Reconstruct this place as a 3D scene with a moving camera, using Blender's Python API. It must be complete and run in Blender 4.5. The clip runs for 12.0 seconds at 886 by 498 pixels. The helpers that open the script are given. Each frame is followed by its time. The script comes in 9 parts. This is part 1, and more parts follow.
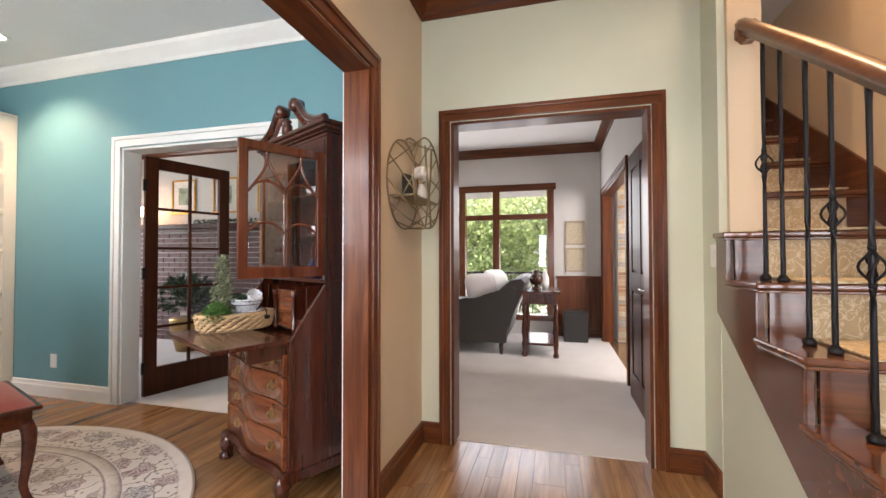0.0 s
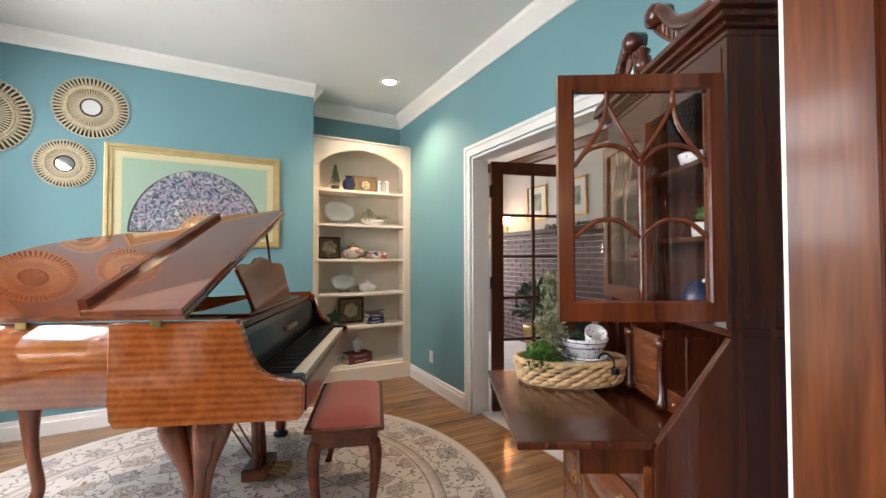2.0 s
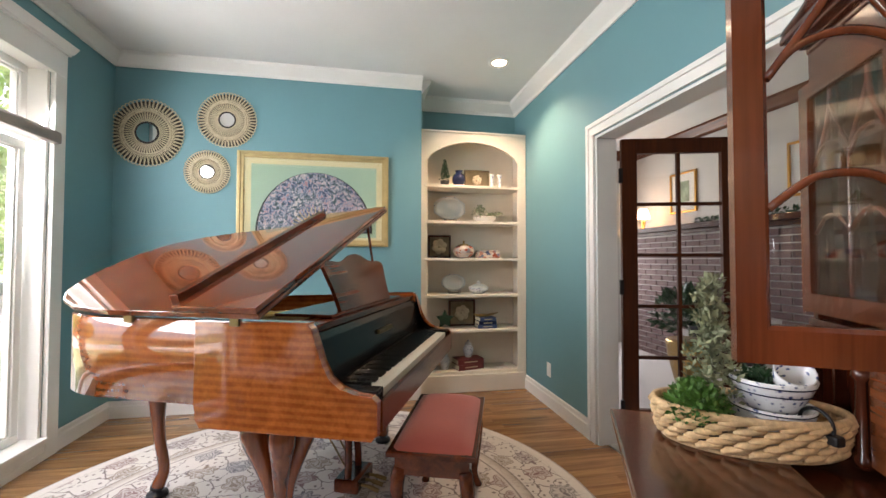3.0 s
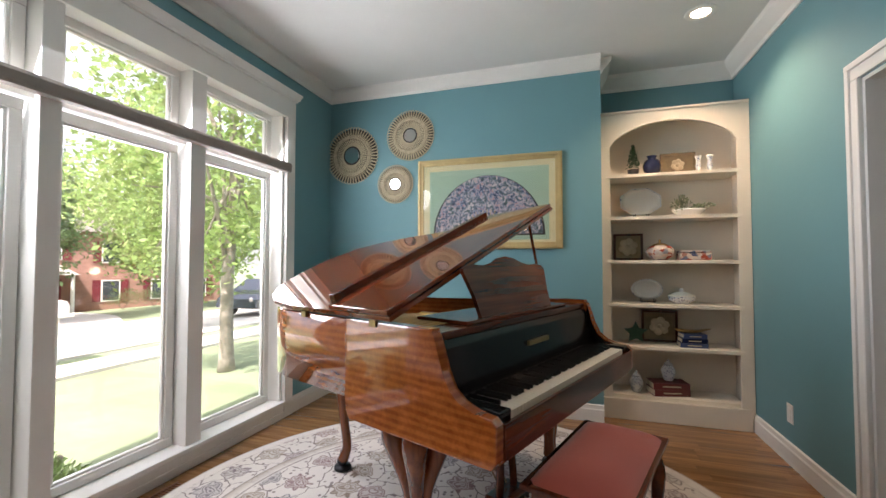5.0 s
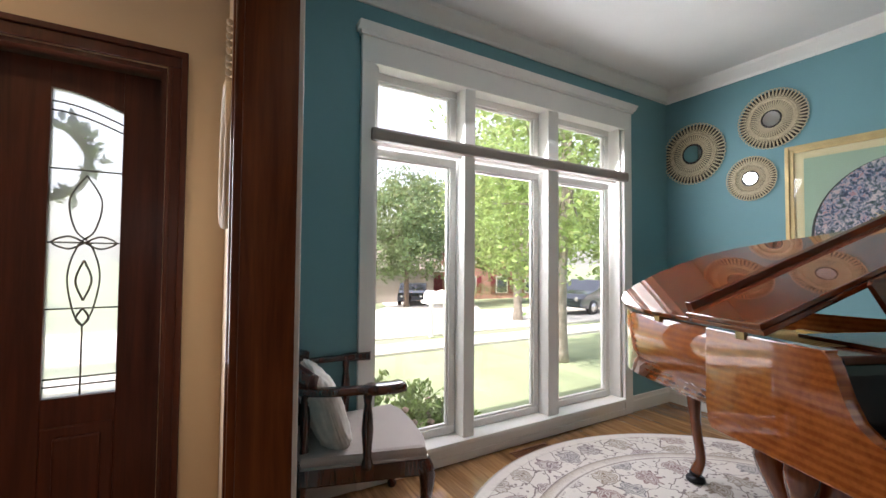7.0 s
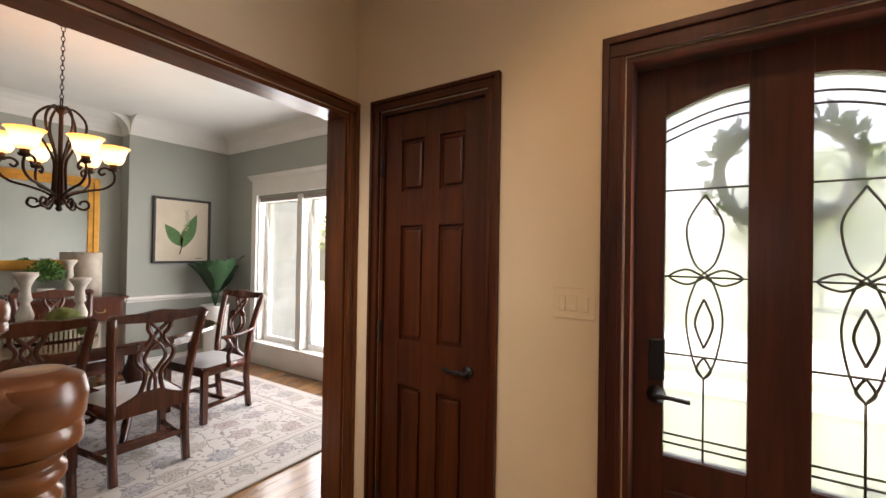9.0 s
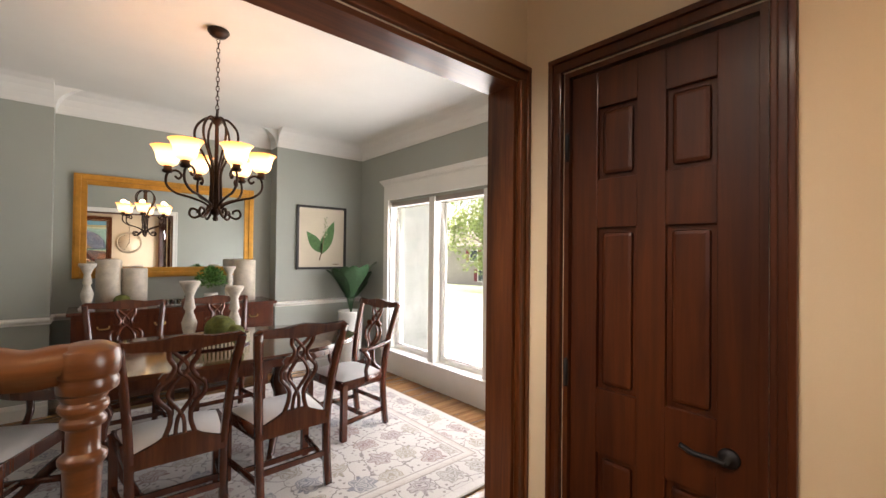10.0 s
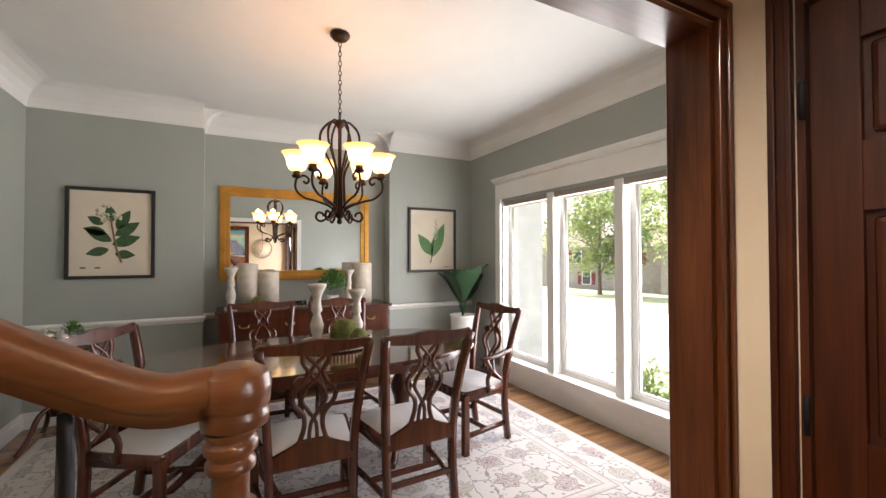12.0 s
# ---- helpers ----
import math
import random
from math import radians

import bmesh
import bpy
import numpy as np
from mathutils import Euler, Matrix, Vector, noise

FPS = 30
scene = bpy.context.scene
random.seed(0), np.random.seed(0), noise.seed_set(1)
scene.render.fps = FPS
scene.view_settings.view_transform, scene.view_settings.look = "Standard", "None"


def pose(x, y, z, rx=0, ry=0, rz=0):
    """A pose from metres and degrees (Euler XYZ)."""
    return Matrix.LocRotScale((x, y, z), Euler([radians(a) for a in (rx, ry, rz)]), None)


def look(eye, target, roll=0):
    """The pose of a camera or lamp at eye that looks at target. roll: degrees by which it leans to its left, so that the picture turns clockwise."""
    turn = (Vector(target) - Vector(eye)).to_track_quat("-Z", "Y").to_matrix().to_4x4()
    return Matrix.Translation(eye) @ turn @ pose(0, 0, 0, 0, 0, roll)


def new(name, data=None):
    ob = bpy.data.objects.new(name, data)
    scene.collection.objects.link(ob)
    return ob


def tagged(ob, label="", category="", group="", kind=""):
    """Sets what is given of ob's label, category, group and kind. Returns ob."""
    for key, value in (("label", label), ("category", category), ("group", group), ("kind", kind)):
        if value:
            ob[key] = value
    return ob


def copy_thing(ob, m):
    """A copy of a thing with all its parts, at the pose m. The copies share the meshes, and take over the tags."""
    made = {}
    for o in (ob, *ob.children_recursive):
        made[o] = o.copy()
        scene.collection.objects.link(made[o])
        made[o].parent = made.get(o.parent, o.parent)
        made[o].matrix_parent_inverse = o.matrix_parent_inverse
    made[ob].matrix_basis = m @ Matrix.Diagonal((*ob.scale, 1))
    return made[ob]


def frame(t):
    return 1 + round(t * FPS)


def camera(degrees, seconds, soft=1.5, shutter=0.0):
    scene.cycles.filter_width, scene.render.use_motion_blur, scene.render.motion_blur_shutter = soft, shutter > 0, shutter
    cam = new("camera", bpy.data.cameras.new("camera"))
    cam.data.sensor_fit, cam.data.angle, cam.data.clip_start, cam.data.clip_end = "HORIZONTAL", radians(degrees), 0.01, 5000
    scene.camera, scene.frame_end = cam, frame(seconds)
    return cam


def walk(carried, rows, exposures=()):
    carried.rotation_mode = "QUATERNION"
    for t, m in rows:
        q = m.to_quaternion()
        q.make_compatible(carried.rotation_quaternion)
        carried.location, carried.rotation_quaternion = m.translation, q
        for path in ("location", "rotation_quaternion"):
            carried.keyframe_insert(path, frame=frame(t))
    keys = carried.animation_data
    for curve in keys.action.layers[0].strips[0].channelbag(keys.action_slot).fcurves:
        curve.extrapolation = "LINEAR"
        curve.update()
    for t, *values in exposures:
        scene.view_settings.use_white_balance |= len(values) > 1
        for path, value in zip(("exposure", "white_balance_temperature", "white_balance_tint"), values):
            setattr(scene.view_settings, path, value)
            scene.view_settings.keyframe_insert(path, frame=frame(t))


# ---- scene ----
cam = camera(94.3, 12.0)
# seconds, x, y, z, pitch, roll, yaw
ROWS = [
    (0.0, 0.826, 0.734, 1.185, 1.11, 0.09, 15.02),
    (0.5, 0.721, 0.971, 1.189, 1.33, -0.02, 24.82),
    (1.0, 0.616, 1.214, 1.214, 1.43, 0.18, 36.97),
    (1.5, 0.448, 1.373, 1.230, 1.32, 0.24, 49.95),
    (2.0, 0.266, 1.497, 1.248, 1.36, 0.09, 61.83),
    (2.5, 0.109, 1.645, 1.251, 1.38, -0.07, 71.45),
    (3.0, -0.026, 1.740, 1.230, 1.54, -0.10, 79.22),
    (5.0, -0.226, 2.000, 1.234, 1.83, -0.03, 107.29),
    (5.5, -0.107, 2.068, 1.257, 1.82, -0.14, 114.84),
    (6.0, -0.037, 2.110, 1.253, 1.67, -0.23, 123.45),
    (6.5, 0.031, 2.100, 1.250, 1.72, -0.40, 134.54),
    (7.0, 0.081, 2.041, 1.265, 1.80, -0.45, 149.64),
    (7.5, 0.188, 1.912, 1.299, 1.32, -0.61, 166.42),
    (7.7, 0.157, 1.821, 1.313, 1.19, -0.79, 175.84),
    (9.3, 1.038, 1.423, 1.413, 0.59, -0.89, 218.55),
    (9.5, 1.146, 1.373, 1.422, 0.68, -0.89, 221.94),
    (10.0, 1.368, 1.269, 1.428, 0.67, -0.63, 229.06),
    (10.5, 1.496, 1.247, 1.415, 0.82, -0.37, 233.98),
    (11.0, 1.588, 1.259, 1.423, 0.80, -0.18, 237.53),
    (11.5, 1.643, 1.274, 1.417, 0.90, 0.01, 240.06),
    (12.0, 1.675, 1.271, 1.417, 0.96, 0.09, 242.60),
]
EXPO = [(t, e, k, 18) for t, e, k in ((0.0, 2.05, 6450), (2.5, 1.95, 6700), (5.0, 1.38, 6500), (5.5, 1.25, 6500), (7.0, 1.25, 6500), (7.6, 1.02, 6600), (9.5, 1.62, 7000), (12.0, 1.68, 6700))]
walk(cam, [(t, pose(x, y, z, 90 + p, r, w)) for t, x, y, z, p, r, w in ROWS], EXPO)
SKY, SUN = 0.15, 5.0
WIN_TEAL, WIN_DINE, WIN_LIV, FILL_STAIR, FILL_STUDY, FILL_KITCH = 38, 40, 11, 190, 10, 40
SHADE_GLOW, BULB, CAN = 1.0, 0.26, 34
HALL_LAMP, STAIR_LAMP, DOOR_GLASS = 13, 130, 5

# ---------------------------------------------------------------- world and large lights
world = bpy.data.worlds.new("sky")
scene.world = world
world.use_nodes = True
wn = world.node_tree
sky = wn.nodes.new("ShaderNodeTexSky")
sky.sky_type = "NISHITA"
sky.sun_disc = False
sky.sun_elevation = radians(58)
sky.sun_rotation = radians(86)
sky.air_density, sky.dust_density = 1.0, 6.0
bg = wn.nodes["Background"]
bg.inputs[1].default_value = SKY
haze = wn.nodes.new("ShaderNodeMix")
haze.data_type, haze.blend_type = "RGBA", "ADD"
haze.inputs[0].default_value = 1.0
haze.inputs[7].default_value = (2.6, 2.6, 2.5, 1)
wn.links.new(sky.outputs[0], haze.inputs[6])
wn.links.new(haze.outputs[2], bg.inputs[0])

sun = new("sun", bpy.data.lights.new("sun", "SUN"))
sun.data.energy, sun.data.angle, sun.data.color = SUN, radians(0.6), (1.0, 0.95, 0.87)
az, el = radians(86), radians(58)
sun.matrix_world = look((math.sin(az) * math.cos(el) * 50, math.cos(az) * math.cos(el) * 50, math.sin(el) * 50), (0, 0, 0))


def area(name, at, to, w, h, power, color=(1, 1, 1)):
    lamp = bpy.data.lights.new(name, "AREA")
    lamp.shape, lamp.size, lamp.size_y, lamp.energy, lamp.color = "RECTANGLE", w, h, power, color
    ob = new(name, lamp)
    ob.matrix_world = look(at, to)
    return ob


# daylight standing in the music, dining and living room window openings
area("daylight_music_window", (-1.9, -0.33, 1.86), (-1.9, 3, 0.5), 2.2, 1.05, WIN_TEAL, (0.93, 0.97, 1.0))
area("daylight_dining_window", (4.3, -1.66, 1.15), (4.3, 3, 0.8), 2.6, 1.7, WIN_DINE, (0.93, 0.97, 1.0))
area("daylight_living_window", (0.2, 7.15, 1.3), (0.2, 3, 0.9), 2.2, 2.0, WIN_LIV, (0.95, 0.98, 1.0))
# added fill lamp high in the stair well, where no window is built
area("daylight_stair_window", (2.0, 5.6, 4.6), (1.4, 1.2, 1.2), 1.0, 1.2, FILL_STAIR, (1.0, 0.95, 0.87))
# added fill lamp that brightens the study from an unseen side
area("daylight_study_window", (-5.66, 4.65, 1.45), (-1.6, 4.6, 1.1), 1.3, 1.5, FILL_STUDY, (0.95, 0.98, 1.0))
# added fill lamp inside the kitchen, aimed at the stone wall
area("daylight_kitchen_window", (3.4, 4.9, 1.7), (2.0, 6.9, 1.2), 1.4, 1.4, FILL_KITCH, (1.0, 0.97, 0.92))

for x in (0.487, 0.864):
    area("daylight_door_glass", (x, -0.07, 1.32), (x, 3, 1.25), 0.21, 1.1, DOOR_GLASS, (0.95, 0.98, 1.0))

# ---------------------------------------------------------------- materials


def nodes_of(name):
    m = bpy.data.materials.new(name)
    m.use_nodes = True
    nt = m.node_tree
    return m, nt, nt.nodes["Principled BSDF"]


def coords(nt, scale=(1, 1, 1), rot=(0, 0, 0), kind="Object"):
    tc = nt.nodes.new("ShaderNodeTexCoord")
    mp = nt.nodes.new("ShaderNodeMapping")
    mp.inputs["Scale"].default_value = scale
    mp.inputs["Rotation"].default_value = rot
    nt.links.new(tc.outputs[kind], mp.inputs[0])
    return mp.outputs[0]


def noise_tex(nt, vec, scale, detail=4, rough=0.55, dist=0.0):
    n = nt.nodes.new("ShaderNodeTexNoise")
    n.inputs["Scale"].default_value = scale
    n.inputs["Detail"].default_value = detail
    n.inputs["Roughness"].default_value = rough
    n.inputs["Distortion"].default_value = dist
    nt.links.new(vec, n.inputs["Vector"])
    return n.outputs[0]


def ramp(nt, fac, stops):
    r = nt.nodes.new("ShaderNodeValToRGB")
    els = r.color_ramp.elements
    while len(els) < len(stops):
        els.new(0.5)
    for e, (p, c) in zip(els, stops):
        e.position, e.color = p, (*c, 1)
    nt.links.new(fac, r.inputs[0])
    return r.outputs[0]


def mix(nt, a, b, fac, mode="MIX"):
    m = nt.nodes.new("ShaderNodeMix")
    m.data_type, m.blend_type = "RGBA", mode
    for sock, v in ((m.inputs[6], a), (m.inputs[7], b), (m.inputs[0], fac)):
        if isinstance(v, (int, float)):
            sock.default_value = v
        elif isinstance(v, tuple):
            sock.default_value = (*v, 1)
        else:
            nt.links.new(v, sock)
    return m.outputs[2]


def bump(nt, sh, height, strength=0.2, dist=0.002):
    b = nt.nodes.new("ShaderNodeBump")
    b.inputs["Strength"].default_value = strength
    b.inputs["Distance"].default_value = dist
    nt.links.new(height, b.inputs["Height"])
    nt.links.new(b.outputs[0], sh.inputs["Normal"])


def shade(c, k):
    return tuple(min(1.0, v * k) for v in c)


def plain(name, c, rough=0.5, metal=0.0, var=0.12, scale=4.0, fine=90.0, relief=0.15, coat=0.0, sheen=0.0):
    """A surface of one colour with broad and fine variation, and fine relief."""
    m, nt, sh = nodes_of(name)
    v = coords(nt)
    big = noise_tex(nt, v, scale, 5)
    small = noise_tex(nt, v, fine, 3)
    col = ramp(nt, big, [(0.3, shade(c, 1 - var)), (0.7, shade(c, 1 + var * 0.6))])
    col = mix(nt, col, ramp(nt, small, [(0.3, (0.82, 0.82, 0.82)), (0.7, (1, 1, 1))]), min(1.0, var * 2.5), "MULTIPLY")
    nt.links.new(col, sh.inputs["Base Color"])
    rr = nt.nodes.new("ShaderNodeMapRange")
    rr.inputs["To Min"].default_value, rr.inputs["To Max"].default_value = max(0.02, rough * 0.85), min(1, rough * 1.15)
    nt.links.new(big, rr.inputs[0])
    nt.links.new(rr.outputs[0], sh.inputs["Roughness"])
    sh.inputs["Metallic"].default_value = metal
    sh.inputs["Coat Weight"].default_value = coat
    sh.inputs["Coat Roughness"].default_value = 0.08
    sh.inputs["Sheen Weight"].default_value = sheen
    if relief:
        bump(nt, sh, small, relief, 0.002)
    return m


def wood(name, dark, light, rough=0.35, along="z", grain=28.0, coat=0.3, per_piece=0.0, streak=1.0, stripe=False):
    """Timber with long grain along one axis; per_piece varies each board."""
    m, nt, sh = nodes_of(name)
    sc = {"x": (0.06, 1, 1), "y": (1, 0.06, 1), "z": (1, 1, 0.06)}[along]
    v = coords(nt, tuple(s * 1.0 for s in sc))
    if per_piece:
        info = nt.nodes.new("ShaderNodeObjectInfo")
        geo = nt.nodes.new("ShaderNodeNewGeometry")
        add = nt.nodes.new("ShaderNodeMath")
        nt.links.new(info.outputs["Random"], add.inputs[0])
        nt.links.new(geo.outputs["Random Per Island"], add.inputs[1])
        comb = nt.nodes.new("ShaderNodeVectorMath")
        comb.operation = "MULTIPLY_ADD"
        nt.links.new(add.outputs[0], comb.inputs[0])
        comb.inputs[1].default_value = (13.0, 7.0, 3.0)
        nt.links.new(v, comb.inputs[2])
        v = comb.outputs[0]
    a = noise_tex(nt, v, grain, 6, 0.6, 0.6 * streak)
    b = noise_tex(nt, v, grain * 5, 3, 0.5)
    c = noise_tex(nt, coords(nt), 2.5, 3)
    col = ramp(nt, a, [(0.32, dark), (0.68, light)])
    if stripe:
        wv = nt.nodes.new("ShaderNodeTexWave")
        wv.inputs["Scale"].default_value = 11.0
        wv.inputs["Distortion"].default_value = 2.5
        wv.inputs["Detail"].default_value = 3.0
        wv.bands_direction = "Z"
        nt.links.new(coords(nt, (0.25, 0.25, 1)), wv.inputs["Vector"])
        col = mix(nt, col, ramp(nt, wv.outputs[1], [(0.2, shade(dark, 1.5)), (0.8, light)]), 0.5)
    col = mix(nt, col, ramp(nt, b, [(0.35, (0.72, 0.7, 0.68)), (0.6, (1, 1, 1))]), 0.5, "MULTIPLY")
    col = mix(nt, col, ramp(nt, c, [(0.3, (0.84, 0.82, 0.8)), (0.7, (1.05, 1.05, 1.05))]), 0.7, "MULTIPLY")
    if per_piece:
        fr = nt.nodes.new("ShaderNodeMath")
        fr.operation = "FRACT"
        nt.links.new(add.outputs[0], fr.inputs[0])
        col = mix(nt, col, ramp(nt, fr.outputs[0], [(0.0, (1 - per_piece,) * 3), (1.0, (1, 1, 1))]), 1.0, "MULTIPLY")
    nt.links.new(col, sh.inputs["Base Color"])
    sh.inputs["Roughness"].default_value = rough
    sh.inputs["Coat Weight"].default_value = coat
    sh.inputs["Coat Roughness"].default_value = 0.1
    bump(nt, sh, b, 0.12, 0.0015)
    return m


def glow(name, c, power):
    m, nt, sh = nodes_of(name)
    sh.inputs["Base Color"].default_value = (*c, 1)
    sh.inputs["Emission Color"].default_value = (*c, 1)
    sh.inputs["Emission Strength"].default_value = power
    return m


def glass(name, c=(1, 1, 1), rough=0.0, thin=True):
    m, nt, sh = nodes_of(name)
    if thin:
        # a thin pane: clear, with a little gloss that grows at grazing angles
        tr = nt.nodes.new("ShaderNodeBsdfTransparent")
        gl = nt.nodes.new("ShaderNodeBsdfGlossy")
        gl.inputs["Roughness"].default_value = rough
        lw = nt.nodes.new("ShaderNodeLayerWeight")
        lw.inputs[0].default_value = 0.5
        fr = nt.nodes.new("ShaderNodeValToRGB")
        fe = fr.color_ramp.elements
        fe[0].position, fe[0].color = 0.35, (0.035, 0.035, 0.035, 1)
        fe[1].position, fe[1].color = 1.0, (0.4, 0.4, 0.4, 1)
        nt.links.new(lw.outputs["Facing"], fr.inputs[0])
        mx = nt.nodes.new("ShaderNodeMixShader")
        tr.inputs[0].default_value = (*c, 1)
        nt.links.new(fr.outputs[0], mx.inputs[0])
        nt.links.new(tr.outputs[0], mx.inputs[1])
        nt.links.new(gl.outputs[0], mx.inputs[2])
        nt.links.new(mx.outputs[0], nt.nodes["Material Output"].inputs[0])
    else:
        sh.inputs["Base Color"].default_value = (*c, 1)
        sh.inputs["Transmission Weight"].default_value = 1.0
        sh.inputs["Roughness"].default_value = rough
    return m


TEAL = plain("teal_wall_paint", (0.135, 0.295, 0.325), 0.6, var=0.05, scale=1.5, fine=260, relief=0.08)
CREAM = plain("cream_wall_paint", (0.62, 0.50, 0.345), 0.6, var=0.05, scale=1.5, fine=260, relief=0.08)
SAGE = plain("pale_sage_wall_paint", (0.58, 0.60, 0.47), 0.6, var=0.05, scale=1.5, fine=260, relief=0.08)
GREY = plain("grey_green_wall_paint", (0.35, 0.372, 0.335), 0.6, var=0.05, scale=1.5, fine=260, relief=0.08)
GREIGE = plain("pale_grey_wall_paint", (0.58, 0.56, 0.53), 0.6, var=0.05, scale=1.5, fine=260, relief=0.08)
CEIL = plain("white_ceiling_paint", (0.74, 0.74, 0.72), 0.7, var=0.04, scale=2, fine=120, relief=0.15)
WHITE = plain("white_trim_paint", (0.78, 0.77, 0.73), 0.35, var=0.04, scale=3, fine=150, relief=0.05)
SHELFWHITE = plain("warm_white_shelf_paint", (0.74, 0.67, 0.56), 0.4, var=0.05, scale=3, fine=150, relief=0.05)
TRIM = wood("stained_trim_wood", (0.066, 0.017, 0.005), (0.17, 0.051, 0.015), 0.32, "z", 26, 0.15)
TRIMX = wood("stained_trim_wood_level", (0.066, 0.017, 0.005), (0.17, 0.051, 0.015), 0.32, "x", 26, 0.15)
TRIMY = wood("stained_trim_wood_across", (0.066, 0.017, 0.005), (0.17, 0.051, 0.015), 0.32, "y", 26, 0.15)
DOORWOOD = wood("stained_door_wood", (0.032, 0.0065, 0.0015), (0.074, 0.018, 0.0038), 0.4, "z", 22, 0.08)
FRONTDOORWOOD = wood("dark_front_door_wood", (0.034, 0.009, 0.005), (0.080, 0.021, 0.010), 0.38, "z", 22, 0.05)
OAK = wood("oak_floor_wood", (0.20, 0.088, 0.030), (0.47, 0.255, 0.105), 0.24, "y", 20, 0.35, per_piece=0.35)
PANEGLASS = glass("clear_pane_glass")
CARPET = plain("pale_carpet_pile", (0.62, 0.58, 0.54), 0.95, var=0.08, scale=3, fine=400, relief=0.5, sheen=0.3)
BLACKMETAL = plain("black_wrought_iron", (0.02, 0.02, 0.022), 0.45, 0.7, var=0.2, fine=120)
BRASS = plain("aged_brass", (0.45, 0.30, 0.12), 0.35, 1.0, var=0.15)
for m_, k_ in ((DOORWOOD, 0.2), (FRONTDOORWOOD, 0.25), (TRIM, 0.3), (TRIMX, 0.3), (TRIMY, 0.3)):
    m_.node_tree.nodes["Principled BSDF"].inputs["Specular IOR Level"].default_value = k_

# ---------------------------------------------------------------- mesh helpers


def box(bm, x0, x1, y0, y1, z0, z1, bevel=0.0):
    m = Matrix.Translation(((x0 + x1) / 2, (y0 + y1) / 2, (z0 + z1) / 2)) @ Matrix.Diagonal((abs(x1 - x0), abs(y1 - y0), abs(z1 - z0), 1))
    vs = bmesh.ops.create_cube(bm, size=1, matrix=m)["verts"]
    if bevel:
        es = list({e for v in vs for e in v.link_edges})
        bmesh.ops.bevel(bm, geom=es, offset=bevel, segments=2, profile=0.6, affect="EDGES")
    return bm


def bx(*a, bevel=0.0):
    return box(bmesh.new(), *a, bevel=bevel)


def lathe(profile, at=(0, 0, 0), seg=20, bm=None, sx=1.0, sy=1.0, rot=None):
    """Turns a profile of (radius, height) round the upright axis through at."""
    bm = bm or bmesh.new()
    rings = []
    m = Matrix.Translation(at) @ (rot or Matrix())
    for r, z in profile:
        if r < 1e-5:
            rings.append([bm.verts.new(m @ Vector((0, 0, z)))])
        else:
            rings.append([bm.verts.new(m @ Vector((r * sx * math.cos(2 * math.pi * i / seg), r * sy * math.sin(2 * math.pi * i / seg), z))) for i in range(seg)])
    for a, b in zip(rings, rings[1:]):
        for i in range(seg):
            j = (i + 1) % seg
            if len(a) == 1 and len(b) > 1:
                bm.faces.new((a[0], b[j], b[i]))
            elif len(b) == 1 and len(a) > 1:
                bm.faces.new((a[i], a[j], b[0]))
            elif len(a) > 1:
                bm.faces.new((a[i], a[j], b[j], b[i]))
    for ring, flip in ((rings[0], True), (rings[-1], False)):
        if len(ring) > 2:
            bm.faces.new(ring[::-1] if flip else ring)
    for f in bm.faces:
        f.smooth = True
    return bm


def crisp(profile, e=0.0009):
    """Doubles the points of a profile, so that its arrises stay sharp under smooth shading."""
    out = [profile[0]]
    for (r0, z0), (r1, z1), (r2, z2) in zip(profile, profile[1:], profile[2:]):
        for ra, za in ((r0, z0), (r2, z2)):
            d = math.hypot(ra - r1, za - z1) or 1.0
            k = min(e, d * 0.3) / d
            out.append((r1 + (ra - r1) * k, z1 + (za - z1) * k))
    return out + [profile[-1]]


def spline(pts, n=6):
    """Points along a smooth line through the given points."""
    P = [Vector(p) for p in pts]
    out = []
    for i in range(len(P) - 1):
        p0, p1, p2, p3 = P[max(i - 1, 0)], P[i], P[i + 1], P[min(i + 2, len(P) - 1)]
        for k in range(n):
            t = k / n
            out.append(0.5 * ((2 * p1) + (p2 - p0) * t + (2 * p0 - 5 * p1 + 4 * p2 - p3) * t * t + (3 * p1 - p0 - 3 * p2 + p3) * t ** 3))
    out.append(P[-1])
    return out


def tube(pts, radius, seg=8, bm=None, section=None, closed=False, up=(0, 0, 1)):
    """Sweeps a round or given section along pts. radius: a number, or one for each point."""
    bm = bm or bmesh.new()
    P = [Vector(p) for p in pts]
    n = len(P)
    R = radius if isinstance(radius, (list, tuple)) else [radius] * n
    sec = section or [(math.cos(2 * math.pi * i / seg), math.sin(2 * math.pi * i / seg)) for i in range(seg)]
    rings = []
    last = Vector(up)
    for i, p in enumerate(P):
        d = (P[(i + 1) % n] - P[i - 1]) if closed else (P[min(i + 1, n - 1)] - P[max(i - 1, 0)])
        d = d.normalized() if d.length > 1e-9 else Vector((0, 0, 1))
        side = d.cross(last)
        if side.length < 1e-3:
            side = d.cross(Vector((1, 0, 0)))
            if side.length < 1e-3:
                side = d.cross(Vector((0, 1, 0)))
        side.normalize()
        u = side.cross(d).normalized()
        last = u if not section else Vector(up)
        rings.append([bm.verts.new(p + R[i] * (side * a + u * b)) for a, b in sec])
    m = len(sec)
    pairs = list(zip(rings, rings[1:])) + ([(rings[-1], rings[0])] if closed else [])
    for a, b in pairs:
        for i in range(m):
            j = (i + 1) % m
            f = bm.faces.new((a[i], a[j], b[j], b[i]))
            f.smooth = True
    if not closed:
        bm.faces.new(rings[0][::-1])
        bm.faces.new(rings[-1])
    return bm


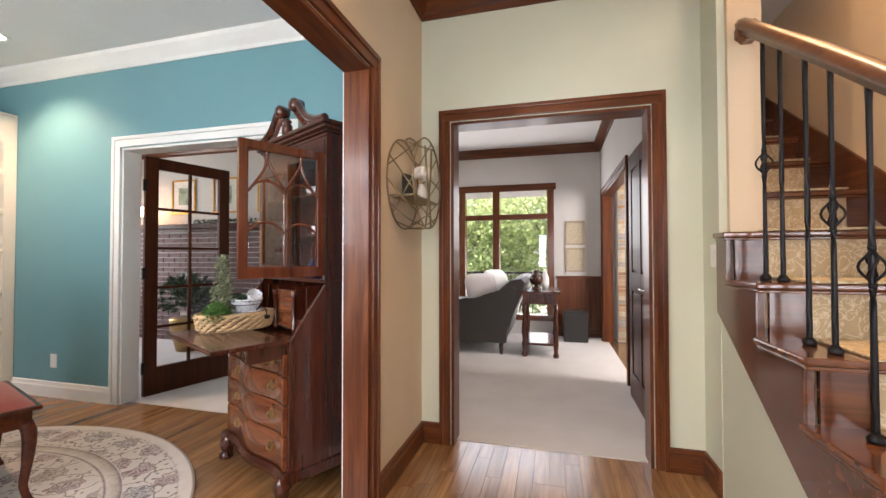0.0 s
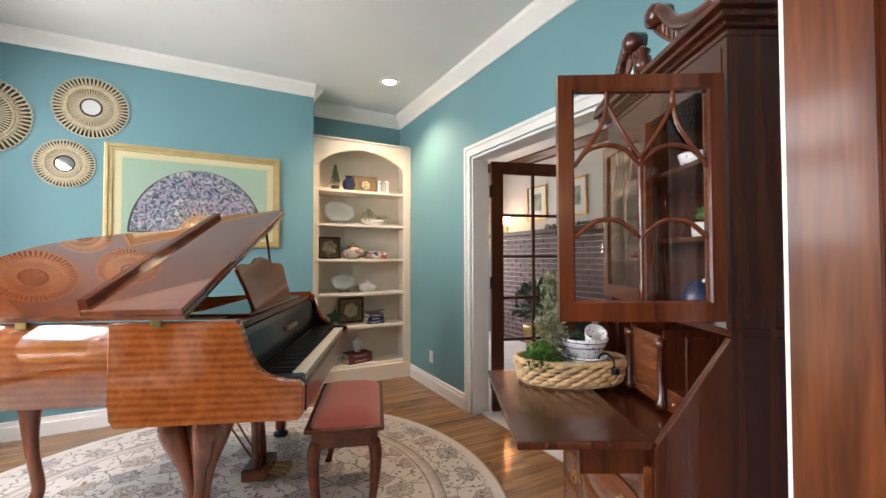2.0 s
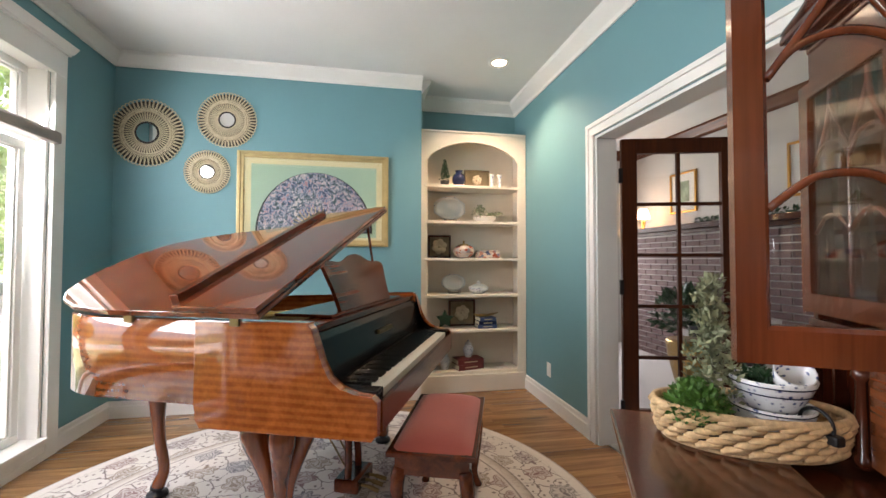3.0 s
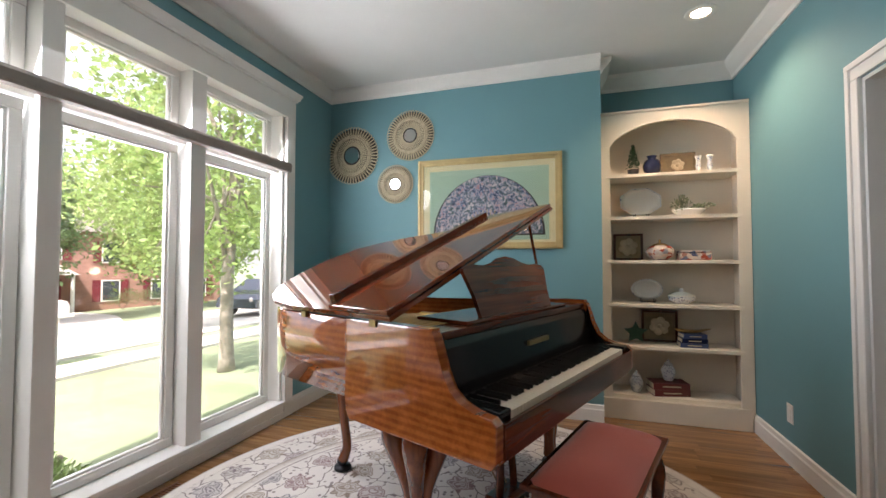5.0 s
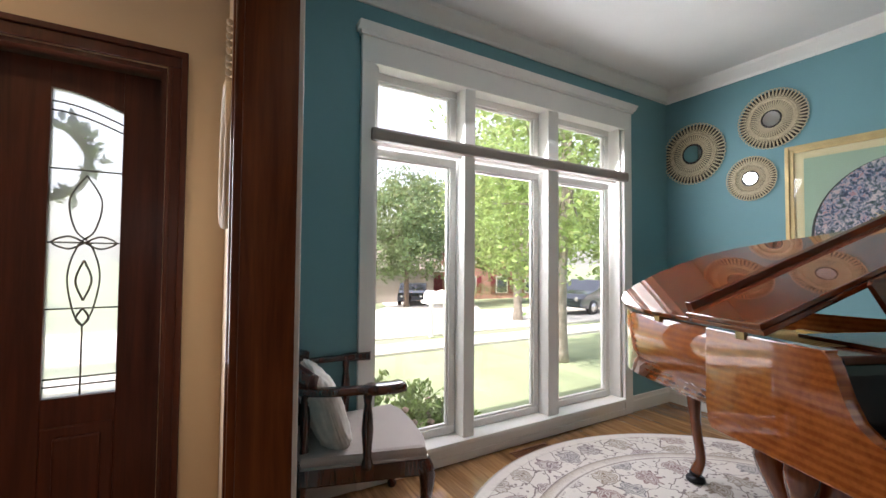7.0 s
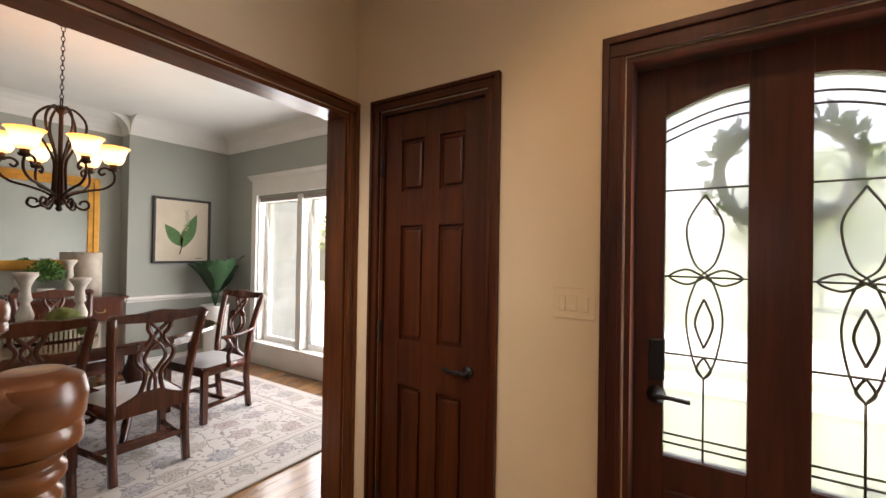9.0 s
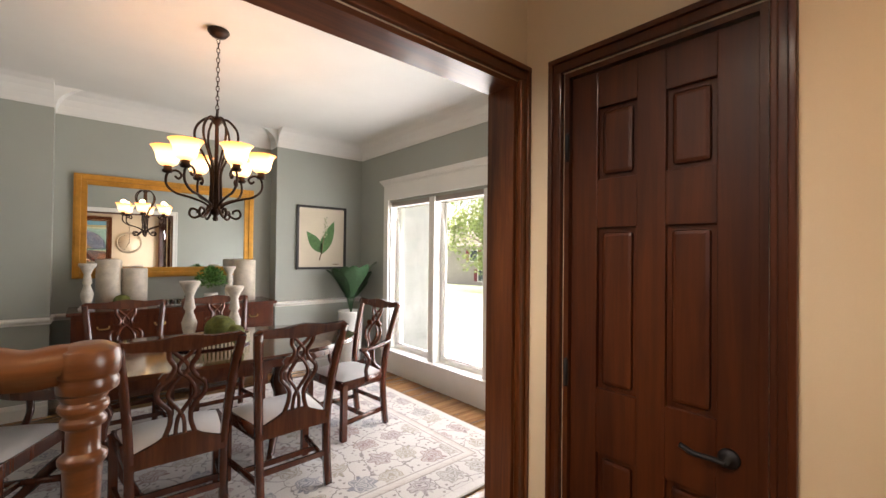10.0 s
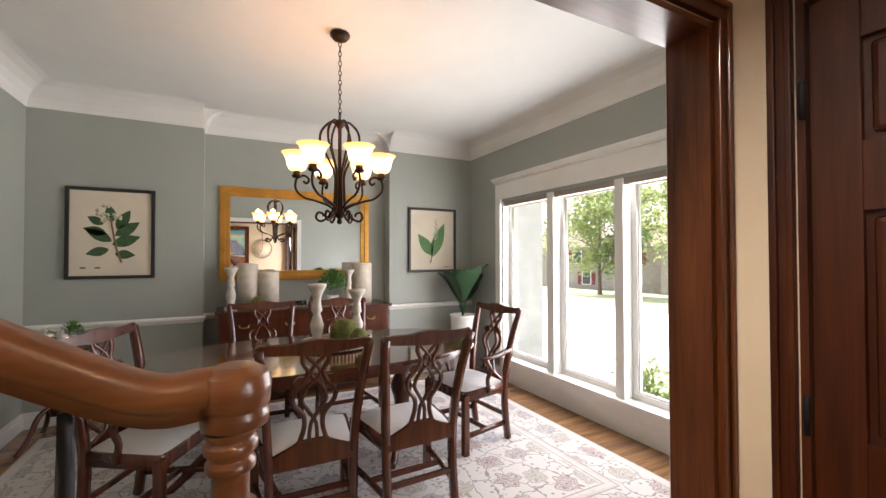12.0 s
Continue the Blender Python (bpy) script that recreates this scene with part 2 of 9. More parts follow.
def prism(outline, h, m=Matrix(), bm=None, bevel=0.0):
    """A flat outline of (x, y), raised by h along z, laid by m."""
    bm = bm or bmesh.new()
    lo = [bm.verts.new(m @ Vector((x, y, 0))) for x, y in outline]
    hi = [bm.verts.new(m @ Vector((x, y, h))) for x, y in outline]
    n = len(outline)
    fs = [bm.faces.new(lo[::-1]), bm.faces.new(hi)]
    for i in range(n):
        j = (i + 1) % n
        fs.append(bm.faces.new((lo[i], lo[j], hi[j], hi[i])))
    if bevel:
        es = list({e for f in fs[:2] for e in f.edges})
        bmesh.ops.bevel(bm, geom=es, offset=bevel, segments=2, profile=0.6, affect="EDGES")
    return bm


def ball(at, r, bm=None, sub=2, sx=1, sy=1, sz=1):
    bm = bm or bmesh.new()
    vs = bmesh.ops.create_icosphere(bm, subdivisions=sub, radius=r, matrix=Matrix.Translation(at) @ Matrix.Diagonal((sx, sy, sz, 1)))["verts"]
    for v in vs:
        for f in v.link_faces:
            f.smooth = True
    return bm


def mesh_of(name, bm, material):
    bmesh.ops.recalc_face_normals(bm, faces=bm.faces[:])
    me = bpy.data.meshes.new(name)
    bm.to_mesh(me)
    bm.free()
    me.materials.append(material)
    return me


def part(name, bm, material, parent=None, label=""):
    ob = new(name, mesh_of(name, bm, material))
    if parent:
        ob.parent = parent
    return tagged(ob, label)


def thing(name, label, category, group="", at=(0, 0, 0), turn=0.0):
    ob = new(name)
    ob.empty_display_size = 0.1
    ob.matrix_basis = pose(*at, 0, 0, turn)
    return tagged(ob, label, category, group)


def structure(name, bm, material, label="", category=""):
    return tagged(part(name, bm, material), label, category, kind="structure")


def yz(x, flip=False):
    """Lays an outline of (y, z) upright in the plane of that x, its depth towards +x."""
    return Matrix(((0, 0, 1, x), (1, 0, 0, 0), (0, 1, 0, 0), (0, 0, 0, 1)))


def xz(y):
    """Lays an outline of (x, z) upright in the plane of that y, its depth towards +y."""
    return Matrix(((1, 0, 0, 0), (0, 0, 1, y), (0, 1, 0, 0), (0, 0, 0, 1)))


def moulding(p0, p1, prof, bm=None):
    """A straight moulding from p0 to p1; prof of (out, up), out to the left of the way from p0 to p1."""
    bm = bm or bmesh.new()
    a, b = Vector(p0), Vector(p1)
    d = (b - a).normalized()
    out = Vector((0, 0, 1)).cross(d)
    A = [bm.verts.new(a + out * o + Vector((0, 0, u))) for o, u in prof]
    B = [bm.verts.new(b + out * o + Vector((0, 0, u))) for o, u in prof]
    n = len(prof)
    for i in range(n):
        j = (i + 1) % n
        bm.faces.new((A[i], A[j], B[j], B[i]))
    bm.faces.new(A[::-1])
    bm.faces.new(B)
    return bm


CROWN = [(0, 0), (0.012, 0), (0.02, 0.02), (0.05, 0.045), (0.08, 0.075), (0.085, 0.1), (0, 0.1)]
BASE = [(0, 0), (0.016, 0), (0.016, 0.1), (0.008, 0.125), (0, 0.13)]
CAS = 0.075

# ---------------------------------------------------------------- the setting: floors, walls, ceilings
# hall x 0..2.35, y 0..3.28; music room to the west; dining room to the east; living room to the north
YN, XW, XE, YS = 3.28, 0.0, 2.35, 0.0
TXW, TYS = -3.67, -0.21
DXE, DYS, DYN = 6.27, -1.52, 2.78
H = 2.86


def wall(name, x0, x1, y0, y1, z0, z1, mat, holes=(), label="", along="x"):
    """A wall as one mesh, with openings (a0, a1, z0, z1) cut right through it."""
    bm = bmesh.new()
    lo, hi = (x0, x1) if along == "x" else (y0, y1)
    cuts = sorted({lo, hi, *(v for h in holes for v in h[:2] if lo < v < hi)})
    for a, b in zip(cuts, cuts[1:]):
        hs = sorted([h for h in holes if h[0] <= a + 1e-6 and h[1] >= b - 1e-6], key=lambda h: h[2])
        z = z0
        for h in hs + [(0, 0, z1, z1)]:
            if h[2] > z + 1e-6:
                if along == "x":
                    box(bm, a, b, y0, y1, z, h[2])
                else:
                    box(bm, x0, x1, a, b, z, h[2])
            z = max(z, h[3])
    return structure(name, bm, mat, label, "wall")


# north wall: hall side, music room side (two skins back to back), study and living sides
FDX0, FDX1, FDZ = -2.56, -1.0, 2.075
LVX0, LVX1, LVZ = 0.197, 1.365, 2.045
wall("wall_north_music", -4.3, -0.12, YN, YN + 0.07, 0, H, TEAL, [(FDX0, FDX1, 0, FDZ)], "teal painted wall with a white cased double doorway")
wall("wall_north_hall", -0.0, 1.62, YN, YN + 0.07, 0, H, SAGE, [(LVX0, LVX1, 0, LVZ)], "pale painted wall with a dark wood doorway")
wall("wall_south_study", -5.6, -0.12, YN + 0.07, YN + 0.14, 0, H, GREIGE, [(FDX0, FDX1, 0, FDZ)], "pale study wall around the double doorway")
wall("wall_south_living", -0.12, 3.6, YN + 0.07, YN + 0.14, 0, H, GREIGE, [(LVX0, LVX1, 0, LVZ), (1.62, 3.6, 0, H)], "pale living room wall around the doorway")
# hall west wall with the wide opening to the music room
OPY0, OPY1, OPZ = 0.93, 2.49, 2.075
wall("wall_west_hall", -0.06, 0.0, 0, YN, 0, H, CREAM, [(OPY0, OPY1, 0, OPZ)], "cream hall wall with a wide dark wood opening", "y")
wall("wall_east_music", -0.12, -0.06, TYS, YN, 0, H, TEAL, [(OPY0, OPY1, 0, OPZ)], "teal wall around the wide opening", "y")
# front wall of the hall
FRX0, FRX1, FRZ = 0.224, 1.088, 2.06
CLX0, CLX1, CLZ = 1.606, 2.18, 2.065
wall("wall_front_hall", 0.0, XE, -0.16, 0.0, 0, H, CREAM, [(FRX0, FRX1, 0, FRZ), (CLX0, CLX1, 0, CLZ)], "cream hall wall with the front door and a closet door")
# east wall of the hall, open to the dining room
DOY0, DOY1, DOZ = 0.064, 2.3, 2.075
wall("wall_east_hall", XE, XE + 0.06, -0.16, 4.6, 0, H, CREAM, [(DOY0, DOY1, 0, DOZ)], "cream hall wall with a wide opening to the dining room", "y")
wall("wall_west_dining", XE + 0.06, XE + 0.12, DYS, DYN, 0, H, GREY, [(DOY0, DOY1, 0, DOZ)], "grey-green dining wall around the wide opening", "y")
# wall under the stair
wall("wall_under_stair", 1.62, 1.68, 3.05, YN, 0, H, SAGE, (), "pale painted wall beside the stair", "y")
# music room: south window wall, west wall, niche
WX0, WX1, WZ0, WZ1 = -3.02, -0.76, 0.13, 2.42
wall("wall_south_music", -4.3, -0.12, TYS - 0.2, TYS, 0, H, TEAL, [(WX0, WX1, WZ0, WZ1)], "teal wall with a wide three-part window")
wall("wall_west_music", TXW - 0.65, TXW, TYS, 2.235, 0, H, TEAL, (), "teal wall with the framed fan and sunburst mirrors", "y")
wall("wall_niche_back", -4.33, -4.1, 2.235, YN, 0, H, TEAL, (), "teal wall of the niche above the bookcase", "y")
# dining room: far wall with a shallow recess, window wall, north wall
RY0, RY1 = -0.4, 1.5
wall("wall_east_dining", DXE, DXE + 0.35, RY1, DYN, 0, H, GREY, (), "grey-green dining wall with a botanical print", "y")
wall("wall_east_dining_south", DXE, DXE + 0.35, DYS, RY0, 0, H, GREY, (), "grey-green dining wall beside the window", "y")
wall("wall_dining_recess", DXE + 0.2, DXE + 0.35, RY0, RY1, 0, H, GREY, (), "grey-green back of the sideboard recess", "y")
DWX0, DWX1, DWZ0, DWZ1 = 2.95, 5.58, 0.27, 2.04
wall("wall_south_dining", XE + 0.12, DXE + 0.35, DYS - 0.2, DYS, 0, H, GREY, [(DWX0, DWX1, DWZ0, DWZ1)], "grey-green wall with a wide dining window")
wall("wall_north_dining", XE + 0.12, DXE + 0.35, DYN, DYN + 0.15, 0, H, GREY, (), "grey-green end wall of the dining room")
# living room beyond
LXE, LYN = 1.5, 7.15
wall("wall_north_living", -2.2, LXE + 0.12, LYN, LYN + 0.15, 0, H, GREIGE, [(-1.75, 0.78, 0.3, 2.27)], "pale living room wall with a wide window")
wall("wall_west_living", -0.9, -0.78, YN + 0.14, LYN, 0, H, GREIGE, (), "pale wall between study and living room", "y")
wall("wall_east_living", LXE, LXE + 0.12, YN + 0.14, LYN, 0, H, GREIGE, [(4.9, 6.85, 0, 2.05)], "pale wall with a wide opening to the kitchen", "y")
# study beyond the double doors
# the opening in this unseen wall is added to hold the fill lamp
wall("wall_west_study", -5.75, -5.6, YN, 6.6, 0, H, GREIGE, [(4.0, 5.3, 0.7, 2.2)], "pale study wall with an unseen opening added for the fill lamp", "y")
wall("wall_north_study", -5.6, -0.9, 5.75, 5.9, 0, H, GREIGE, (), "pale study wall with a brick fireplace")
# shell that closes the far rooms and the stair well
wall("wall_kitchen_east", 3.6, 3.7, 3.28, 7.3, 0, 5.6, GREIGE, (), "plain far wall", "y")
wall("wall_kitchen_north", 1.62, 3.7, 7.15, 7.3, 0, 5.6, GREIGE, (), "plain far wall")

HALL_CEIL = structure("ceiling_hall", bx(-0.06, XE + 0.06, -0.16, 2.2, H, H + 0.1), CEIL, "white hall ceiling", "ceiling")
structure("ceiling_hall_inner", bx(-0.06, 1.62, 2.2, YN + 0.07, H, H + 0.1), CEIL, "white hall ceiling", "ceiling")
structure("ceiling_music", bx(-4.4, -0.06, TYS - 0.2, YN + 0.07, H, H + 0.1), CEIL, "white music room ceiling", "ceiling")
structure("ceiling_dining", bx(XE + 0.06, DXE + 0.35, DYS - 0.2, DYN + 0.15, H, H + 0.1), CEIL, "white dining room ceiling", "ceiling")
structure("ceiling_living", bx(-0.9, 3.7, YN + 0.07, LYN + 0.15, H, H + 0.1), CEIL, "white living room ceiling", "ceiling")
structure("ceiling_study", bx(-5.75, -0.9, YN + 0.07, 6.6, H, H + 0.1), CEIL, "white study ceiling", "ceiling")
structure("floor_hall", box(bx(-4.4, XE + 0.06, TYS - 0.2, YN + 0.07, -0.2, -0.012), XE + 0.06, DXE + 0.35, DYS - 0.2, YN + 0.07, -0.2, -0.012), OAK, "oak floor base under the boards", "floor")
structure("floor_carpet", bx(-5.75, LXE + 0.06, YN + 0.07, LYN + 0.15, -0.2, 0.004), CARPET, "pale carpet in the living room and study", "carpet")
structure("floor_kitchen", bx(LXE + 0.06, 3.7, YN + 0.07, LYN + 0.15, -0.2, 0.0), OAK, "oak kitchen floor", "floor")

# ---------------------------------------------------------------- trim: casings, skirtings, crown mouldings


def casing(name, axis, a0, a1, ztop, face, out, mat_leg, mat_head, w=CAS, jamb=None, label="", jamb_mat=None, left=True, right=True):
    """Casing round an opening a0..a1 on the plane face; out: +1 or -1, the way it stands proud. jamb: (f0, f1) lines the opening."""
    def put(bm, u0, u1, z0, z1, d0, d1, bevel=0.004):
        lo, hi = sorted((face + out * d0, face + out * d1))
        if axis == "x":
            box(bm, u0, u1, lo, hi, z0, z1, bevel)
        else:
            box(bm, lo, hi, u0, u1, z0, z1, bevel)
    legs = bmesh.new()
    for side, on in ((-1, left), (1, right)):
        if not on:
            continue
        e = a0 if side < 0 else a1
        o = e + side * w
        put(legs, min(e + side * 0.006, o), max(e + side * 0.006, o), 0, ztop + 0.006, 0, 0.017)
        b0 = e + side * w * 0.68
        put(legs, min(b0, o), max(b0, o), 0, ztop + w, 0.0, 0.026)
        put(legs, min(e + side * 0.004, e + side * 0.02), max(e + side * 0.004, e + side * 0.02), 0, ztop + 0.004, 0.0, 0.022)
    ob = structure(name, legs, mat_leg, label, "door casing")
    head = bmesh.new()
    u0, u1 = (a0 - (w * 0.68 if left else 0)), (a1 + (w * 0.68 if right else 0))
    put(head, u0, u1, ztop + 0.0065, ztop + w * 0.68, 0, 0.018)
    put(head, a0 - (w if left else 0), a1 + (w if right else 0), ztop + w * 0.68, ztop + w + 0.0005, 0, 0.027)
    part("head", head, mat_head, ob)
    if jamb:
        f0, f1 = jamb
        j = bmesh.new()
        t = 0.018
        if axis == "x":
            box(j, a0, a0 + t, f0, f1, 0, ztop - t)
            box(j, a1 - t, a1, f0, f1, 0, ztop - t)
        else:
            box(j, f0, f1, a0, a0 + t, 0, ztop - t)
            box(j, f0, f1, a1 - t, a1, 0, ztop - t)
        part("jamb", j, jamb_mat or mat_leg, ob)
        hd = bx(a0, a1, f0, f1, ztop - t, ztop) if axis == "x" else bx(f0, f1, a0, a1, ztop - t, ztop)
        part("jamb_head", hd, (jamb_mat or mat_head), ob)
    return ob


casing("trim_living_doorway", "x", LVX0, LVX1, LVZ, YN, -1, TRIM, TRIMX, jamb=(YN - 0.004, YN + 0.144), label="dark stained wooden doorway casing")
casing("trim_music_opening", "y", OPY0, OPY1, OPZ, 0.0, 1, TRIM, TRIMY, jamb=(-0.124, 0.004), label="dark stained wooden casing of a wide opening")
casing("trim_music_opening_inner", "y", OPY0, OPY1, OPZ, -0.12, -1, WHITE, WHITE, label="white painted casing of a wide opening")
casing("trim_dining_opening", "y", DOY0, DOY1, DOZ, XE, -1, TRIM, TRIMY, w=0.062, jamb=(XE - 0.004, XE + 0.124), label="dark stained wooden casing of the dining opening")
casing("trim_dining_opening_inner", "y", DOY0, DOY1, DOZ, XE + 0.12, 1, WHITE, WHITE, label="white painted casing of the dining opening")
casing("trim_french_doorway", "x", FDX0, FDX1, FDZ, YN, -1, WHITE, WHITE, w=0.09, jamb=(YN - 0.004, YN + 0.144), label="white painted casing of the double doorway")
casing("trim_front_door", "x", FRX0, FRX1, FRZ, 0.0, 1, FRONTDOORWOOD, FRONTDOORWOOD, jamb=(-0.16, 0.004), label="dark wooden front door casing")
casing("trim_closet_door", "x", CLX0, CLX1, CLZ, 0.0, 1, DOORWOOD, DOORWOOD, w=0.056, jamb=(-0.16, 0.004), label="dark wooden closet door casing")
casing("trim_kitchen_opening", "y", 4.9, 6.85, 2.05, LXE, -1, TRIM, TRIMY, jamb=(LXE - 0.004, LXE + 0.124), label="dark stained casing of the kitchen opening")


def run(name, pts, prof, mat, z=0.0, label="", cat="moulding"):
    bm = bmesh.new()
    for (x0, y0), (x1, y1) in pts:
        moulding((x0, y0, z), (x1, y1, z), prof, bm)
    return structure(name, bm, mat, label, cat)


B2 = [(0, 0), (0.02, 0), (0.02, 0.09), (0.014, 0.1), (0.012, 0.125), (0, 0.13)]
# out is to the left of the way from start to end
run("baseboard_hall", [((0, OPY0 - CAS), (0, 0)), ((0, YN), (0, OPY1 + CAS)), ((LVX0 - CAS, YN), (0, YN)), ((1.62, YN), (LVX1 + CAS, YN)), ((1.62, 3.05), (1.62, YN)),
                       ((0, 0), (FRX0 - CAS, 0)), ((FRX1 + CAS, 0), (CLX0 - CAS, 0)), ((CLX1 + CAS, 0), (XE, 0))], B2, TRIMX, 0, "dark stained wooden skirting board", "baseboard")
run("baseboard_music", [((FDX0 - 0.09, YN), (-4.1, YN)), ((TXW, 2.235), (TXW, TYS)), ((TXW, TYS), (-3.1, TYS)), ((-0.68, TYS), (-0.12, TYS)), ((-0.12, TYS), (-0.12, OPY0 - CAS)),
                        ((-0.12, OPY1 + CAS), (-0.12, YN)), ((-0.12, YN), (FDX1 + 0.09, YN))], B2, WHITE, 0, "white painted skirting board", "baseboard")
run("baseboard_dining", [((DXE, DYS), (DXE, RY0)), ((DXE + 0.2, RY0), (DXE + 0.2, RY1)), ((DXE, RY1), (DXE, DYN)), ((DXE, DYN), (XE + 0.12, DYN))], B2, WHITE, 0, "white painted skirting board", "baseboard")
RAIL = [(0, 0), (0.008, 0), (0.012, 0.015), (0.026, 0.03), (0.026, 0.045), (0.012, 0.055), (0, 0.06)]
run("chair_rail_dining", [((DXE, DYS), (DXE, RY0)), ((DXE, RY0), (DXE + 0.2, RY0)), ((DXE + 0.2, RY0), (DXE + 0.2, RY1)), ((DXE + 0.2, RY1), (DXE, RY1)), ((DXE, RY1), (DXE, DYN)), ((DXE, DYN), (XE + 0.12, DYN))],
    RAIL, WHITE, 0.785, "white painted chair rail", "chair rail")
CZ = H - 0.1
run("crown_music", [((-0.12, TYS), (-0.12, YN)), ((TXW, 2.235), (TXW, TYS)), ((TXW, TYS), (-0.12, TYS))],
    CROWN, WHITE, CZ, "white painted crown moulding", "crown moulding")
run("crown_music_north", [((-0.12, YN), (-4.1, YN)), ((-4.1, YN), (-4.1, 2.235)), ((-4.1, 2.235), (TXW, 2.235))], [(o * 1.0, u * 1.3 - 0.03) for o, u in CROWN], WHITE, CZ, "white painted crown moulding", "crown moulding")
DARKCROWN = [(0, -0.03), (0.012, -0.03), (0.016, 0.0), (0.03, 0.02), (0.06, 0.05), (0.085, 0.075), (0.09, 0.1), (0, 0.1)]
run("crown_hall", [((0, YN), (0, 0)), ((0, 0), (XE, 0)), ((1.62, YN), (0, YN)), ((XE, 0), (XE, 2.2))], DARKCROWN, TRIMX, CZ, "dark stained crown moulding", "crown moulding")
run("crown_living", [((-0.78, LYN), (-0.78, YN + 0.14)), ((LXE, LYN), (-0.78, LYN)), ((LXE, YN + 0.14), (LXE, LYN))], DARKCROWN, TRIMX, CZ, "dark stained crown moulding", "crown moulding")
run("crown_study", [((-0.9, 5.75), (-5.6, 5.75)), ((-5.6, 5.75), (-5.6, YN + 0.14)), ((-5.6, YN + 0.14), (-0.9, YN + 0.14))], DARKCROWN, TRIMX, CZ, "dark stained crown moulding", "crown moulding")
COVE = [(0, -0.2), (0.008, -0.2)] + [(0.22 - 0.212 * math.cos(a), -0.2 + 0.2 * math.sin(a)) for a in (0.15, 0.4, 0.7, 1.0, 1.3, 1.5)] + [(0.22, 0.0), (0, 0)]
run("cove_dining", [((XE + 0.12, DYS), (DXE, DYS)), ((DXE, DYS), (DXE, RY0)), ((DXE, RY0), (DXE + 0.2, RY0)), ((DXE + 0.2, RY0), (DXE + 0.2, RY1)), ((DXE + 0.2, RY1), (DXE, RY1)), ((DXE, RY1), (DXE, DYN)),
                    ((DXE, DYN), (XE + 0.12, DYN)), ((XE + 0.12, DYN), (XE + 0.12, DYS))], COVE, CEIL, H, "white curved plaster cove below the ceiling", "cove")

# ---------------------------------------------------------------- windows


def sash(parent, axis_y, x0, x1, z0, z1, y, w=0.045, d=0.05, mat=None):
    """A sash of four rails with a pane, hung under parent."""
    mat = mat or WHITE
    bm = bmesh.new()
    for a in ((x0, x1, z0, z0 + w), (x0, x1, z1 - w, z1)):
        box(bm, a[0], a[1], y - d / 2, y + d / 2, a[2], a[3], 0.006)
    for a in ((x0, x0 + w), (x1 - w, x1)):
        box(bm, a[0], a[1], y - d / 2 + 0.002, y + d / 2 - 0.002, z0 + w, z1 - w, 0.006)
    # stepped inner bead
    b = w + 0.014
    for a in ((x0 + w, x1 - w, z0 + w, z0 + b), (x0 + w, x1 - w, z1 - b, z1 - w)):
        box(bm, a[0], a[1], y - d / 4, y + d / 4, a[2], a[3], 0.003)
    for a in ((x0 + w, x0 + b), (x1 - b, x1 - w)):
        box(bm, a[0], a[1], y - d / 4 + 0.001, y + d / 4 - 0.001, z0 + b, z1 - b, 0.003)
    s = part("sash", bm, mat, parent)
    pane = part("pane", bx(x0 + w, x1 - w, y - 0.003, y + 0.003, z0 + w, z1 - w), PANEGLASS, s)
    pane.visible_shadow = False
    return s


def window_head(bm, x0, x1, z0, z1, y, out=1):
    """A flat head board with a projecting stepped cap."""
    box(bm, x0, x1, y, y + 0.03, z0, z1 - 0.06, 0.003)
    box(bm, x0 - 0.012, x1 + 0.012, y, y + 0.045, z1 - 0.06, z1 - 0.04, 0.003)
    moulding((x0 - 0.03, y, z1 - 0.04), (x1 + 0.03, y, z1 - 0.04), [(0, 0), (0.045, 0), (0.06, 0.015), (0.075, 0.032), (0.08, 0.04), (0, 0.04)], bm)


w1 = structure("window_1", bx(-3.02, -0.76, TYS - 0.2, TYS - 0.12, WZ0, WZ0 + 0.02), WHITE, "wide white three-part window with transoms above", "window")
wc = bmesh.new()
yf = TYS
box(wc, -0.765, -0.68, yf, yf + 0.03, 0, 2.41, 0.004)
box(wc, -3.10, -3.0, yf, yf + 0.03, 0, 2.41, 0.004)
part("window_frame", wc, WHITE, w1)
wh = bmesh.new()
window_head(wh, -3.10, -0.68, 2.41, 2.62, yf)
part("window_head", wh, WHITE, w1)
part("window_sill", bx(-3.0, -0.765, yf - 0.19, yf + 0.045, 0.105, 0.136, bevel=0.006), WHITE, w1)
part("apron", bx(-3.0, -0.765, yf, yf + 0.022, 0.0, 0.104, bevel=0.004), WHITE, w1)
part("apron_base", bx(-3.0, -0.765, yf + 0.0225, yf + 0.03, 0.0, 0.05, bevel=0.003), WHITE, w1)
part("reveal", box(bx(-0.79, -0.766, yf - 0.2, yf - 0.002, 0.13, 2.42), -3.0, -2.976, yf - 0.2, yf - 0.002, 0.13, 2.42), WHITE, w1)
part("reveal_top", bx(-2.976, -0.79, yf - 0.2, yf - 0.002, 2.415, 2.44), WHITE, w1)
for x0, x1 in ((-1.53, -1.336), (-2.30, -2.083)):
    part("mullion", bx(x0 + 0.055, x1 - 0.055, yf - 0.16, yf + 0.012, 0.13, 2.415, bevel=0.005), WHITE, w1)
part("transom_bar", bx(-2.976, -0.79, yf - 0.10, yf - 0.03, 1.95, 2.01, bevel=0.004), WHITE, w1)
SHADEBAR = plain("taupe_shade_cassette", (0.30, 0.26, 0.23), 0.5, var=0.06)
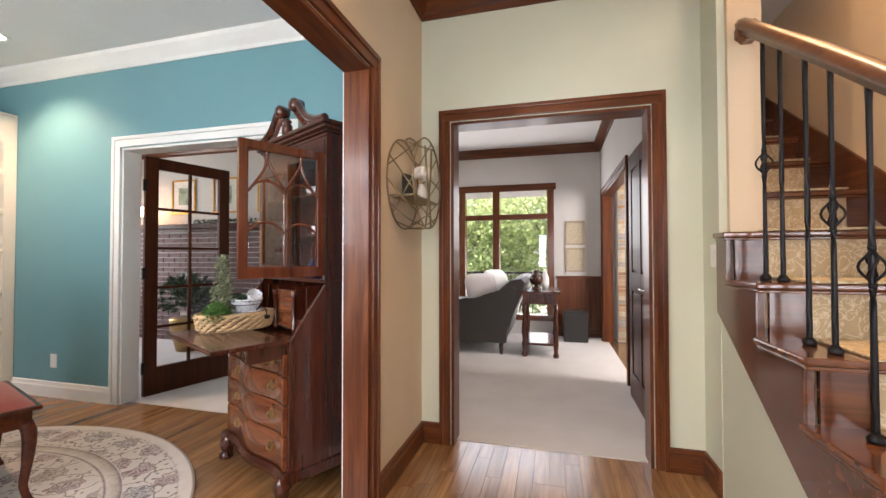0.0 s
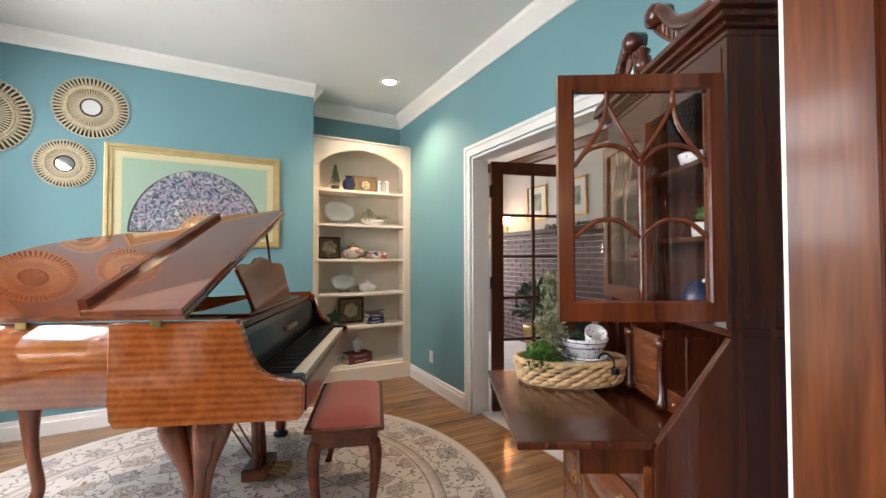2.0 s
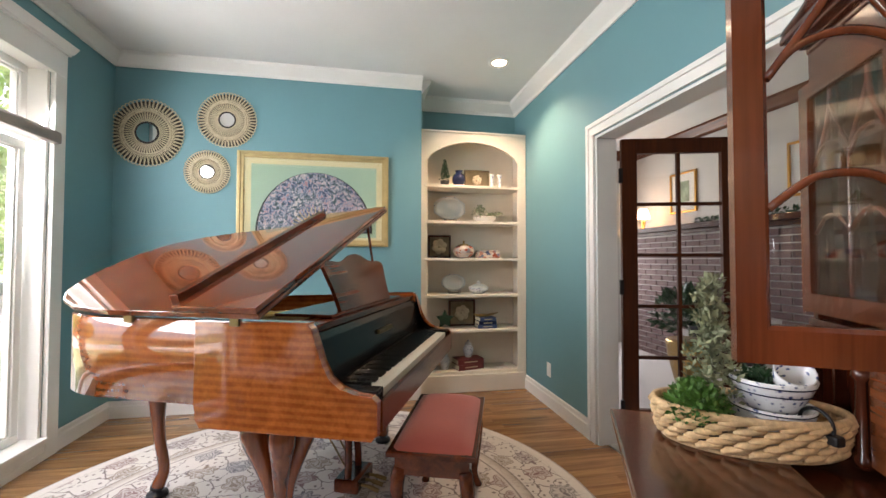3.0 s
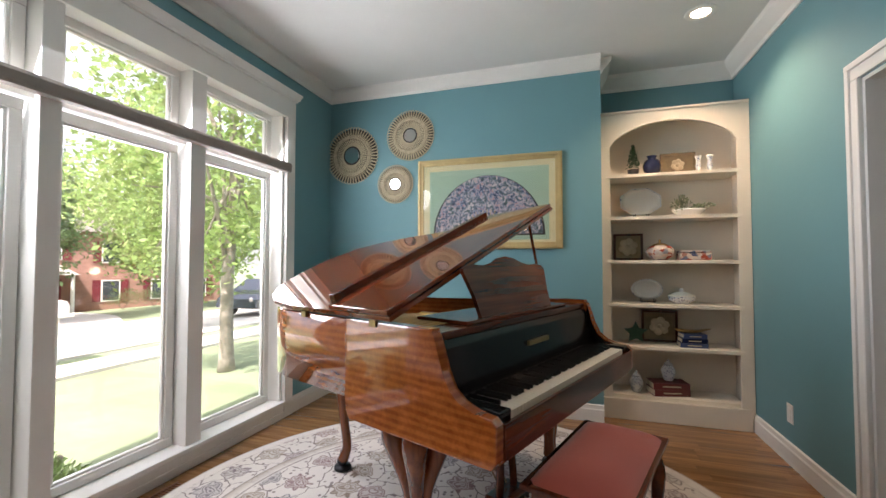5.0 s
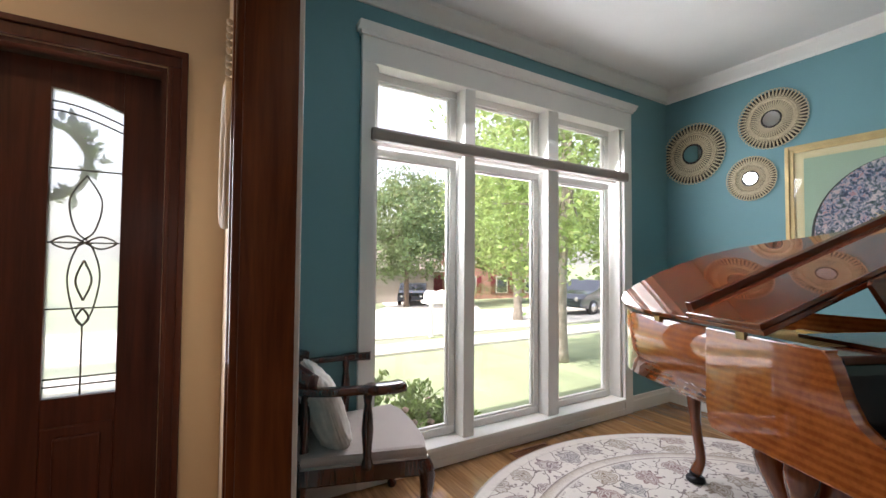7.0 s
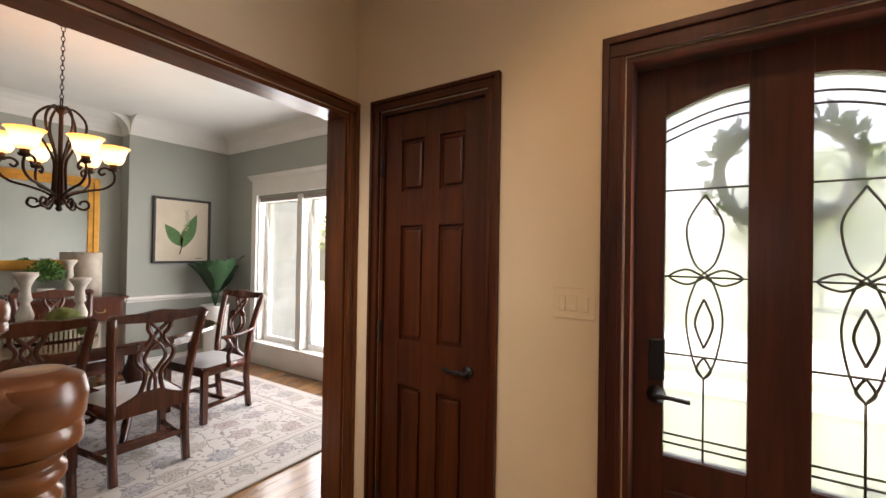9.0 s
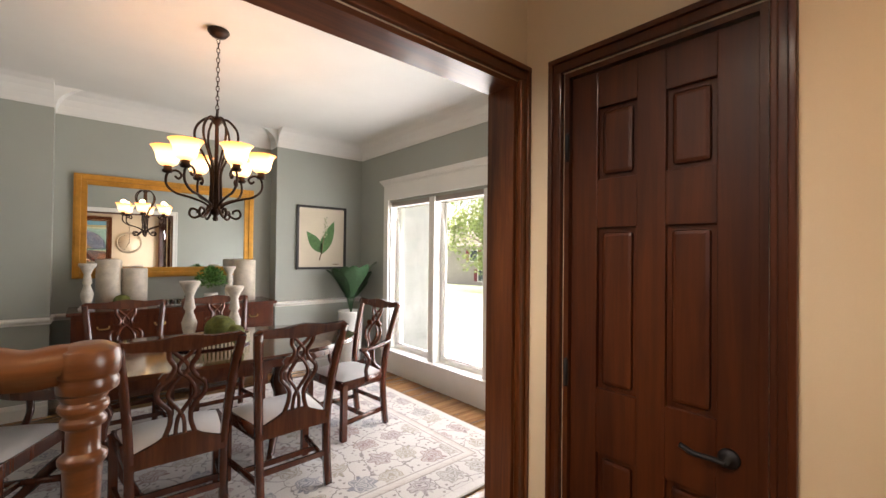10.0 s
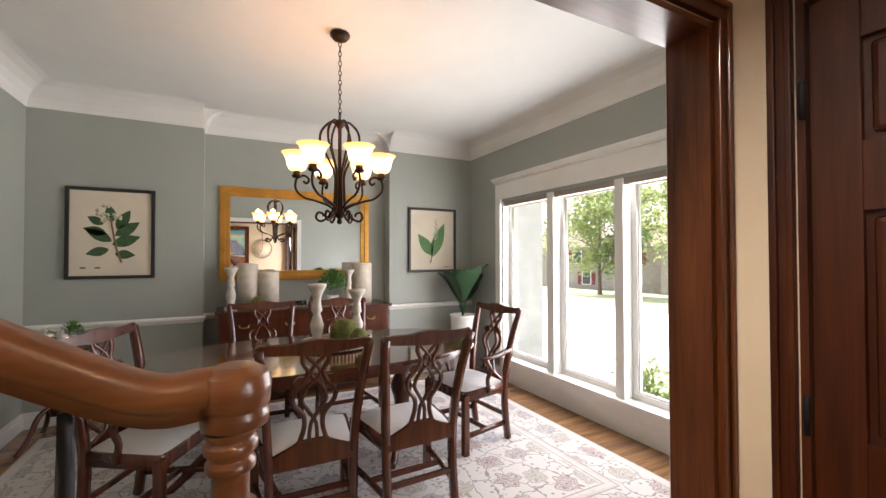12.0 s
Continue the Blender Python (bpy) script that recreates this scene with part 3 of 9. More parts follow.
part("shade_cassette", bx(-3.03, -0.735, yf + 0.004, yf + 0.058, 1.955, 2.035, bevel=0.02), SHADEBAR, w1, "taupe roller shade cassette")
for x0, x1 in ((-1.336, -0.775), (-2.083, -1.53), (-2.90, -2.30)):
    sash(w1, 0, x0 - 0.05, x1 + 0.03 if x1 > -1 else x1 + 0.05, 0.138, 1.95, yf - 0.11, 0.05)
    sash(w1, 0, x0 - 0.05, x1 + 0.03 if x1 > -1 else x1 + 0.05, 2.01, 2.415, yf - 0.11, 0.05)

w2 = structure("window_2", bx(DWX0, DWX1, DYS - 0.2, DYS - 0.12, 0.25, 0.27), WHITE, "wide white dining room window in four parts", "window")
yf = DYS
wc = bmesh.new()
box(wc, 5.575, 5.67, yf, yf + 0.03, 0.16, 2.07, 0.004)
box(wc, 2.86, 2.955, yf, yf + 0.03, 0.16, 2.07, 0.004)
part("window_frame", wc, WHITE, w2)
wh = bmesh.new()
window_head(wh, 2.86, 5.67, 2.07, 2.31, yf)
part("window_head", wh, WHITE, w2)
part("window_sill", bx(2.86, 5.69, yf - 0.19, yf + 0.05, 0.245, 0.272, bevel=0.006), WHITE, w2)
part("apron", bx(2.84, 5.69, yf, yf + 0.022, 0.0, 0.16, bevel=0.004), WHITE, w2)
part("apron_rail", bx(2.84, 5.69, yf, yf + 0.03, 0.16, 0.245, bevel=0.006), WHITE, w2)
part("reveal", box(bx(5.557, 5.576, yf - 0.2, yf - 0.002, 0.272, 2.05), 2.954, 2.973, yf - 0.2, yf - 0.002, 0.272, 2.05), WHITE, w2)
part("shade_cassette", bx(2.99, 5.55, yf - 0.06, yf - 0.005, 1.985, 2.05, bevel=0.01), SHADEBAR, w2, "taupe roller shade cassette")
for x0, x1 in ((4.7, 4.83), (3.9, 4.025)):
    part("mullion", bx(x0 + 0.02, x1 - 0.02, yf - 0.16, yf + 0.01, 0.272, 2.04, bevel=0.005), WHITE, w2)
for x0, x1 in ((4.81, 5.557), (4.005, 4.72), (2.973, 3.92)):
    sash(w2, 0, x0, x1, 0.272, 2.04, yf - 0.11, 0.05)

w3 = structure("window_3", bx(-1.75, 0.78, LYN - 0.02, LYN + 0.1, 0.28, 0.3), TRIMX, "dark wooden living room window with transoms", "window")
fr = bmesh.new()
for x in (-1.82, -0.62, 0.74):
    box(fr, x, x + 0.1, LYN - 0.03, LYN + 0.1, 0.3, 2.3, 0.005)
box(fr, -0.085, 0.02, LYN - 0.03, LYN + 0.1, 0.3, 2.3, 0.005)
part("mullion", fr, TRIM, w3)
fh = bx(-1.85, 0.87, LYN - 0.035, LYN + 0.1, 2.2, 2.3, bevel=0.005)
box(fh, -1.72, 0.74, LYN - 0.025, LYN + 0.09, 1.76, 1.84, 0.005)
box(fh, -1.85, 0.87, LYN - 0.05, LYN + 0.1, 0.22, 0.3, 0.005)
part("window_frame", fh, TRIMX, w3)
for x0, x1 in ((0.02, 0.74), (-0.52, -0.085)):
    part("roller_shade", bx(x0 + 0.01, x1 - 0.01, LYN - 0.02, LYN + 0.0, 2.1, 2.198, bevel=0.004), WHITE, w3)
    pane = part("pane", bx(x0, x1, LYN + 0.04, LYN + 0.046, 0.3, 2.2), PANEGLASS, w3)
    pane.visible_shadow = False

# ---------------------------------------------------------------- doors


def panel_door(name, label, x0, x1, z1, y, mat, rows, t=0.04, hinge_left=True):
    """A framed door in a wall along x, facing +y, with raised panels in two columns."""
    d = thing(name, label, "door", at=(0, 0, 0))
    d["kind"] = "structure"
    w = x1 - x0
    st = 0.095 if w < 0.7 else 0.105
    mid = (x0 + x1) / 2
    bm = bmesh.new()
    for a, b in ((x0, x0 + st), (x1 - st, x1), (mid - 0.042, mid + 0.042)):
        box(bm, a, b, y - t, y, 0.008, z1, 0.003)
    zs = sorted({v for r in rows for v in r})
    edges = [(0.008, rows[0][0])] + [(rows[i][1], rows[i + 1][0]) for i in range(len(rows) - 1)] + [(rows[-1][1], z1)]
    for a, b in edges:
        box(bm, x0 + st, mid - 0.042, y - t + 0.001, y - 0.001, a, b, 0.002)
        box(bm, mid + 0.042, x1 - st, y - t + 0.001, y - 0.001, a, b, 0.002)
    part("door_frame", bm, mat, d)
    for a, b in rows:
        for u0, u1 in ((x0 + st, mid - 0.042), (mid + 0.042, x1 - st)):
            q = bx(u0 - 0.002, u1 + 0.002, y - t * 0.7, y - t * 0.4, a - 0.002, b + 0.002)
            box(q, u0 + 0.016, u1 - 0.016, y - t * 0.5, y - 0.005, a + 0.016, b - 0.016, 0.012)
            part("panel", q, mat, d)
    return d


cd = panel_door("door_2", "dark stained six-panel wooden closet door, shut", CLX0 + 0.02, CLX1 - 0.02, CLZ - 0.022, -0.012, DOORWOOD, [(0.22, 0.78), (0.99, 1.52), (1.68, 1.92)])
hb = bmesh.new()
hx, hz = CLX0 + 0.085, 0.9
lathe([(0.026, 0), (0.026, 0.006), (0.02, 0.01), (0.009, 0.012), (0.009, 0.045), (0, 0.046)], (hx, -0.012, hz), 16, hb, rot=Matrix.Rotation(-math.pi / 2, 4, "X"))
tube(spline([(hx, 0.032, hz), (hx + 0.03, 0.036, hz + 0.004), (hx + 0.07, 0.034, hz + 0.002), (hx + 0.105, 0.03, hz + 0.012)]), 0.008, 8, hb)
part("door_handle", hb, BLACKMETAL, cd, "dark bronze lever handle")
for z in (0.25, 1.02, 1.8):
    part("hinge", lathe([(0.008, -0.045), (0.008, 0.045), (0.005, 0.05), (0, 0.055)], (CLX1 - 0.012, 0.004, z), 10), BLACKMETAL, cd)

fd = thing("door_1", "dark wooden front door with two tall leaded glass lights", "front door")
fd["kind"] = "structure"
DX0, DX1, DZ1, DY = FRX0 + 0.02, FRX1 - 0.02, FRZ - 0.022, -0.085
FG = ((0.375, 0.60), (0.75, 0.978))


def arch_pts(x0, x1, inner_high, n=8):
    """The sloping arched top of a light, higher at the inner side."""
    out = []
    for i in range(n + 1):
        u = i / n
        k = u if inner_high else 1 - u
        out.append((x0 + (x1 - x0) * u, 1.872 + 0.062 * math.sin(k * math.pi / 2)))
    return out


bm = bmesh.new()
box(bm, DX0, FG[0][0], DY - 0.045, DY, 0.01, DZ1, 0.003)
box(bm, FG[1][1], DX1, DY - 0.045, DY, 0.01, DZ1, 0.003)
box(bm, FG[0][1], FG[1][0], DY - 0.045, DY, 0.01, DZ1, 0.003)
for (x0, x1), hi in ((FG[0], True), (FG[1], False)):
    box(bm, x0, x1, DY - 0.044, DY - 0.001, 0.01, 0.728, 0.002)
    ol = arch_pts(x0, x1, hi) + [(x1, DZ1), (x0, DZ1)]
    prism(ol, 0.043, xz(DY - 0.044), bm)
part("door_leaf", bm, FRONTDOORWOOD, fd)
for x0, x1 in FG:
    q = bx(x0 + 0.0, x1 - 0.0, DY - 0.02, DY + 0.004, 0.2, 0.62, bevel=0.008)
    box(q, x0 + 0.04, x1 - 0.04, DY - 0.02, DY + 0.014, 0.24, 0.58, 0.01)
    part("panel", q, FRONTDOORWOOD, fd)
LEADGLASS, nt, sh = nodes_of("seeded_leaded_glass")
tr = nt.nodes.new("ShaderNodeBsdfTransparent")
tl = nt.nodes.new("ShaderNodeBsdfTranslucent")
gl = nt.nodes.new("ShaderNodeBsdfRefraction")
gl.inputs["Roughness"].default_value = 0.18
gl.inputs["IOR"].default_value = 1.1
mx = nt.nodes.new("ShaderNodeMixShader")
mx.inputs[0].default_value = 0.35
tl.inputs[0].default_value = (0.9, 0.92, 0.9, 1)
nt.links.new(gl.outputs[0], mx.inputs[1])
nt.links.new(tl.outputs[0], mx.inputs[2])
nt.links.new(mx.outputs[0], nt.nodes["Material Output"].inputs[0])
LEAD = plain("grey_lead_came", (0.12, 0.12, 0.12), 0.4, 0.8)
for k, ((x0, x1), hi) in enumerate(((FG[0], True), (FG[1], False))):
    g = prism([(x0, 0.728)] + [(x1, 0.728)] + arch_pts(x0, x1, hi)[::-1], 0.006, xz(DY - 0.024))
    pane = part("glass_light", g, LEADGLASS, fd, "textured leaded glass light")
    pane.visible_shadow = False
    lb = bmesh.new()
    xm = (x0 + x1) / 2
    yy = DY - 0.015
    for z in (0.77, 0.80, 1.07, 1.33, 1.62):
        tube([(x0, yy, z), (x1, yy, z)], 0.0035, 6, lb)
    ap = arch_pts(x0, x1, hi)
    tube([(x, yy, z - 0.05) for x, z in ap], 0.0035, 6, lb)
    tube([(x, yy, z - 0.085) for x, z in ap], 0.0035, 6, lb)
    for sgn in (-1, 1):
        tube(spline([(xm, yy, 1.60), (xm + sgn * 0.05, yy, 1.5), (xm + sgn * 0.03, yy, 1.38), (xm - sgn * 0.02, yy, 1.32), (xm - sgn * 0.05, yy, 1.2), (xm - sgn * 0.03, yy, 1.06), (xm, yy, 1.0)]), 0.0034, 6, lb)
        tube(spline([(xm, yy, 1.33), (xm + sgn * 0.05, yy, 1.355), (xm + sgn * 0.1, yy, 1.33), (xm + sgn * 0.05, yy, 1.305), (xm, yy, 1.33)]), 0.004, 6, lb)
        tube(spline([(xm, yy, 1.26), (xm + sgn * 0.025, yy, 1.18), (xm, yy, 1.1)]), 0.004, 6, lb)
        tube(spline([(xm, yy, 1.07), (xm + sgn * 0.02, yy, 1.03), (xm, yy, 1.0)]), 0.004, 6, lb)
    tube([(xm, yy, 1.0), (xm, yy, 0.73)], 0.0035, 6, lb)
    part("lead_came", lb, LEAD, fd)
hb = lathe([(0.03, 0), (0.03, 0.008), (0.012, 0.012), (0.012, 0.04), (0, 0.041)], (FRX1 - 0.09, DY, 0.93), 14, rot=Matrix.Rotation(-math.pi / 2, 4, "X"))
tube(spline([(FRX1 - 0.09, DY + 0.035, 0.93), (FRX1 - 0.13, DY + 0.04, 0.935), (FRX1 - 0.19, DY + 0.035, 0.93)]), 0.009, 8, hb)
box(hb, FRX1 - 0.115, FRX1 - 0.065, DY - 0.001, DY + 0.012, 0.98, 1.12, 0.006)
part("door_handle", hb, BLACKMETAL, fd, "dark bronze handle set")

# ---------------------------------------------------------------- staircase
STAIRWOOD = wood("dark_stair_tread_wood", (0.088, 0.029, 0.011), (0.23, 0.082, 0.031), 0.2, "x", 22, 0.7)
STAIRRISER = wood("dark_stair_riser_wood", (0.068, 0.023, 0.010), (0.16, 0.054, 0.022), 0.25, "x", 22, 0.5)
RAILWOOD = wood("honey_brown_handrail_wood", (0.075, 0.023, 0.006), (0.19, 0.066, 0.017), 0.3, "y", 22, 0.12)
RUNNER, nt, sh = nodes_of("patterned_stair_runner")
v = coords(nt)
wv = noise_tex(nt, v, 14, 2, 0.5, 2.5)
col = ramp(nt, wv, [(0.44, (0.42, 0.33, 0.20)), (0.5, (0.62, 0.55, 0.40)), (0.56, (0.42, 0.33, 0.20))])
nt.links.new(col, sh.inputs["Base Color"])
sh.inputs["Roughness"].default_value = 0.95
bump(nt, sh, noise_tex(nt, v, 300, 2), 0.4, 0.003)
stair = thing("staircase", "dark wooden staircase with a patterned runner and iron balusters", "staircase")
stair["kind"] = "structure"
RISE, RUN, SY0, SX0, SX1 = 0.2165, 0.308, 1.385, 1.64, 2.335
for i in range(1, 15):
    z, y = RISE * i, SY0 + RUN * (i - 1)
    x0 = SX0 - 0.055 if i < 7 else SX0 + 0.05
    st = part("step", box(bx(x0, SX1, y - 0.03, y + (RUN + 0.01 if i != 6 else 0.115), z - 0.026, z, bevel=0.008), x0 + 0.008, SX1, y - 0.022, y + (RUN if i != 6 else 0.105), z - 0.04, z - 0.027, 0.005), STAIRWOOD, stair)
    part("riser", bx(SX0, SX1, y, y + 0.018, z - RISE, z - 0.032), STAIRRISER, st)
    part("runner", bx(SX0 + 0.13, SX1 - 0.1, y - 0.036, y + RUN - 0.002, z + 0.001, z + 0.011, bevel=0.004), RUNNER, st, "patterned beige carpet runner")
    part("runner_riser", bx(SX0 + 0.13, SX1 - 0.1, y - 0.010, y - 0.001, z - RISE + 0.011, z - 0.033), RUNNER, st)
    if i < 6:
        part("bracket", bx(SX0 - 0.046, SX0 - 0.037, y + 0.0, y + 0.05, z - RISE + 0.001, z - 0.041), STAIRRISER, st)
# skirt below the treads and the wall that carries it
sk = [(SY0, 0.0), (1.706, 0.0), (3.045, 0.917), (3.045, RISE * 6 - 0.041)]
for i in range(6, 0, -1):
    sk += [(SY0 + RUN * (i - 1), RISE * i - 0.041), (SY0 + RUN * (i - 1), RISE * (i - 1) - 0.041 if i > 1 else 0.05)]
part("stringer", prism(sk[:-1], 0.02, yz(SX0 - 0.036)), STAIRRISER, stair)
structure("wall_stair_side", prism([(SY0 + 0.1, 0.0), (3.05, 0.0), (3.05, 1.12), (SY0 + 0.1, 0.03)], 0.05, yz(SX0 - 0.0155)), SAGE, "pale painted wall below the stair", "wall")
structure("wall_stair_pier", bx(1.655, 1.80, 3.02, 3.3, RISE * 6, 5.6), CREAM, "cream wall end beside the upper stair", "wall")
structure("wall_stair_west_upper", bx(1.62, 1.68, 4.85, 6.0, 2.12, 5.6), CREAM, "cream wall above the kitchen opening", "wall")
structure("wall_stair_west", bx(1.62, 1.68, 3.35, 4.85, 0, 5.6), CREAM, "cream wall beside the upper stair", "wall")
structure("wall_stair_east", bx(XE, XE + 0.12, 2.2, 6.0, H, 5.6), CREAM, "cream stair wall", "wall")
structure("wall_stair_north", bx(1.62, XE + 0.12, 5.95, 6.1, 2.12, 5.6), CREAM, "cream stair wall", "wall")
structure("wall_stair_upper_south", bx(1.5, XE + 0.12, 2.12, 2.2, H, 5.6), CREAM, "cream stair well wall", "wall")
structure("wall_stair_upper_west", bx(1.5, 1.62, 2.2, 3.35, H, 5.6), CREAM, "cream stair well wall", "wall")
structure("ceiling_stair", bx(1.5, XE + 0.12, 2.1, 6.1, 5.6, 5.7), CEIL, "white stair well ceiling", "ceiling")
part("wall_skirt", prism([(SY0 + 0.1, RISE), (SY0 + 0.1, RISE + 0.2), (SY0 + RUN * 14, RISE * 15 + 0.12), (SY0 + RUN * 14, RISE * 14)], 0.014, yz(XE - 0.0145)), TRIMY, stair)
SEC8 = [(0.62, -1.05), (0.64, -0.6), (0.92, -0.45), (1.14, 0.15), (0.78, 0.82), (0, 1.05), (-0.78, 0.82), (-1.14, 0.15), (-0.92, -0.45), (-0.64, -0.6), (-0.62, -1.05)]


def rail_z(y):
    return 1.30 + 0.714 * (y - 1.5) - 0.07 * min(1.0, max(0.0, (y - 1.6) / 0.4))


def handrail(x, top_y, foot):
    """A rail that eases into a flat run and ends over a slim turned newel at foot."""
    fx, fy = foot
    pts = [(fx, fy - 0.02, 1.235), (fx, fy + 0.03, 1.235), (fx + (x - fx) * 0.5, fy + 0.11, 1.24)] + [(fx + (x - fx) * min(1, 0.5 + (yy - 1.5) * 0.9), yy, rail_z(yy)) for yy in (1.56, 1.7, 2.0, 2.4, 2.8, top_y) if yy <= top_y]
    part("handrail", tube(spline(pts, 5), 0.031, section=SEC8, up=(0, 0, 1)), RAILWOOD, stair, "polished honey-brown handrail")
    nw = part("newel", lathe(crisp([(0.034, 0.0), (0.034, 0.5), (0.026, 0.53), (0.022, 0.66), (0.026, 0.80), (0.028, 0.84), (0.034, 0.848), (0.034, 0.858), (0.024, 0.866), (0.024, 0.905), (0.032, 0.911), (0.032, 0.921), (0.026, 0.927), (0.035, 0.938), (0.035, 0.948), (0.029, 0.953), (0.038, 0.966), (0, 0.966)]), (fx, fy, 0.215), 20), RAILWOOD, stair)
    part("newel_cap", lathe(crisp([(0.034, 0.0), (0.043, 0.006), (0.044, 0.02), (0.041, 0.028), (0.045, 0.034), (0.047, 0.058), (0.043, 0.076), (0.026, 0.086), (0, 0.088)]), (fx, fy - 0.005, 1.18), 28, rot=Matrix.Rotation(radians(22.5), 4, "Z")), RAILWOOD, nw)


part("starting_step", prism([(1.42, SY0 + 0.02), (1.42, 1.2), (1.46, 1.13), (1.54, 1.09), (2.28, 1.09), (2.36, 1.13), (2.40, 1.2), (2.40, SY0 + 0.02)], 0.212, pose(0, 0, 0), bevel=0.01), STAIRWOOD, stair)
handrail(1.715, 3.0, (1.44, 1.365))
handrail(2.33, 2.25, (2.318, 1.268))
part("rail_block", prism([(0.055 * math.cos(a), 0.055 * math.sin(a)) for a in [math.pi / 4 * (i + 0.5) for i in range(8)]], 0.05, Matrix.Translation((1.735, 3.022, 2.262)) @ Matrix.Rotation(math.pi / 2, 4, "X"), bevel=0.006), RAILWOOD, stair)


def baluster(x, y, z0, z1, basket):
    bm = bmesh.new()
    n = 26
    sec_pts = []
    for k in range(n + 1):
        t = k / n
        sec_pts.append((x, y, z0 + (z1 - z0) * t))
    tw = tube(sec_pts, 0.0066, section=[(1, 1), (-1, 1), (-1, -1), (1, -1)])
    for v in tw.verts:
        t = (v.co.z - z0) / (z1 - z0)
        if 0.55 < t < 0.95 or 0.1 < t < 0.4:
            a = t * 40
            dx, dy = v.co.x - x, v.co.y - y
            v.co.x, v.co.y = x + dx * math.cos(a) - dy * math.sin(a), y + dx * math.sin(a) + dy * math.cos(a)
    b = part("baluster", tw, BLACKMETAL, stair, "twisted black iron baluster")
    part("shoe", lathe([(0.02, 0), (0.022, 0.01), (0.012, 0.026), (0, 0.027)], (x, y, z0), 10), BLACKMETAL, b)
    if basket:
        bk2 = bmesh.new()
        zc = z0 + (z1 - z0) * 0.48
        for k in range(4):
            pp = []
            for j in range(9):
                q = j / 8
                a = k * math.pi / 2 + q * 2.2
                r = 0.03 * math.sin(math.pi * q)
                pp.append((x + r * math.cos(a), y + r * math.sin(a), zc - 0.05 + 0.1 * q))
            tube(pp, 0.004, 5, bk2)
        ball((x, y, zc - 0.055), 0.012, bk2, 1)
        ball((x, y, zc + 0.055), 0.012, bk2, 1)
        part("basket", bk2, BLACKMETAL, b)


for i in range(1, 6):
    for k, f in enumerate((0.06, 0.20)):
        y = SY0 + RUN * (i - 1) + f
        baluster(1.44 + 0.275 * min(1, 0.5 + (y - 1.5) * 0.9) if i > 1 else 1.60, y, RISE * i + 0.001, rail_z(y) - 0.03, (i + k) % 2 == 0)
        if y < 2.2:
            baluster(2.325, y, RISE * i + 0.001, rail_z(y) - 0.03, (i + k) % 2 == 1)

SILVER = bpy.data.materials.new("mirror_silver")
SILVER.use_nodes = True
p_ = SILVER.node_tree.nodes["Principled BSDF"]
p_.inputs["Metallic"].default_value, p_.inputs["Roughness"].default_value = 1.0, 0.01
p_.inputs["Base Color"].default_value = (0.86, 0.88, 0.88, 1)


def framed(name, label, cat, axis, plane, out, a0, a1, z0, z1, fw, depth, fmat, inner, inner_mat, prof=2):
    """A frame of four bevelled rails on a wall with a flat panel in it."""
    t = thing(name, label, cat)
    for i, (w0, w1, d) in enumerate(((0.0, fw, depth * 0.7), (fw * 0.12, fw * 0.55, depth)) if prof == 2 else ((0.0, fw, depth),)):
        bm = bmesh.new()
        for b0, b1, c0, c1 in ((a0 + w0, a0 + w1, z0 + w0, z1 - w0), (a1 - w1, a1 - w0, z0 + w0, z1 - w0), (a0 + w1, a1 - w1, z0 + w0, z0 + w1), (a0 + w1, a1 - w1, z1 - w1, z1 - w0)):
            lo_, hi_ = sorted((plane, plane + out * d))
            if axis == "y":
                box(bm, lo_, hi_, b0, b1, c0, c1, 0.004)
            else:
                box(bm, b0, b1, lo_, hi_, c0, c1, 0.004)
        part("frame", bm, fmat, t)
    lo_, hi_ = sorted((plane, plane + out * depth * 0.35))
    g = bx(lo_, hi_, a0 + fw - 0.002, a1 - fw + 0.002, z0 + fw - 0.002, z1 - fw + 0.002) if axis == "y" else bx(a0 + fw - 0.002, a1 - fw + 0.002, lo_, hi_, z0 + fw - 0.002, z1 - fw + 0.002)
    part(inner, g, inner_mat, t)
    return t


BLACKFRAME = plain("black_wooden_frame", (0.02, 0.018, 0.016), 0.4, var=0.15)

# ---------------------------------------------------------------- music room: piano
PIANOWOOD = wood("polished_striped_mahogany", (0.19, 0.042, 0.010), (0.46, 0.14, 0.032), 0.05, "x", 14, 1.0, stripe=True)
PIANOLID = wood("polished_lid_mahogany", (0.11, 0.024, 0.008), (0.25, 0.062, 0.018), 0.06, "x", 16, 1.0)
PIANODARK = wood("polished_dark_mahogany", (0.06, 0.012, 0.005), (0.15, 0.034, 0.012), 0.14, "x", 18, 0.0)
PIANOLEG = wood("polished_leg_mahogany", (0.11, 0.024, 0.008), (0.26, 0.07, 0.02), 0.12, "z", 18, 0.8)
PIANOBLACK = plain("black_piano_lacquer", (0.008, 0.007, 0.008), 0.2, var=0.1, relief=0, coat=0.12)
IVORY = plain("white_key_tops", (0.78, 0.75, 0.66), 0.25, var=0.04, relief=0)
GOLDPLATE = plain("gilded_iron_plate", (0.62, 0.42, 0.14), 0.35, 0.85, var=0.12, fine=40)
FELT = plain("dark_felt", (0.05, 0.015, 0.015), 0.9, var=0.2)
CASTER = plain("dull_brass_caster", (0.30, 0.22, 0.10), 0.35, 1.0, var=0.2)

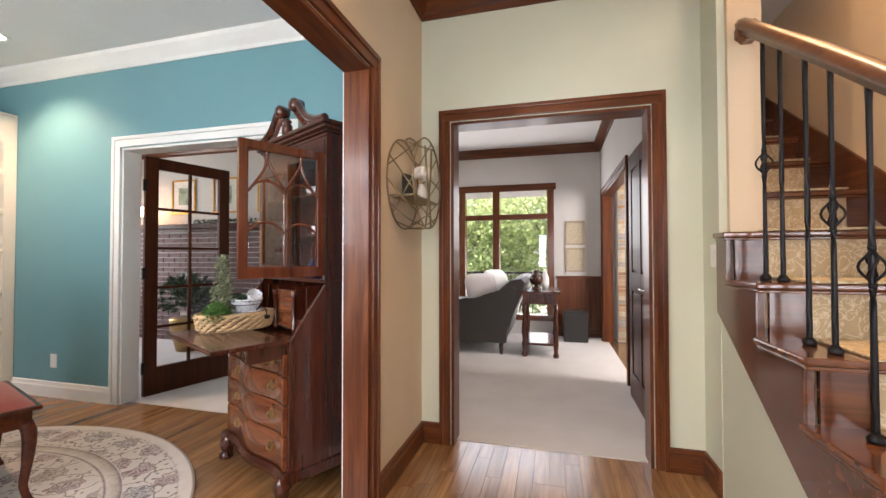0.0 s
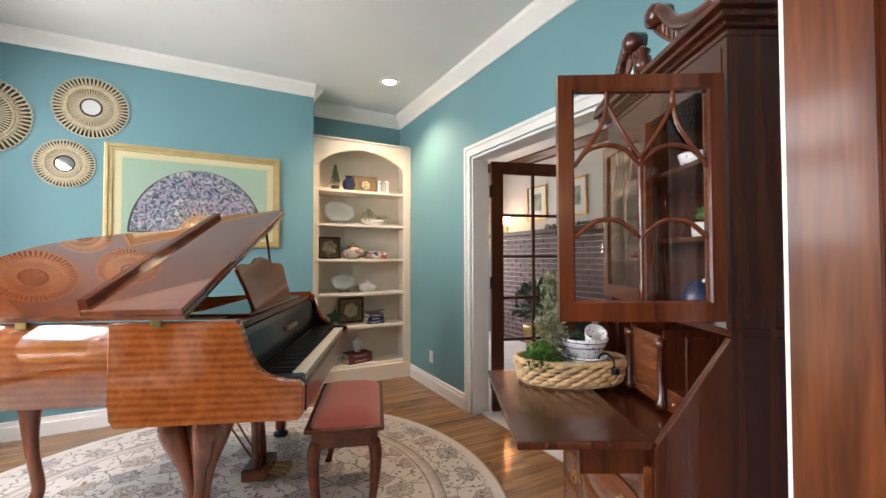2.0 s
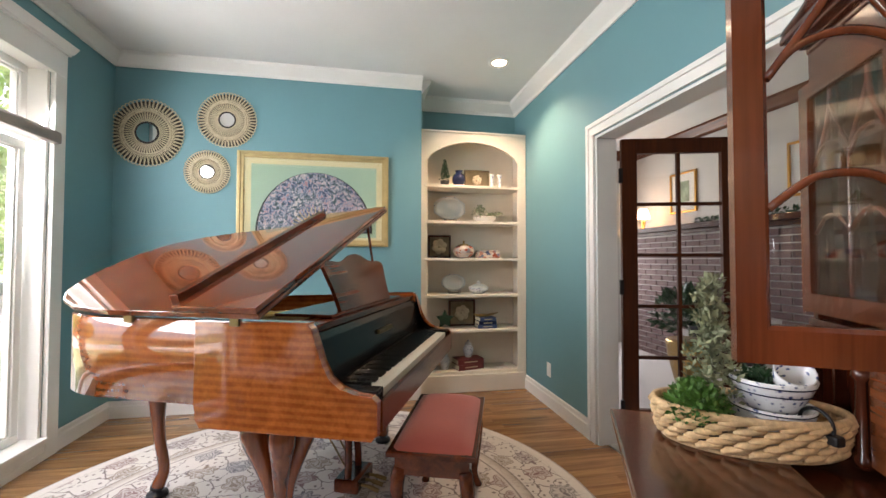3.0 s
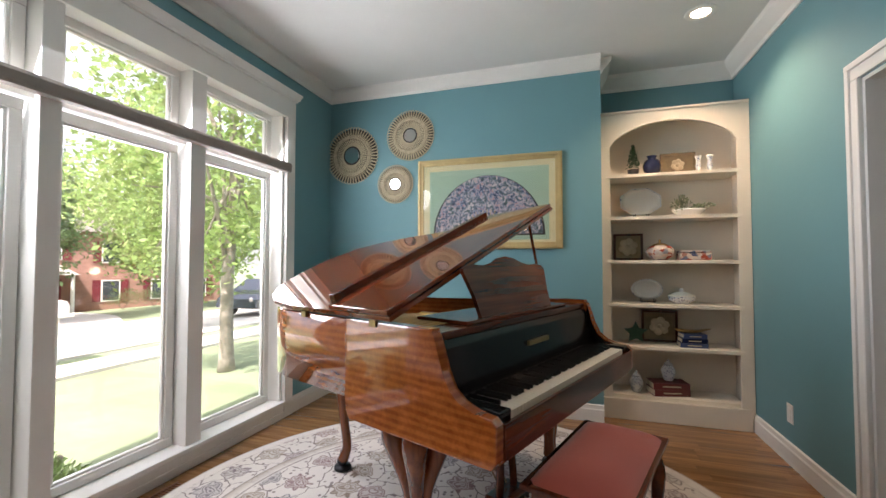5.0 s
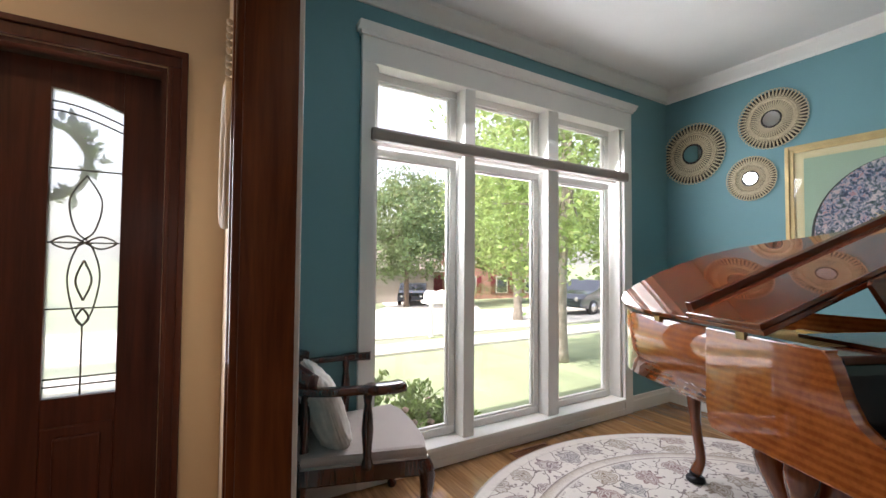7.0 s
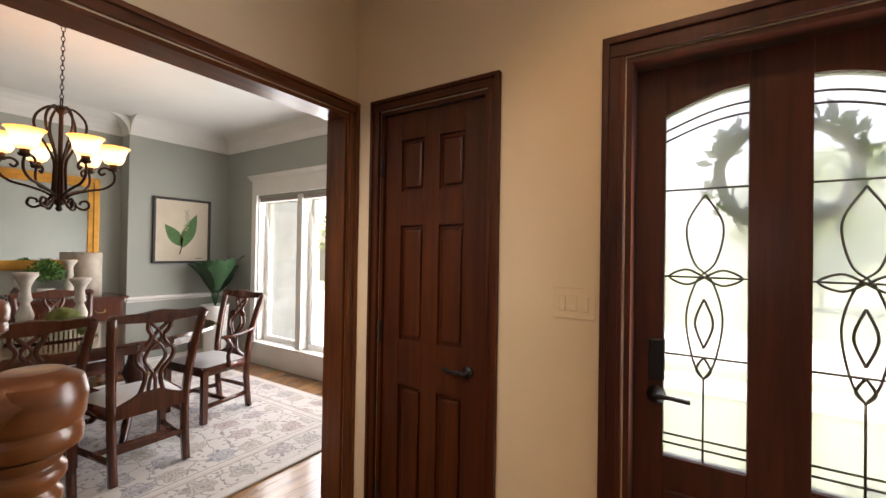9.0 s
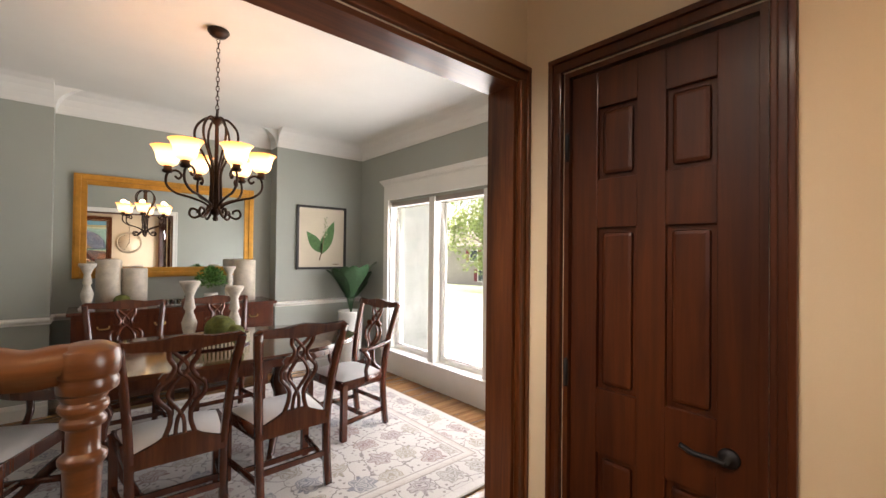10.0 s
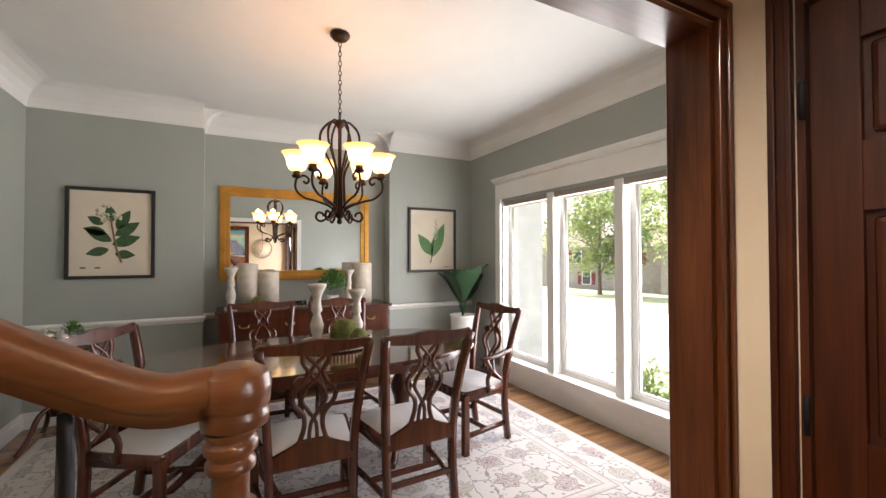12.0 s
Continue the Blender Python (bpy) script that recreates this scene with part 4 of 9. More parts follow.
for m_ in (PIANOWOOD, PIANOLID, PIANODARK, PIANOLEG):
    for n_ in m_.node_tree.nodes:
        if n_.bl_idname == "ShaderNodeBump":
            n_.inputs["Strength"].default_value = 0.015
    m_.node_tree.nodes["Principled BSDF"].inputs["Coat Roughness"].default_value = 0.02
PIANOBLACK.node_tree.nodes["Principled BSDF"].inputs["Specular IOR Level"].default_value = 0.2

# local frame: x along the keyboard from bass to treble, -y away from the player
piano = thing("grand_piano", "polished striped mahogany baby grand piano with raised lid", "piano", at=(-1.46, 1.785, 0.0), turn=158.0)


SPINE = [(0.0, 0.26), (0.0, 1.10), (0.02, 1.2), (0.07, 1.3), (0.15, 1.38), (0.27, 1.43), (0.42, 1.46), (0.6, 1.46), (0.75, 1.41), (0.87, 1.30), (0.95, 1.15), (1.02, 0.98), (1.11, 0.82), (1.23, 0.68), (1.35, 0.57), (1.43, 0.46), (1.46, 0.36), (1.46, 0.26)]
SPINE = [(u, v + 0.105 * max(0.0, v - 0.4)) for u, v in SPINE]


def rim(bm, pts, z0, z1, t, bev=0.0):
    """An open wall of thickness t that follows pts."""
    n = len(pts)
    inner = []
    for i, p in enumerate(pts):
        a, b = Vector(pts[max(i - 1, 0)]), Vector(pts[min(i + 1, n - 1)])
        d = (b - a).normalized()
        inner.append((p[0] + d.y * t, p[1] - d.x * t))
    loops = []
    for (o, i_) in zip(pts, inner):
        loops.append([bm.verts.new((o[0], o[1], z0)), bm.verts.new((o[0], o[1], z1 - 0.006)), bm.verts.new((o[0] + (i_[0] - o[0]) * 0.15, o[1] + (i_[1] - o[1]) * 0.15, z1)), bm.verts.new((i_[0], i_[1], z1)), bm.verts.new((i_[0], i_[1], z0))])
    for a, b in zip(loops, loops[1:]):
        for k in range(5):
            f = bm.faces.new((a[k], a[(k + 1) % 5], b[(k + 1) % 5], b[k]))
            f.smooth = k == 0
    bm.faces.new(loops[0])
    bm.faces.new(loops[-1][::-1])


SPINE_FINE = [(0.0, 0.26), (0.0, 0.6), (0.0, 0.95)] + [tuple(p[:2]) for p in spline([(a, b, 0) for a, b in SPINE[1:]], 3)]
bm = bmesh.new()
rim(bm, SPINE_FINE, 0.685, 1.005, 0.045)
part("rim", bm, PIANOWOOD, piano, "glossy striped mahogany rim")
part("soundboard", prism([(u * 0.97 + 0.022, min(v, 1.55) - 0.012) for u, v in SPINE], 0.02, pose(0, 0, 0.87)), GOLDPLATE, piano, "gilded plate and soundboard")
part("bottom_board", prism([(u * 0.96 + 0.03, v - 0.02) for u, v in SPINE], 0.02, pose(0, 0, 0.69)), PIANODARK, piano)
sb = bmesh.new()
for k in range(26):
    u = 0.1 + k * 0.045
    tube([(u, 0.42, 0.915), (u * 0.72 + 0.12, min(1.36, 1.62 - 0.75 * max(0, u - 0.3)), 0.915)], 0.0018, 5, sb)
part("strings", sb, CASTER, piano)
part("plate_bar", box(bx(0.3, 0.34, 0.40, 1.2, 0.893, 0.93, bevel=0.008), 0.8, 0.84, 0.40, 1.05, 0.893, 0.93, 0.008), GOLDPLATE, piano)
# cheeks: the side sweeps down from the rim to the key level
CH = [(0.70, 0.60), (0.72, 0.63), (0.725, 0.69), (0.725, 1.004), (0.27, 1.005), (0.245, 0.985), (0.232, 0.94), (0.215, 0.87), (0.185, 0.81), (0.14, 0.775), (0.08, 0.762), (0.02, 0.758), (0.0, 0.74), (0.0, 0.63), (0.02, 0.605)]
SIDE = [(0.86, 0.685), (0.86, 0.72), (0.42, 0.72), (0.42, 0.60), (0.80, 0.60), (0.845, 0.62)]
for u in (-0.004, 1.418):
    part("cheek", prism(CH if u < 0 else [(0.42, 0.60), (0.42, 1.005)] + CH[4:], 0.046, yz(u), bevel=0.006), PIANOWOOD, piano)
    part("cheek_lining", prism([(a, min(b, 1.0)) for a, b in CH[5:-2]] + [(0.02, 0.69), (0.262, 0.69)], 0.0025, yz(0.0425 if u < 0 else 1.415)), PIANOBLACK, piano, "black lacquered inner face")
part("belly_rail", prism(SIDE[1:4] + [(0.6, 0.60), (0.62, 0.63)], 0.05, yz(1.415)), PIANOWOOD, piano)
part("key_bed", bx(0.042, 1.418, 0.015, 0.50, 0.605, 0.685, bevel=0.006), PIANOWOOD, piano)
part("key_slip", bx(0.042, 1.418, -0.004, 0.014, 0.625, 0.735, bevel=0.004), PIANODARK, piano)
for u0, u1 in ((0.042, 0.115), (1.345, 1.418)):
    part("key_block", bx(u0, u1, 0.016, 0.2, 0.686, 0.765, bevel=0.008), PIANOBLACK, piano)
part("fallboard", prism([(0.205, 0.715), (0.222, 0.75), (0.245, 0.93), (0.26, 0.955), (0.285, 0.955), (0.285, 0.70)], 1.376, yz(0.042), bevel=0.004), PIANOBLACK, piano, "glossy black fallboard")
part("name_plate", bx(0.64, 0.84, 0.222, 0.236, 0.855, 0.876), CASTER, piano, "brass maker's lettering as a bar")
part("front_ledge", bx(0.042, 1.418, 0.262, 0.40, 0.957, 0.985, bevel=0.006), PIANODARK, piano)
wk = mesh_of("white_key", bx(0.0006, 0.0229, 0.022, 0.2, 0.70, 0.752, bevel=0.0015), IVORY)
bk = mesh_of("black_key", bx(-0.0055, 0.0055, 0.075, 0.205, 0.753, 0.768, bevel=0.003), PIANOBLACK)
for i in range(52):
    k = new("white_key", wk)
    k.location, k.parent = (0.119 + i * 0.02350, 0, 0), piano
    if i % 7 not in (1, 4) and i < 51:
        b = new("black_key", bk)
        b.location, b.parent = (0.119 + (i + 1) * 0.02350, 0, 0), piano
# music desk
DK = [(0.0, 0.0), (0.0, 0.01), (-0.01, 0.10), (-0.035, 0.19), (-0.05, 0.215), (-0.03, 0.235), (0.04, 0.245), (0.12, 0.235), (0.19, 0.245), (0.26, 0.275), (0.34, 0.285), (0.42, 0.275), (0.49, 0.245), (0.56, 0.235), (0.64, 0.245), (0.71, 0.235), (0.73, 0.215), (0.715, 0.19), (0.69, 0.10), (0.68, 0.01), (0.68, 0.0)]
part("music_desk", prism(DK, 0.018, Matrix.Translation((0.39, 0.33, 0.988)) @ Matrix.Rotation(radians(72), 4, "X"), bevel=0.004), PIANODARK, piano)
part("desk_shelf", bx(0.25, 1.21, 0.29, 0.56, 0.986, 1.0, bevel=0.004), PIANODARK, piano)
# lid: hinged on the spine, raised on its prop; the front flap is folded back on it
lift = Matrix.Translation((0, 0, 1.02)) @ Matrix.Rotation(radians(-21.5), 4, "Y")
LID = [(-0.02, 0.44)] + [(-0.02, 1.10)] + [(u + (0.02 if u > 0.7 else -0.012), v + 0.02) for u, v in SPINE[2:-4]] + [(1.40, 0.60), (1.47, 0.50), (1.48, 0.44)]
part("lid", prism(LID, 0.022, lift, bevel=0.006), PIANOLID, piano, "raised glossy mahogany lid")
part("lid_flap", prism([(-0.02, 0.445), (-0.02, 0.80), (1.30, 0.80), (1.38, 0.60), (1.46, 0.50), (1.47, 0.445)], 0.022, lift @ Matrix.Translation((0, 0, 0.0235)), bevel=0.005), PIANOLID, piano, "front flap folded back on the lid")
part("lid_batten", prism([(0.02, 0.80), (0.02, 0.835), (1.25, 0.835), (1.28, 0.80)], 0.05, lift @ Matrix.Translation((0, 0, 0.0225)), bevel=0.004), PIANODARK, piano)
part("lid_prop", tube([(1.40, 0.52, 0.99), (1.22, 0.53, 1.495)], 0.009, 8), PIANODARK, piano)
for v in (0.55, 1.02):
    part("hinge", bx(-0.012, 0.004, v - 0.02, v + 0.02, 0.985, 1.03, bevel=0.003), CASTER, piano)


def cab_leg(u, v, lean, z1=0.61, double=False):
    """A curved leg with a swelling knee and a brass caster."""
    leg = part("leg", bmesh.new(), PIANOLEG, piano)
    bm = bmesh.new()
    dirs = [(lean[0], lean[1])] if not double else [(lean[0], lean[1]), (-lean[1], lean[0]), (-lean[0], -lean[1]), (lean[1], -lean[0])]
    for dx, dy in dirs:
        k = 0.85 if not double else 0.72
        pts = [(u + dx * o, v + dy * o, z) for o, z in ((0.085 if double else -0.01, z1), (0.095 if double else 0.012, z1 - 0.06), (0.068 if double else 0.034, z1 - 0.15), (0.034, z1 - 0.27), (0.02 if double else 0.022, z1 - 0.4), (0.014 if double else 0.0, 0.16), (0.012 if double else 0.02, 0.09), (0.012 if double else 0.032, 0.06))]
        tube(spline(pts, 4), [r * k for r in [0.07] * 3 + [0.072, 0.072, 0.07, 0.066, 0.062, 0.057, 0.052, 0.047, 0.043, 0.039, 0.036, 0.034, 0.033, 0.032, 0.031, 0.031, 0.031, 0.031, 0.032, 0.034, 0.036, 0.037, 0.038, 0.038, 0.036, 0.034]][:29], 12, bm)
    bmesh.ops.recalc_face_normals(bm, faces=bm.faces[:])
    bm.to_mesh(leg.data)
    bm.free()
    fx, fy = u + (0.0 if double else lean[0] * 0.03), v + (0.0 if double else lean[1] * 0.03)
    part("caster", lathe([(0.03, 0.065), (0.034, 0.05), (0.026, 0.04), (0.02, 0.03), (0.045, 0.028), (0.05, 0.018), (0.05, 0.006), (0.04, 0.002), (0, 0.0)], (fx, fy, 0.012), 16), BLACKMETAL, leg, "black caster")
    return leg


cab_leg(0.15, 0.46, (0.6, -0.8), 0.61, True)
cab_leg(1.31, 0.44, (0.6, -0.8), 0.61, True)
cab_leg(0.48, 1.33, (-0.3, 0.95), 0.70)
ly = bmesh.new()
for s in (-1, 1):
    tube(spline([(0.73 + s * 0.05, 0.42, 0.61), (0.73 + s * 0.075, 0.42, 0.5), (0.73 + s * 0.05, 0.41, 0.36), (0.73 + s * 0.06, 0.40, 0.2), (0.73 + s * 0.07, 0.40, 0.1)], 4), 0.02, 8, ly)
part("pedal_lyre", ly, PIANODARK, piano)
part("pedal_box", bx(0.62, 0.84, 0.33, 0.46, 0.05, 0.115, bevel=0.012), PIANODARK, piano)
for k in (-0.055, 0, 0.055):
    part("pedal", tube(spline([(0.73 + k, 0.34, 0.075), (0.73 + k, 0.29, 0.07), (0.73 + k * 1.1, 0.235, 0.055)]), [0.008] * 6 + [0.011] * 7, 8), CASTER, piano)
for s in (-0.03, 0.03):
    part("lyre_brace", tube([(0.73 + s, 0.42, 0.13), (0.73 + s * 2, 0.72, 0.62)], 0.005, 6), CASTER, piano)

# ---------------------------------------------------------------- piano bench
REDCLOTH = plain("dusty_red_upholstery", (0.40, 0.085, 0.07), 0.85, var=0.1, fine=350, relief=0.3, sheen=0.4)
bench = thing("piano_bench", "dark mahogany piano bench with a red padded seat", "bench")
bl, bd = 0.72, 0.36
part("seat_frame", box(bx(-bl / 2, bl / 2, -bd / 2, bd / 2, 0.455, 0.475, bevel=0.006), -bl / 2 + 0.03, bl / 2 - 0.03, -bd / 2 + 0.03, bd / 2 - 0.03, 0.375, 0.456, 0.004), PIANODARK, bench)
cu = bmesh.new()
bmesh.ops.create_grid(cu, x_segments=20, y_segments=12, size=0.5)
for v in cu.verts:
    a, b = v.co.x * 2, v.co.y * 2
    v.co = Vector((v.co.x * (bl - 0.03), v.co.y * (bd - 0.03), 0.476 + 0.05 * (1 - abs(a) ** 5) * (1 - abs(b) ** 4) + (0.0 if max(abs(a), abs(b)) < 0.99 else -0.004)))
for f in cu.faces:
    f.smooth = True
part("seat", cu, REDCLOTH, bench, "red padded seat")
for sx in (-1, 1):
    for sy in (-1, 1):
        x, y = sx * (bl / 2 - 0.05), sy * (bd / 2 - 0.05)
        part("leg", tube(spline([(x, y, 0.40), (x + sx * 0.012, y + sy * 0.012, 0.33), (x + sx * 0.006, y + sy * 0.006, 0.2), (x - sx * 0.004, y - sy * 0.004, 0.1), (x + sx * 0.008, y + sy * 0.008, 0.04), (x + sx * 0.016, y + sy * 0.016, 0.012)], 3), [0.028, 0.03, 0.03, 0.029, 0.027, 0.025, 0.022, 0.02, 0.019, 0.017, 0.016, 0.016, 0.017, 0.019, 0.021, 0.022], 8), PIANODARK, bench)
bench.matrix_basis = pose(-1.955, 2.11, 0.0, 0, 0, -19)

# ---------------------------------------------------------------- rugs: woven floral medallions


def rug_material(name, ground, lines, blooms, border, round_r=0.0, half=(1, 1), scale=3.2):
    m, nt, sh = nodes_of(name)
    v = coords(nt)
    sep = nt.nodes.new("ShaderNodeSeparateXYZ")
    nt.links.new(v, sep.inputs[0])

    def math_node(op, a, b=None, c=None):
        n = nt.nodes.new("ShaderNodeMath")
        n.operation = op
        for i, q in enumerate((a, b, c)):
            if q is None:
                continue
            if isinstance(q, (int, float)):
                n.inputs[i].default_value = q
            else:
                nt.links.new(q, n.inputs[i])
        return n.outputs[0]

    if round_r:
        ln = nt.nodes.new("ShaderNodeVectorMath")
        ln.operation = "LENGTH"
        nt.links.new(v, ln.inputs[0])
        edge = math_node("SUBTRACT", round_r, ln.outputs["Value"])
    else:
        ex = math_node("SUBTRACT", half[0], math_node("ABSOLUTE", sep.outputs[0]))
        ey = math_node("SUBTRACT", half[1], math_node("ABSOLUTE", sep.outputs[1]))
        edge = math_node("MINIMUM", ex, ey)
    warp = mix(nt, v, noise_tex(nt, v, 5.0, 2), 0.06, "ADD")
    vo = nt.nodes.new("ShaderNodeTexVoronoi")
    vo.voronoi_dimensions = "2D"
    vo.inputs["Scale"].default_value = scale
    vo.inputs["Randomness"].default_value = 0.45
    nt.links.new(warp, vo.inputs["Vector"])
    d = vo.outputs["Distance"]
    # petalled rings round each bloom
    vo2 = nt.nodes.new("ShaderNodeTexVoronoi")
    vo2.voronoi_dimensions = "2D"
    vo2.inputs["Scale"].default_value = scale * 4.6
    nt.links.new(warp, vo2.inputs["Vector"])
    pet = vo2.outputs["Distance"]
    dd = math_node("ADD", d, math_node("MULTIPLY", math_node("SUBTRACT", pet, 0.3), 0.22))
    ring = ramp(nt, dd, [(0.0, (1, 1, 1)), (0.07, (0.1, 0.1, 0.1)), (0.12, (1, 1, 1)), (0.18, (0.15, 0.15, 0.15)), (0.24, (0.9, 0.9, 0.9)), (0.28, (0.1, 0.1, 0.1)), (0.33, (1, 1, 1))])
    inside = ramp(nt, dd, [(0.33, (1, 1, 1)), (0.37, (0, 0, 0))])
    vine = nt.nodes.new("ShaderNodeTexVoronoi")
    vine.voronoi_dimensions, vine.feature = "2D", "DISTANCE_TO_EDGE"
    vine.inputs["Scale"].default_value = scale * 1.5
    nt.links.new(mix(nt, v, noise_tex(nt, v, 9.0, 2), 0.12, "ADD"), vine.inputs["Vector"])
    vl = ramp(nt, vine.outputs["Distance"], [(0.014, (1, 1, 1)), (0.034, (0, 0, 0))])
    leaf = ramp(nt, vo2.outputs["Distance"], [(0.16, (1, 1, 1)), (0.22, (0, 0, 0))])
    pick = ramp(nt, vo2.outputs["Color"], [(0.45, (0, 0, 0)), (0.5, (1, 1, 1))])
    col = mix(nt, ground, shade(ground, 0.86), noise_tex(nt, v, 2.2, 3))
    col = mix(nt, col, lines, mix(nt, vl, (0.85, 0.85, 0.85), 1.0, "MULTIPLY"))
    col = mix(nt, col, lines, mix(nt, mix(nt, leaf, pick, 1.0, "MULTIPLY"), (0.8, 0.8, 0.8), 1.0, "MULTIPLY"))
    tint = ramp(nt, vo.outputs["Color"], [(0.3, blooms[0]), (0.5, blooms[1]), (0.7, blooms[2])])
    col = mix(nt, col, mix(nt, shade(ground, 0.92), tint, ring), inside)
    bands = ramp(nt, math_node("MULTIPLY", edge, 1.6), [(0.0, border), (0.02, border), (0.026, ground), (0.12, ground), (0.125, lines), (0.135, ground), (0.50, ground), (0.505, lines), (0.53, shade(border, 1.2)), (0.60, ground), (0.615, lines), (0.63, ground)])
    isb = ramp(nt, math_node("MULTIPLY", edge, 1.6), [(0.0, (1, 1, 1)), (0.10, (0.85, 0.85, 0.85)), (0.14, (0, 0, 0)), (0.49, (0, 0, 0)), (0.5, (0.8, 0.8, 0.8)), (0.63, (0.8, 0.8, 0.8)), (0.66, (0, 0, 0))])
    col = mix(nt, col, bands, isb)
    pile = noise_tex(nt, v, 420, 2)
    col = mix(nt, col, ramp(nt, pile, [(0.3, (0.8, 0.8, 0.8)), (0.7, (1, 1, 1))]), 0.6, "MULTIPLY")
    nt.links.new(col, sh.inputs["Base Color"])
    sh.inputs["Roughness"].default_value = 0.95
    sh.inputs["Sheen Weight"].default_value = 0.2
    bump(nt, sh, pile, 0.4, 0.003)
    return m


RUG1 = rug_material("ivory_floral_round_rug", (0.68, 0.62, 0.56), (0.11, 0.07, 0.065), ((0.17, 0.06, 0.06), (0.09, 0.085, 0.11), (0.20, 0.13, 0.08)), (0.36, 0.30, 0.24), round_r=1.49, scale=4.6)
ru = thing("round_rug", "round ivory wool rug with a faded floral pattern", "rug", at=(-2.03, 1.43, 0.0))
part("rug_face", lathe([(1.475, 0.0), (1.49, 0.004), (1.488, 0.009), (1.47, 0.011), (0, 0.0115)], (0, 0, 0), 96), RUG1, ru)

# ---------------------------------------------------------------- armchair with a fleecy pillow
CHAIRWOOD = wood("dark_mahogany_chair_wood", (0.03, 0.007, 0.004), (0.085, 0.02, 0.010), 0.22, "z", 26, 0.6)
LINEN = plain("pale_linen_upholstery", (0.40, 0.335, 0.305), 0.9, var=0.08, fine=420, relief=0.3, sheen=0.3)
ac = thing("armchair", "dark mahogany corner-style armchair with a pale linen seat", "armchair")
# local: front towards +x, seat 0.58 wide
sp = [(0.28, -0.30), (0.30, -0.2), (0.31, 0.0), (0.30, 0.2), (0.28, 0.30), (-0.24, 0.22), (-0.26, 0.0), (-0.24, -0.22)]
part("seat_rail", prism([(x * 1.02, y * 1.02) for x, y in sp], 0.075, pose(0, 0, 0.335), bevel=0.008), CHAIRWOOD, ac)
cu = prism(sp, 0.05, pose(0, 0, 0.409), bevel=0.022)
part("seat", cu, LINEN, ac, "pale linen padded seat")
part("seat_piping", tube([(x * 1.0, y * 1.0, 0.413) for x, y in sp], 0.006, 6, closed=True), LINEN, ac)
for sy in (-1, 1):
    x, y = 0.265, sy * 0.27
    part("leg", tube(spline([(x, y, 0.40), (x + 0.02, y + sy * 0.02, 0.33), (x + 0.015, y + sy * 0.012, 0.2), (x, y, 0.09), (x + 0.015, y + sy * 0.01, 0.03), (x + 0.025, y + sy * 0.015, 0.008)], 3), [0.034, 0.037, 0.038, 0.036, 0.032, 0.027, 0.023, 0.02, 0.018, 0.017, 0.017, 0.018, 0.021, 0.025, 0.027, 0.026], 10), CHAIRWOOD, ac)
    part("back_leg", tube(spline([(-0.23, sy * 0.2, 0.40), (-0.245, sy * 0.2, 0.2), (-0.29, sy * 0.21, 0.0)], 4), 0.02, 8), CHAIRWOOD, ac)
    part("arm_post", lathe([(0.02, 0.0), (0.026, 0.02), (0.017, 0.05), (0.02, 0.09), (0.026, 0.16), (0.022, 0.22), (0.015, 0.27), (0.02, 0.30), (0.017, 0.325)], (0.02, sy * 0.285, 0.40), 14), CHAIRWOOD, ac)
ar = [(0.16, -0.30), (0.1, -0.315), (0.0, -0.305), (-0.12, -0.29), (-0.24, -0.235), (-0.30, -0.12), (-0.315, 0.0), (-0.30, 0.12), (-0.24, 0.235), (-0.12, 0.29), (0.0, 0.305), (0.1, 0.315), (0.16, 0.30)]
pts = spline([(x, y, 0.735) for x, y in ar], 4)
wd = [1.35 if (i < 8 or i > len(pts) - 9) else 1.0 for i in range(len(pts))]
part("arm_rail", tube(pts, [0.03 * k for k in wd], section=[(1, -0.35), (1, 0.35), (0.6, 0.55), (-0.6, 0.55), (-1, 0.35), (-1, -0.35), (-0.6, -0.5), (0.6, -0.5)]), CHAIRWOOD, ac)
cr = spline([(-0.20, -0.25, 0.765), (-0.27, -0.14, 0.80), (-0.30, 0.0, 0.825), (-0.27, 0.14, 0.80), (-0.20, 0.25, 0.765)], 5)
part("crest", tube(cr, 0.03, section=[(0.9, -1.1), (0.9, 0.9), (0.3, 1.2), (-0.6, 1.0), (-0.9, -1.1)]), CHAIRWOOD, ac)
for a in (-0.62, 0.0, 0.62):
    y = math.sin(a) * 0.28
    x = -0.30 + abs(a) * 0.08
    if a == 0:
        part("splat", prism([(-0.06, 0.40), (0.06, 0.40), (0.045, 0.47), (0.075, 0.55), (0.045, 0.63), (0.085, 0.73), (-0.085, 0.73), (-0.045, 0.63), (-0.075, 0.55), (-0.045, 0.47)], 0.016, Matrix.Translation((-0.295, 0, 0)) @ yz(0), bevel=0.003), CHAIRWOOD, ac)
    else:
        part("back_post", lathe([(0.018, 0.0), (0.024, 0.03), (0.016, 0.08), (0.022, 0.2), (0.015, 0.3), (0.017, 0.325)], (x + 0.03, y, 0.40), 12), CHAIRWOOD, ac)
ac.matrix_basis = pose(-0.55, 0.10, 0, 0, 0, 172)
FLEECE = plain("cream_fleece", (0.72, 0.67, 0.60), 0.95, var=0.1, scale=30, fine=200, relief=0.8, sheen=0.5)
pil = thing("throw_pillow", "cream fleecy throw pillow on the armchair", "pillow")
bm = bmesh.new()
bmesh.ops.create_uvsphere(bm, u_segments=64, v_segments=40, radius=1)
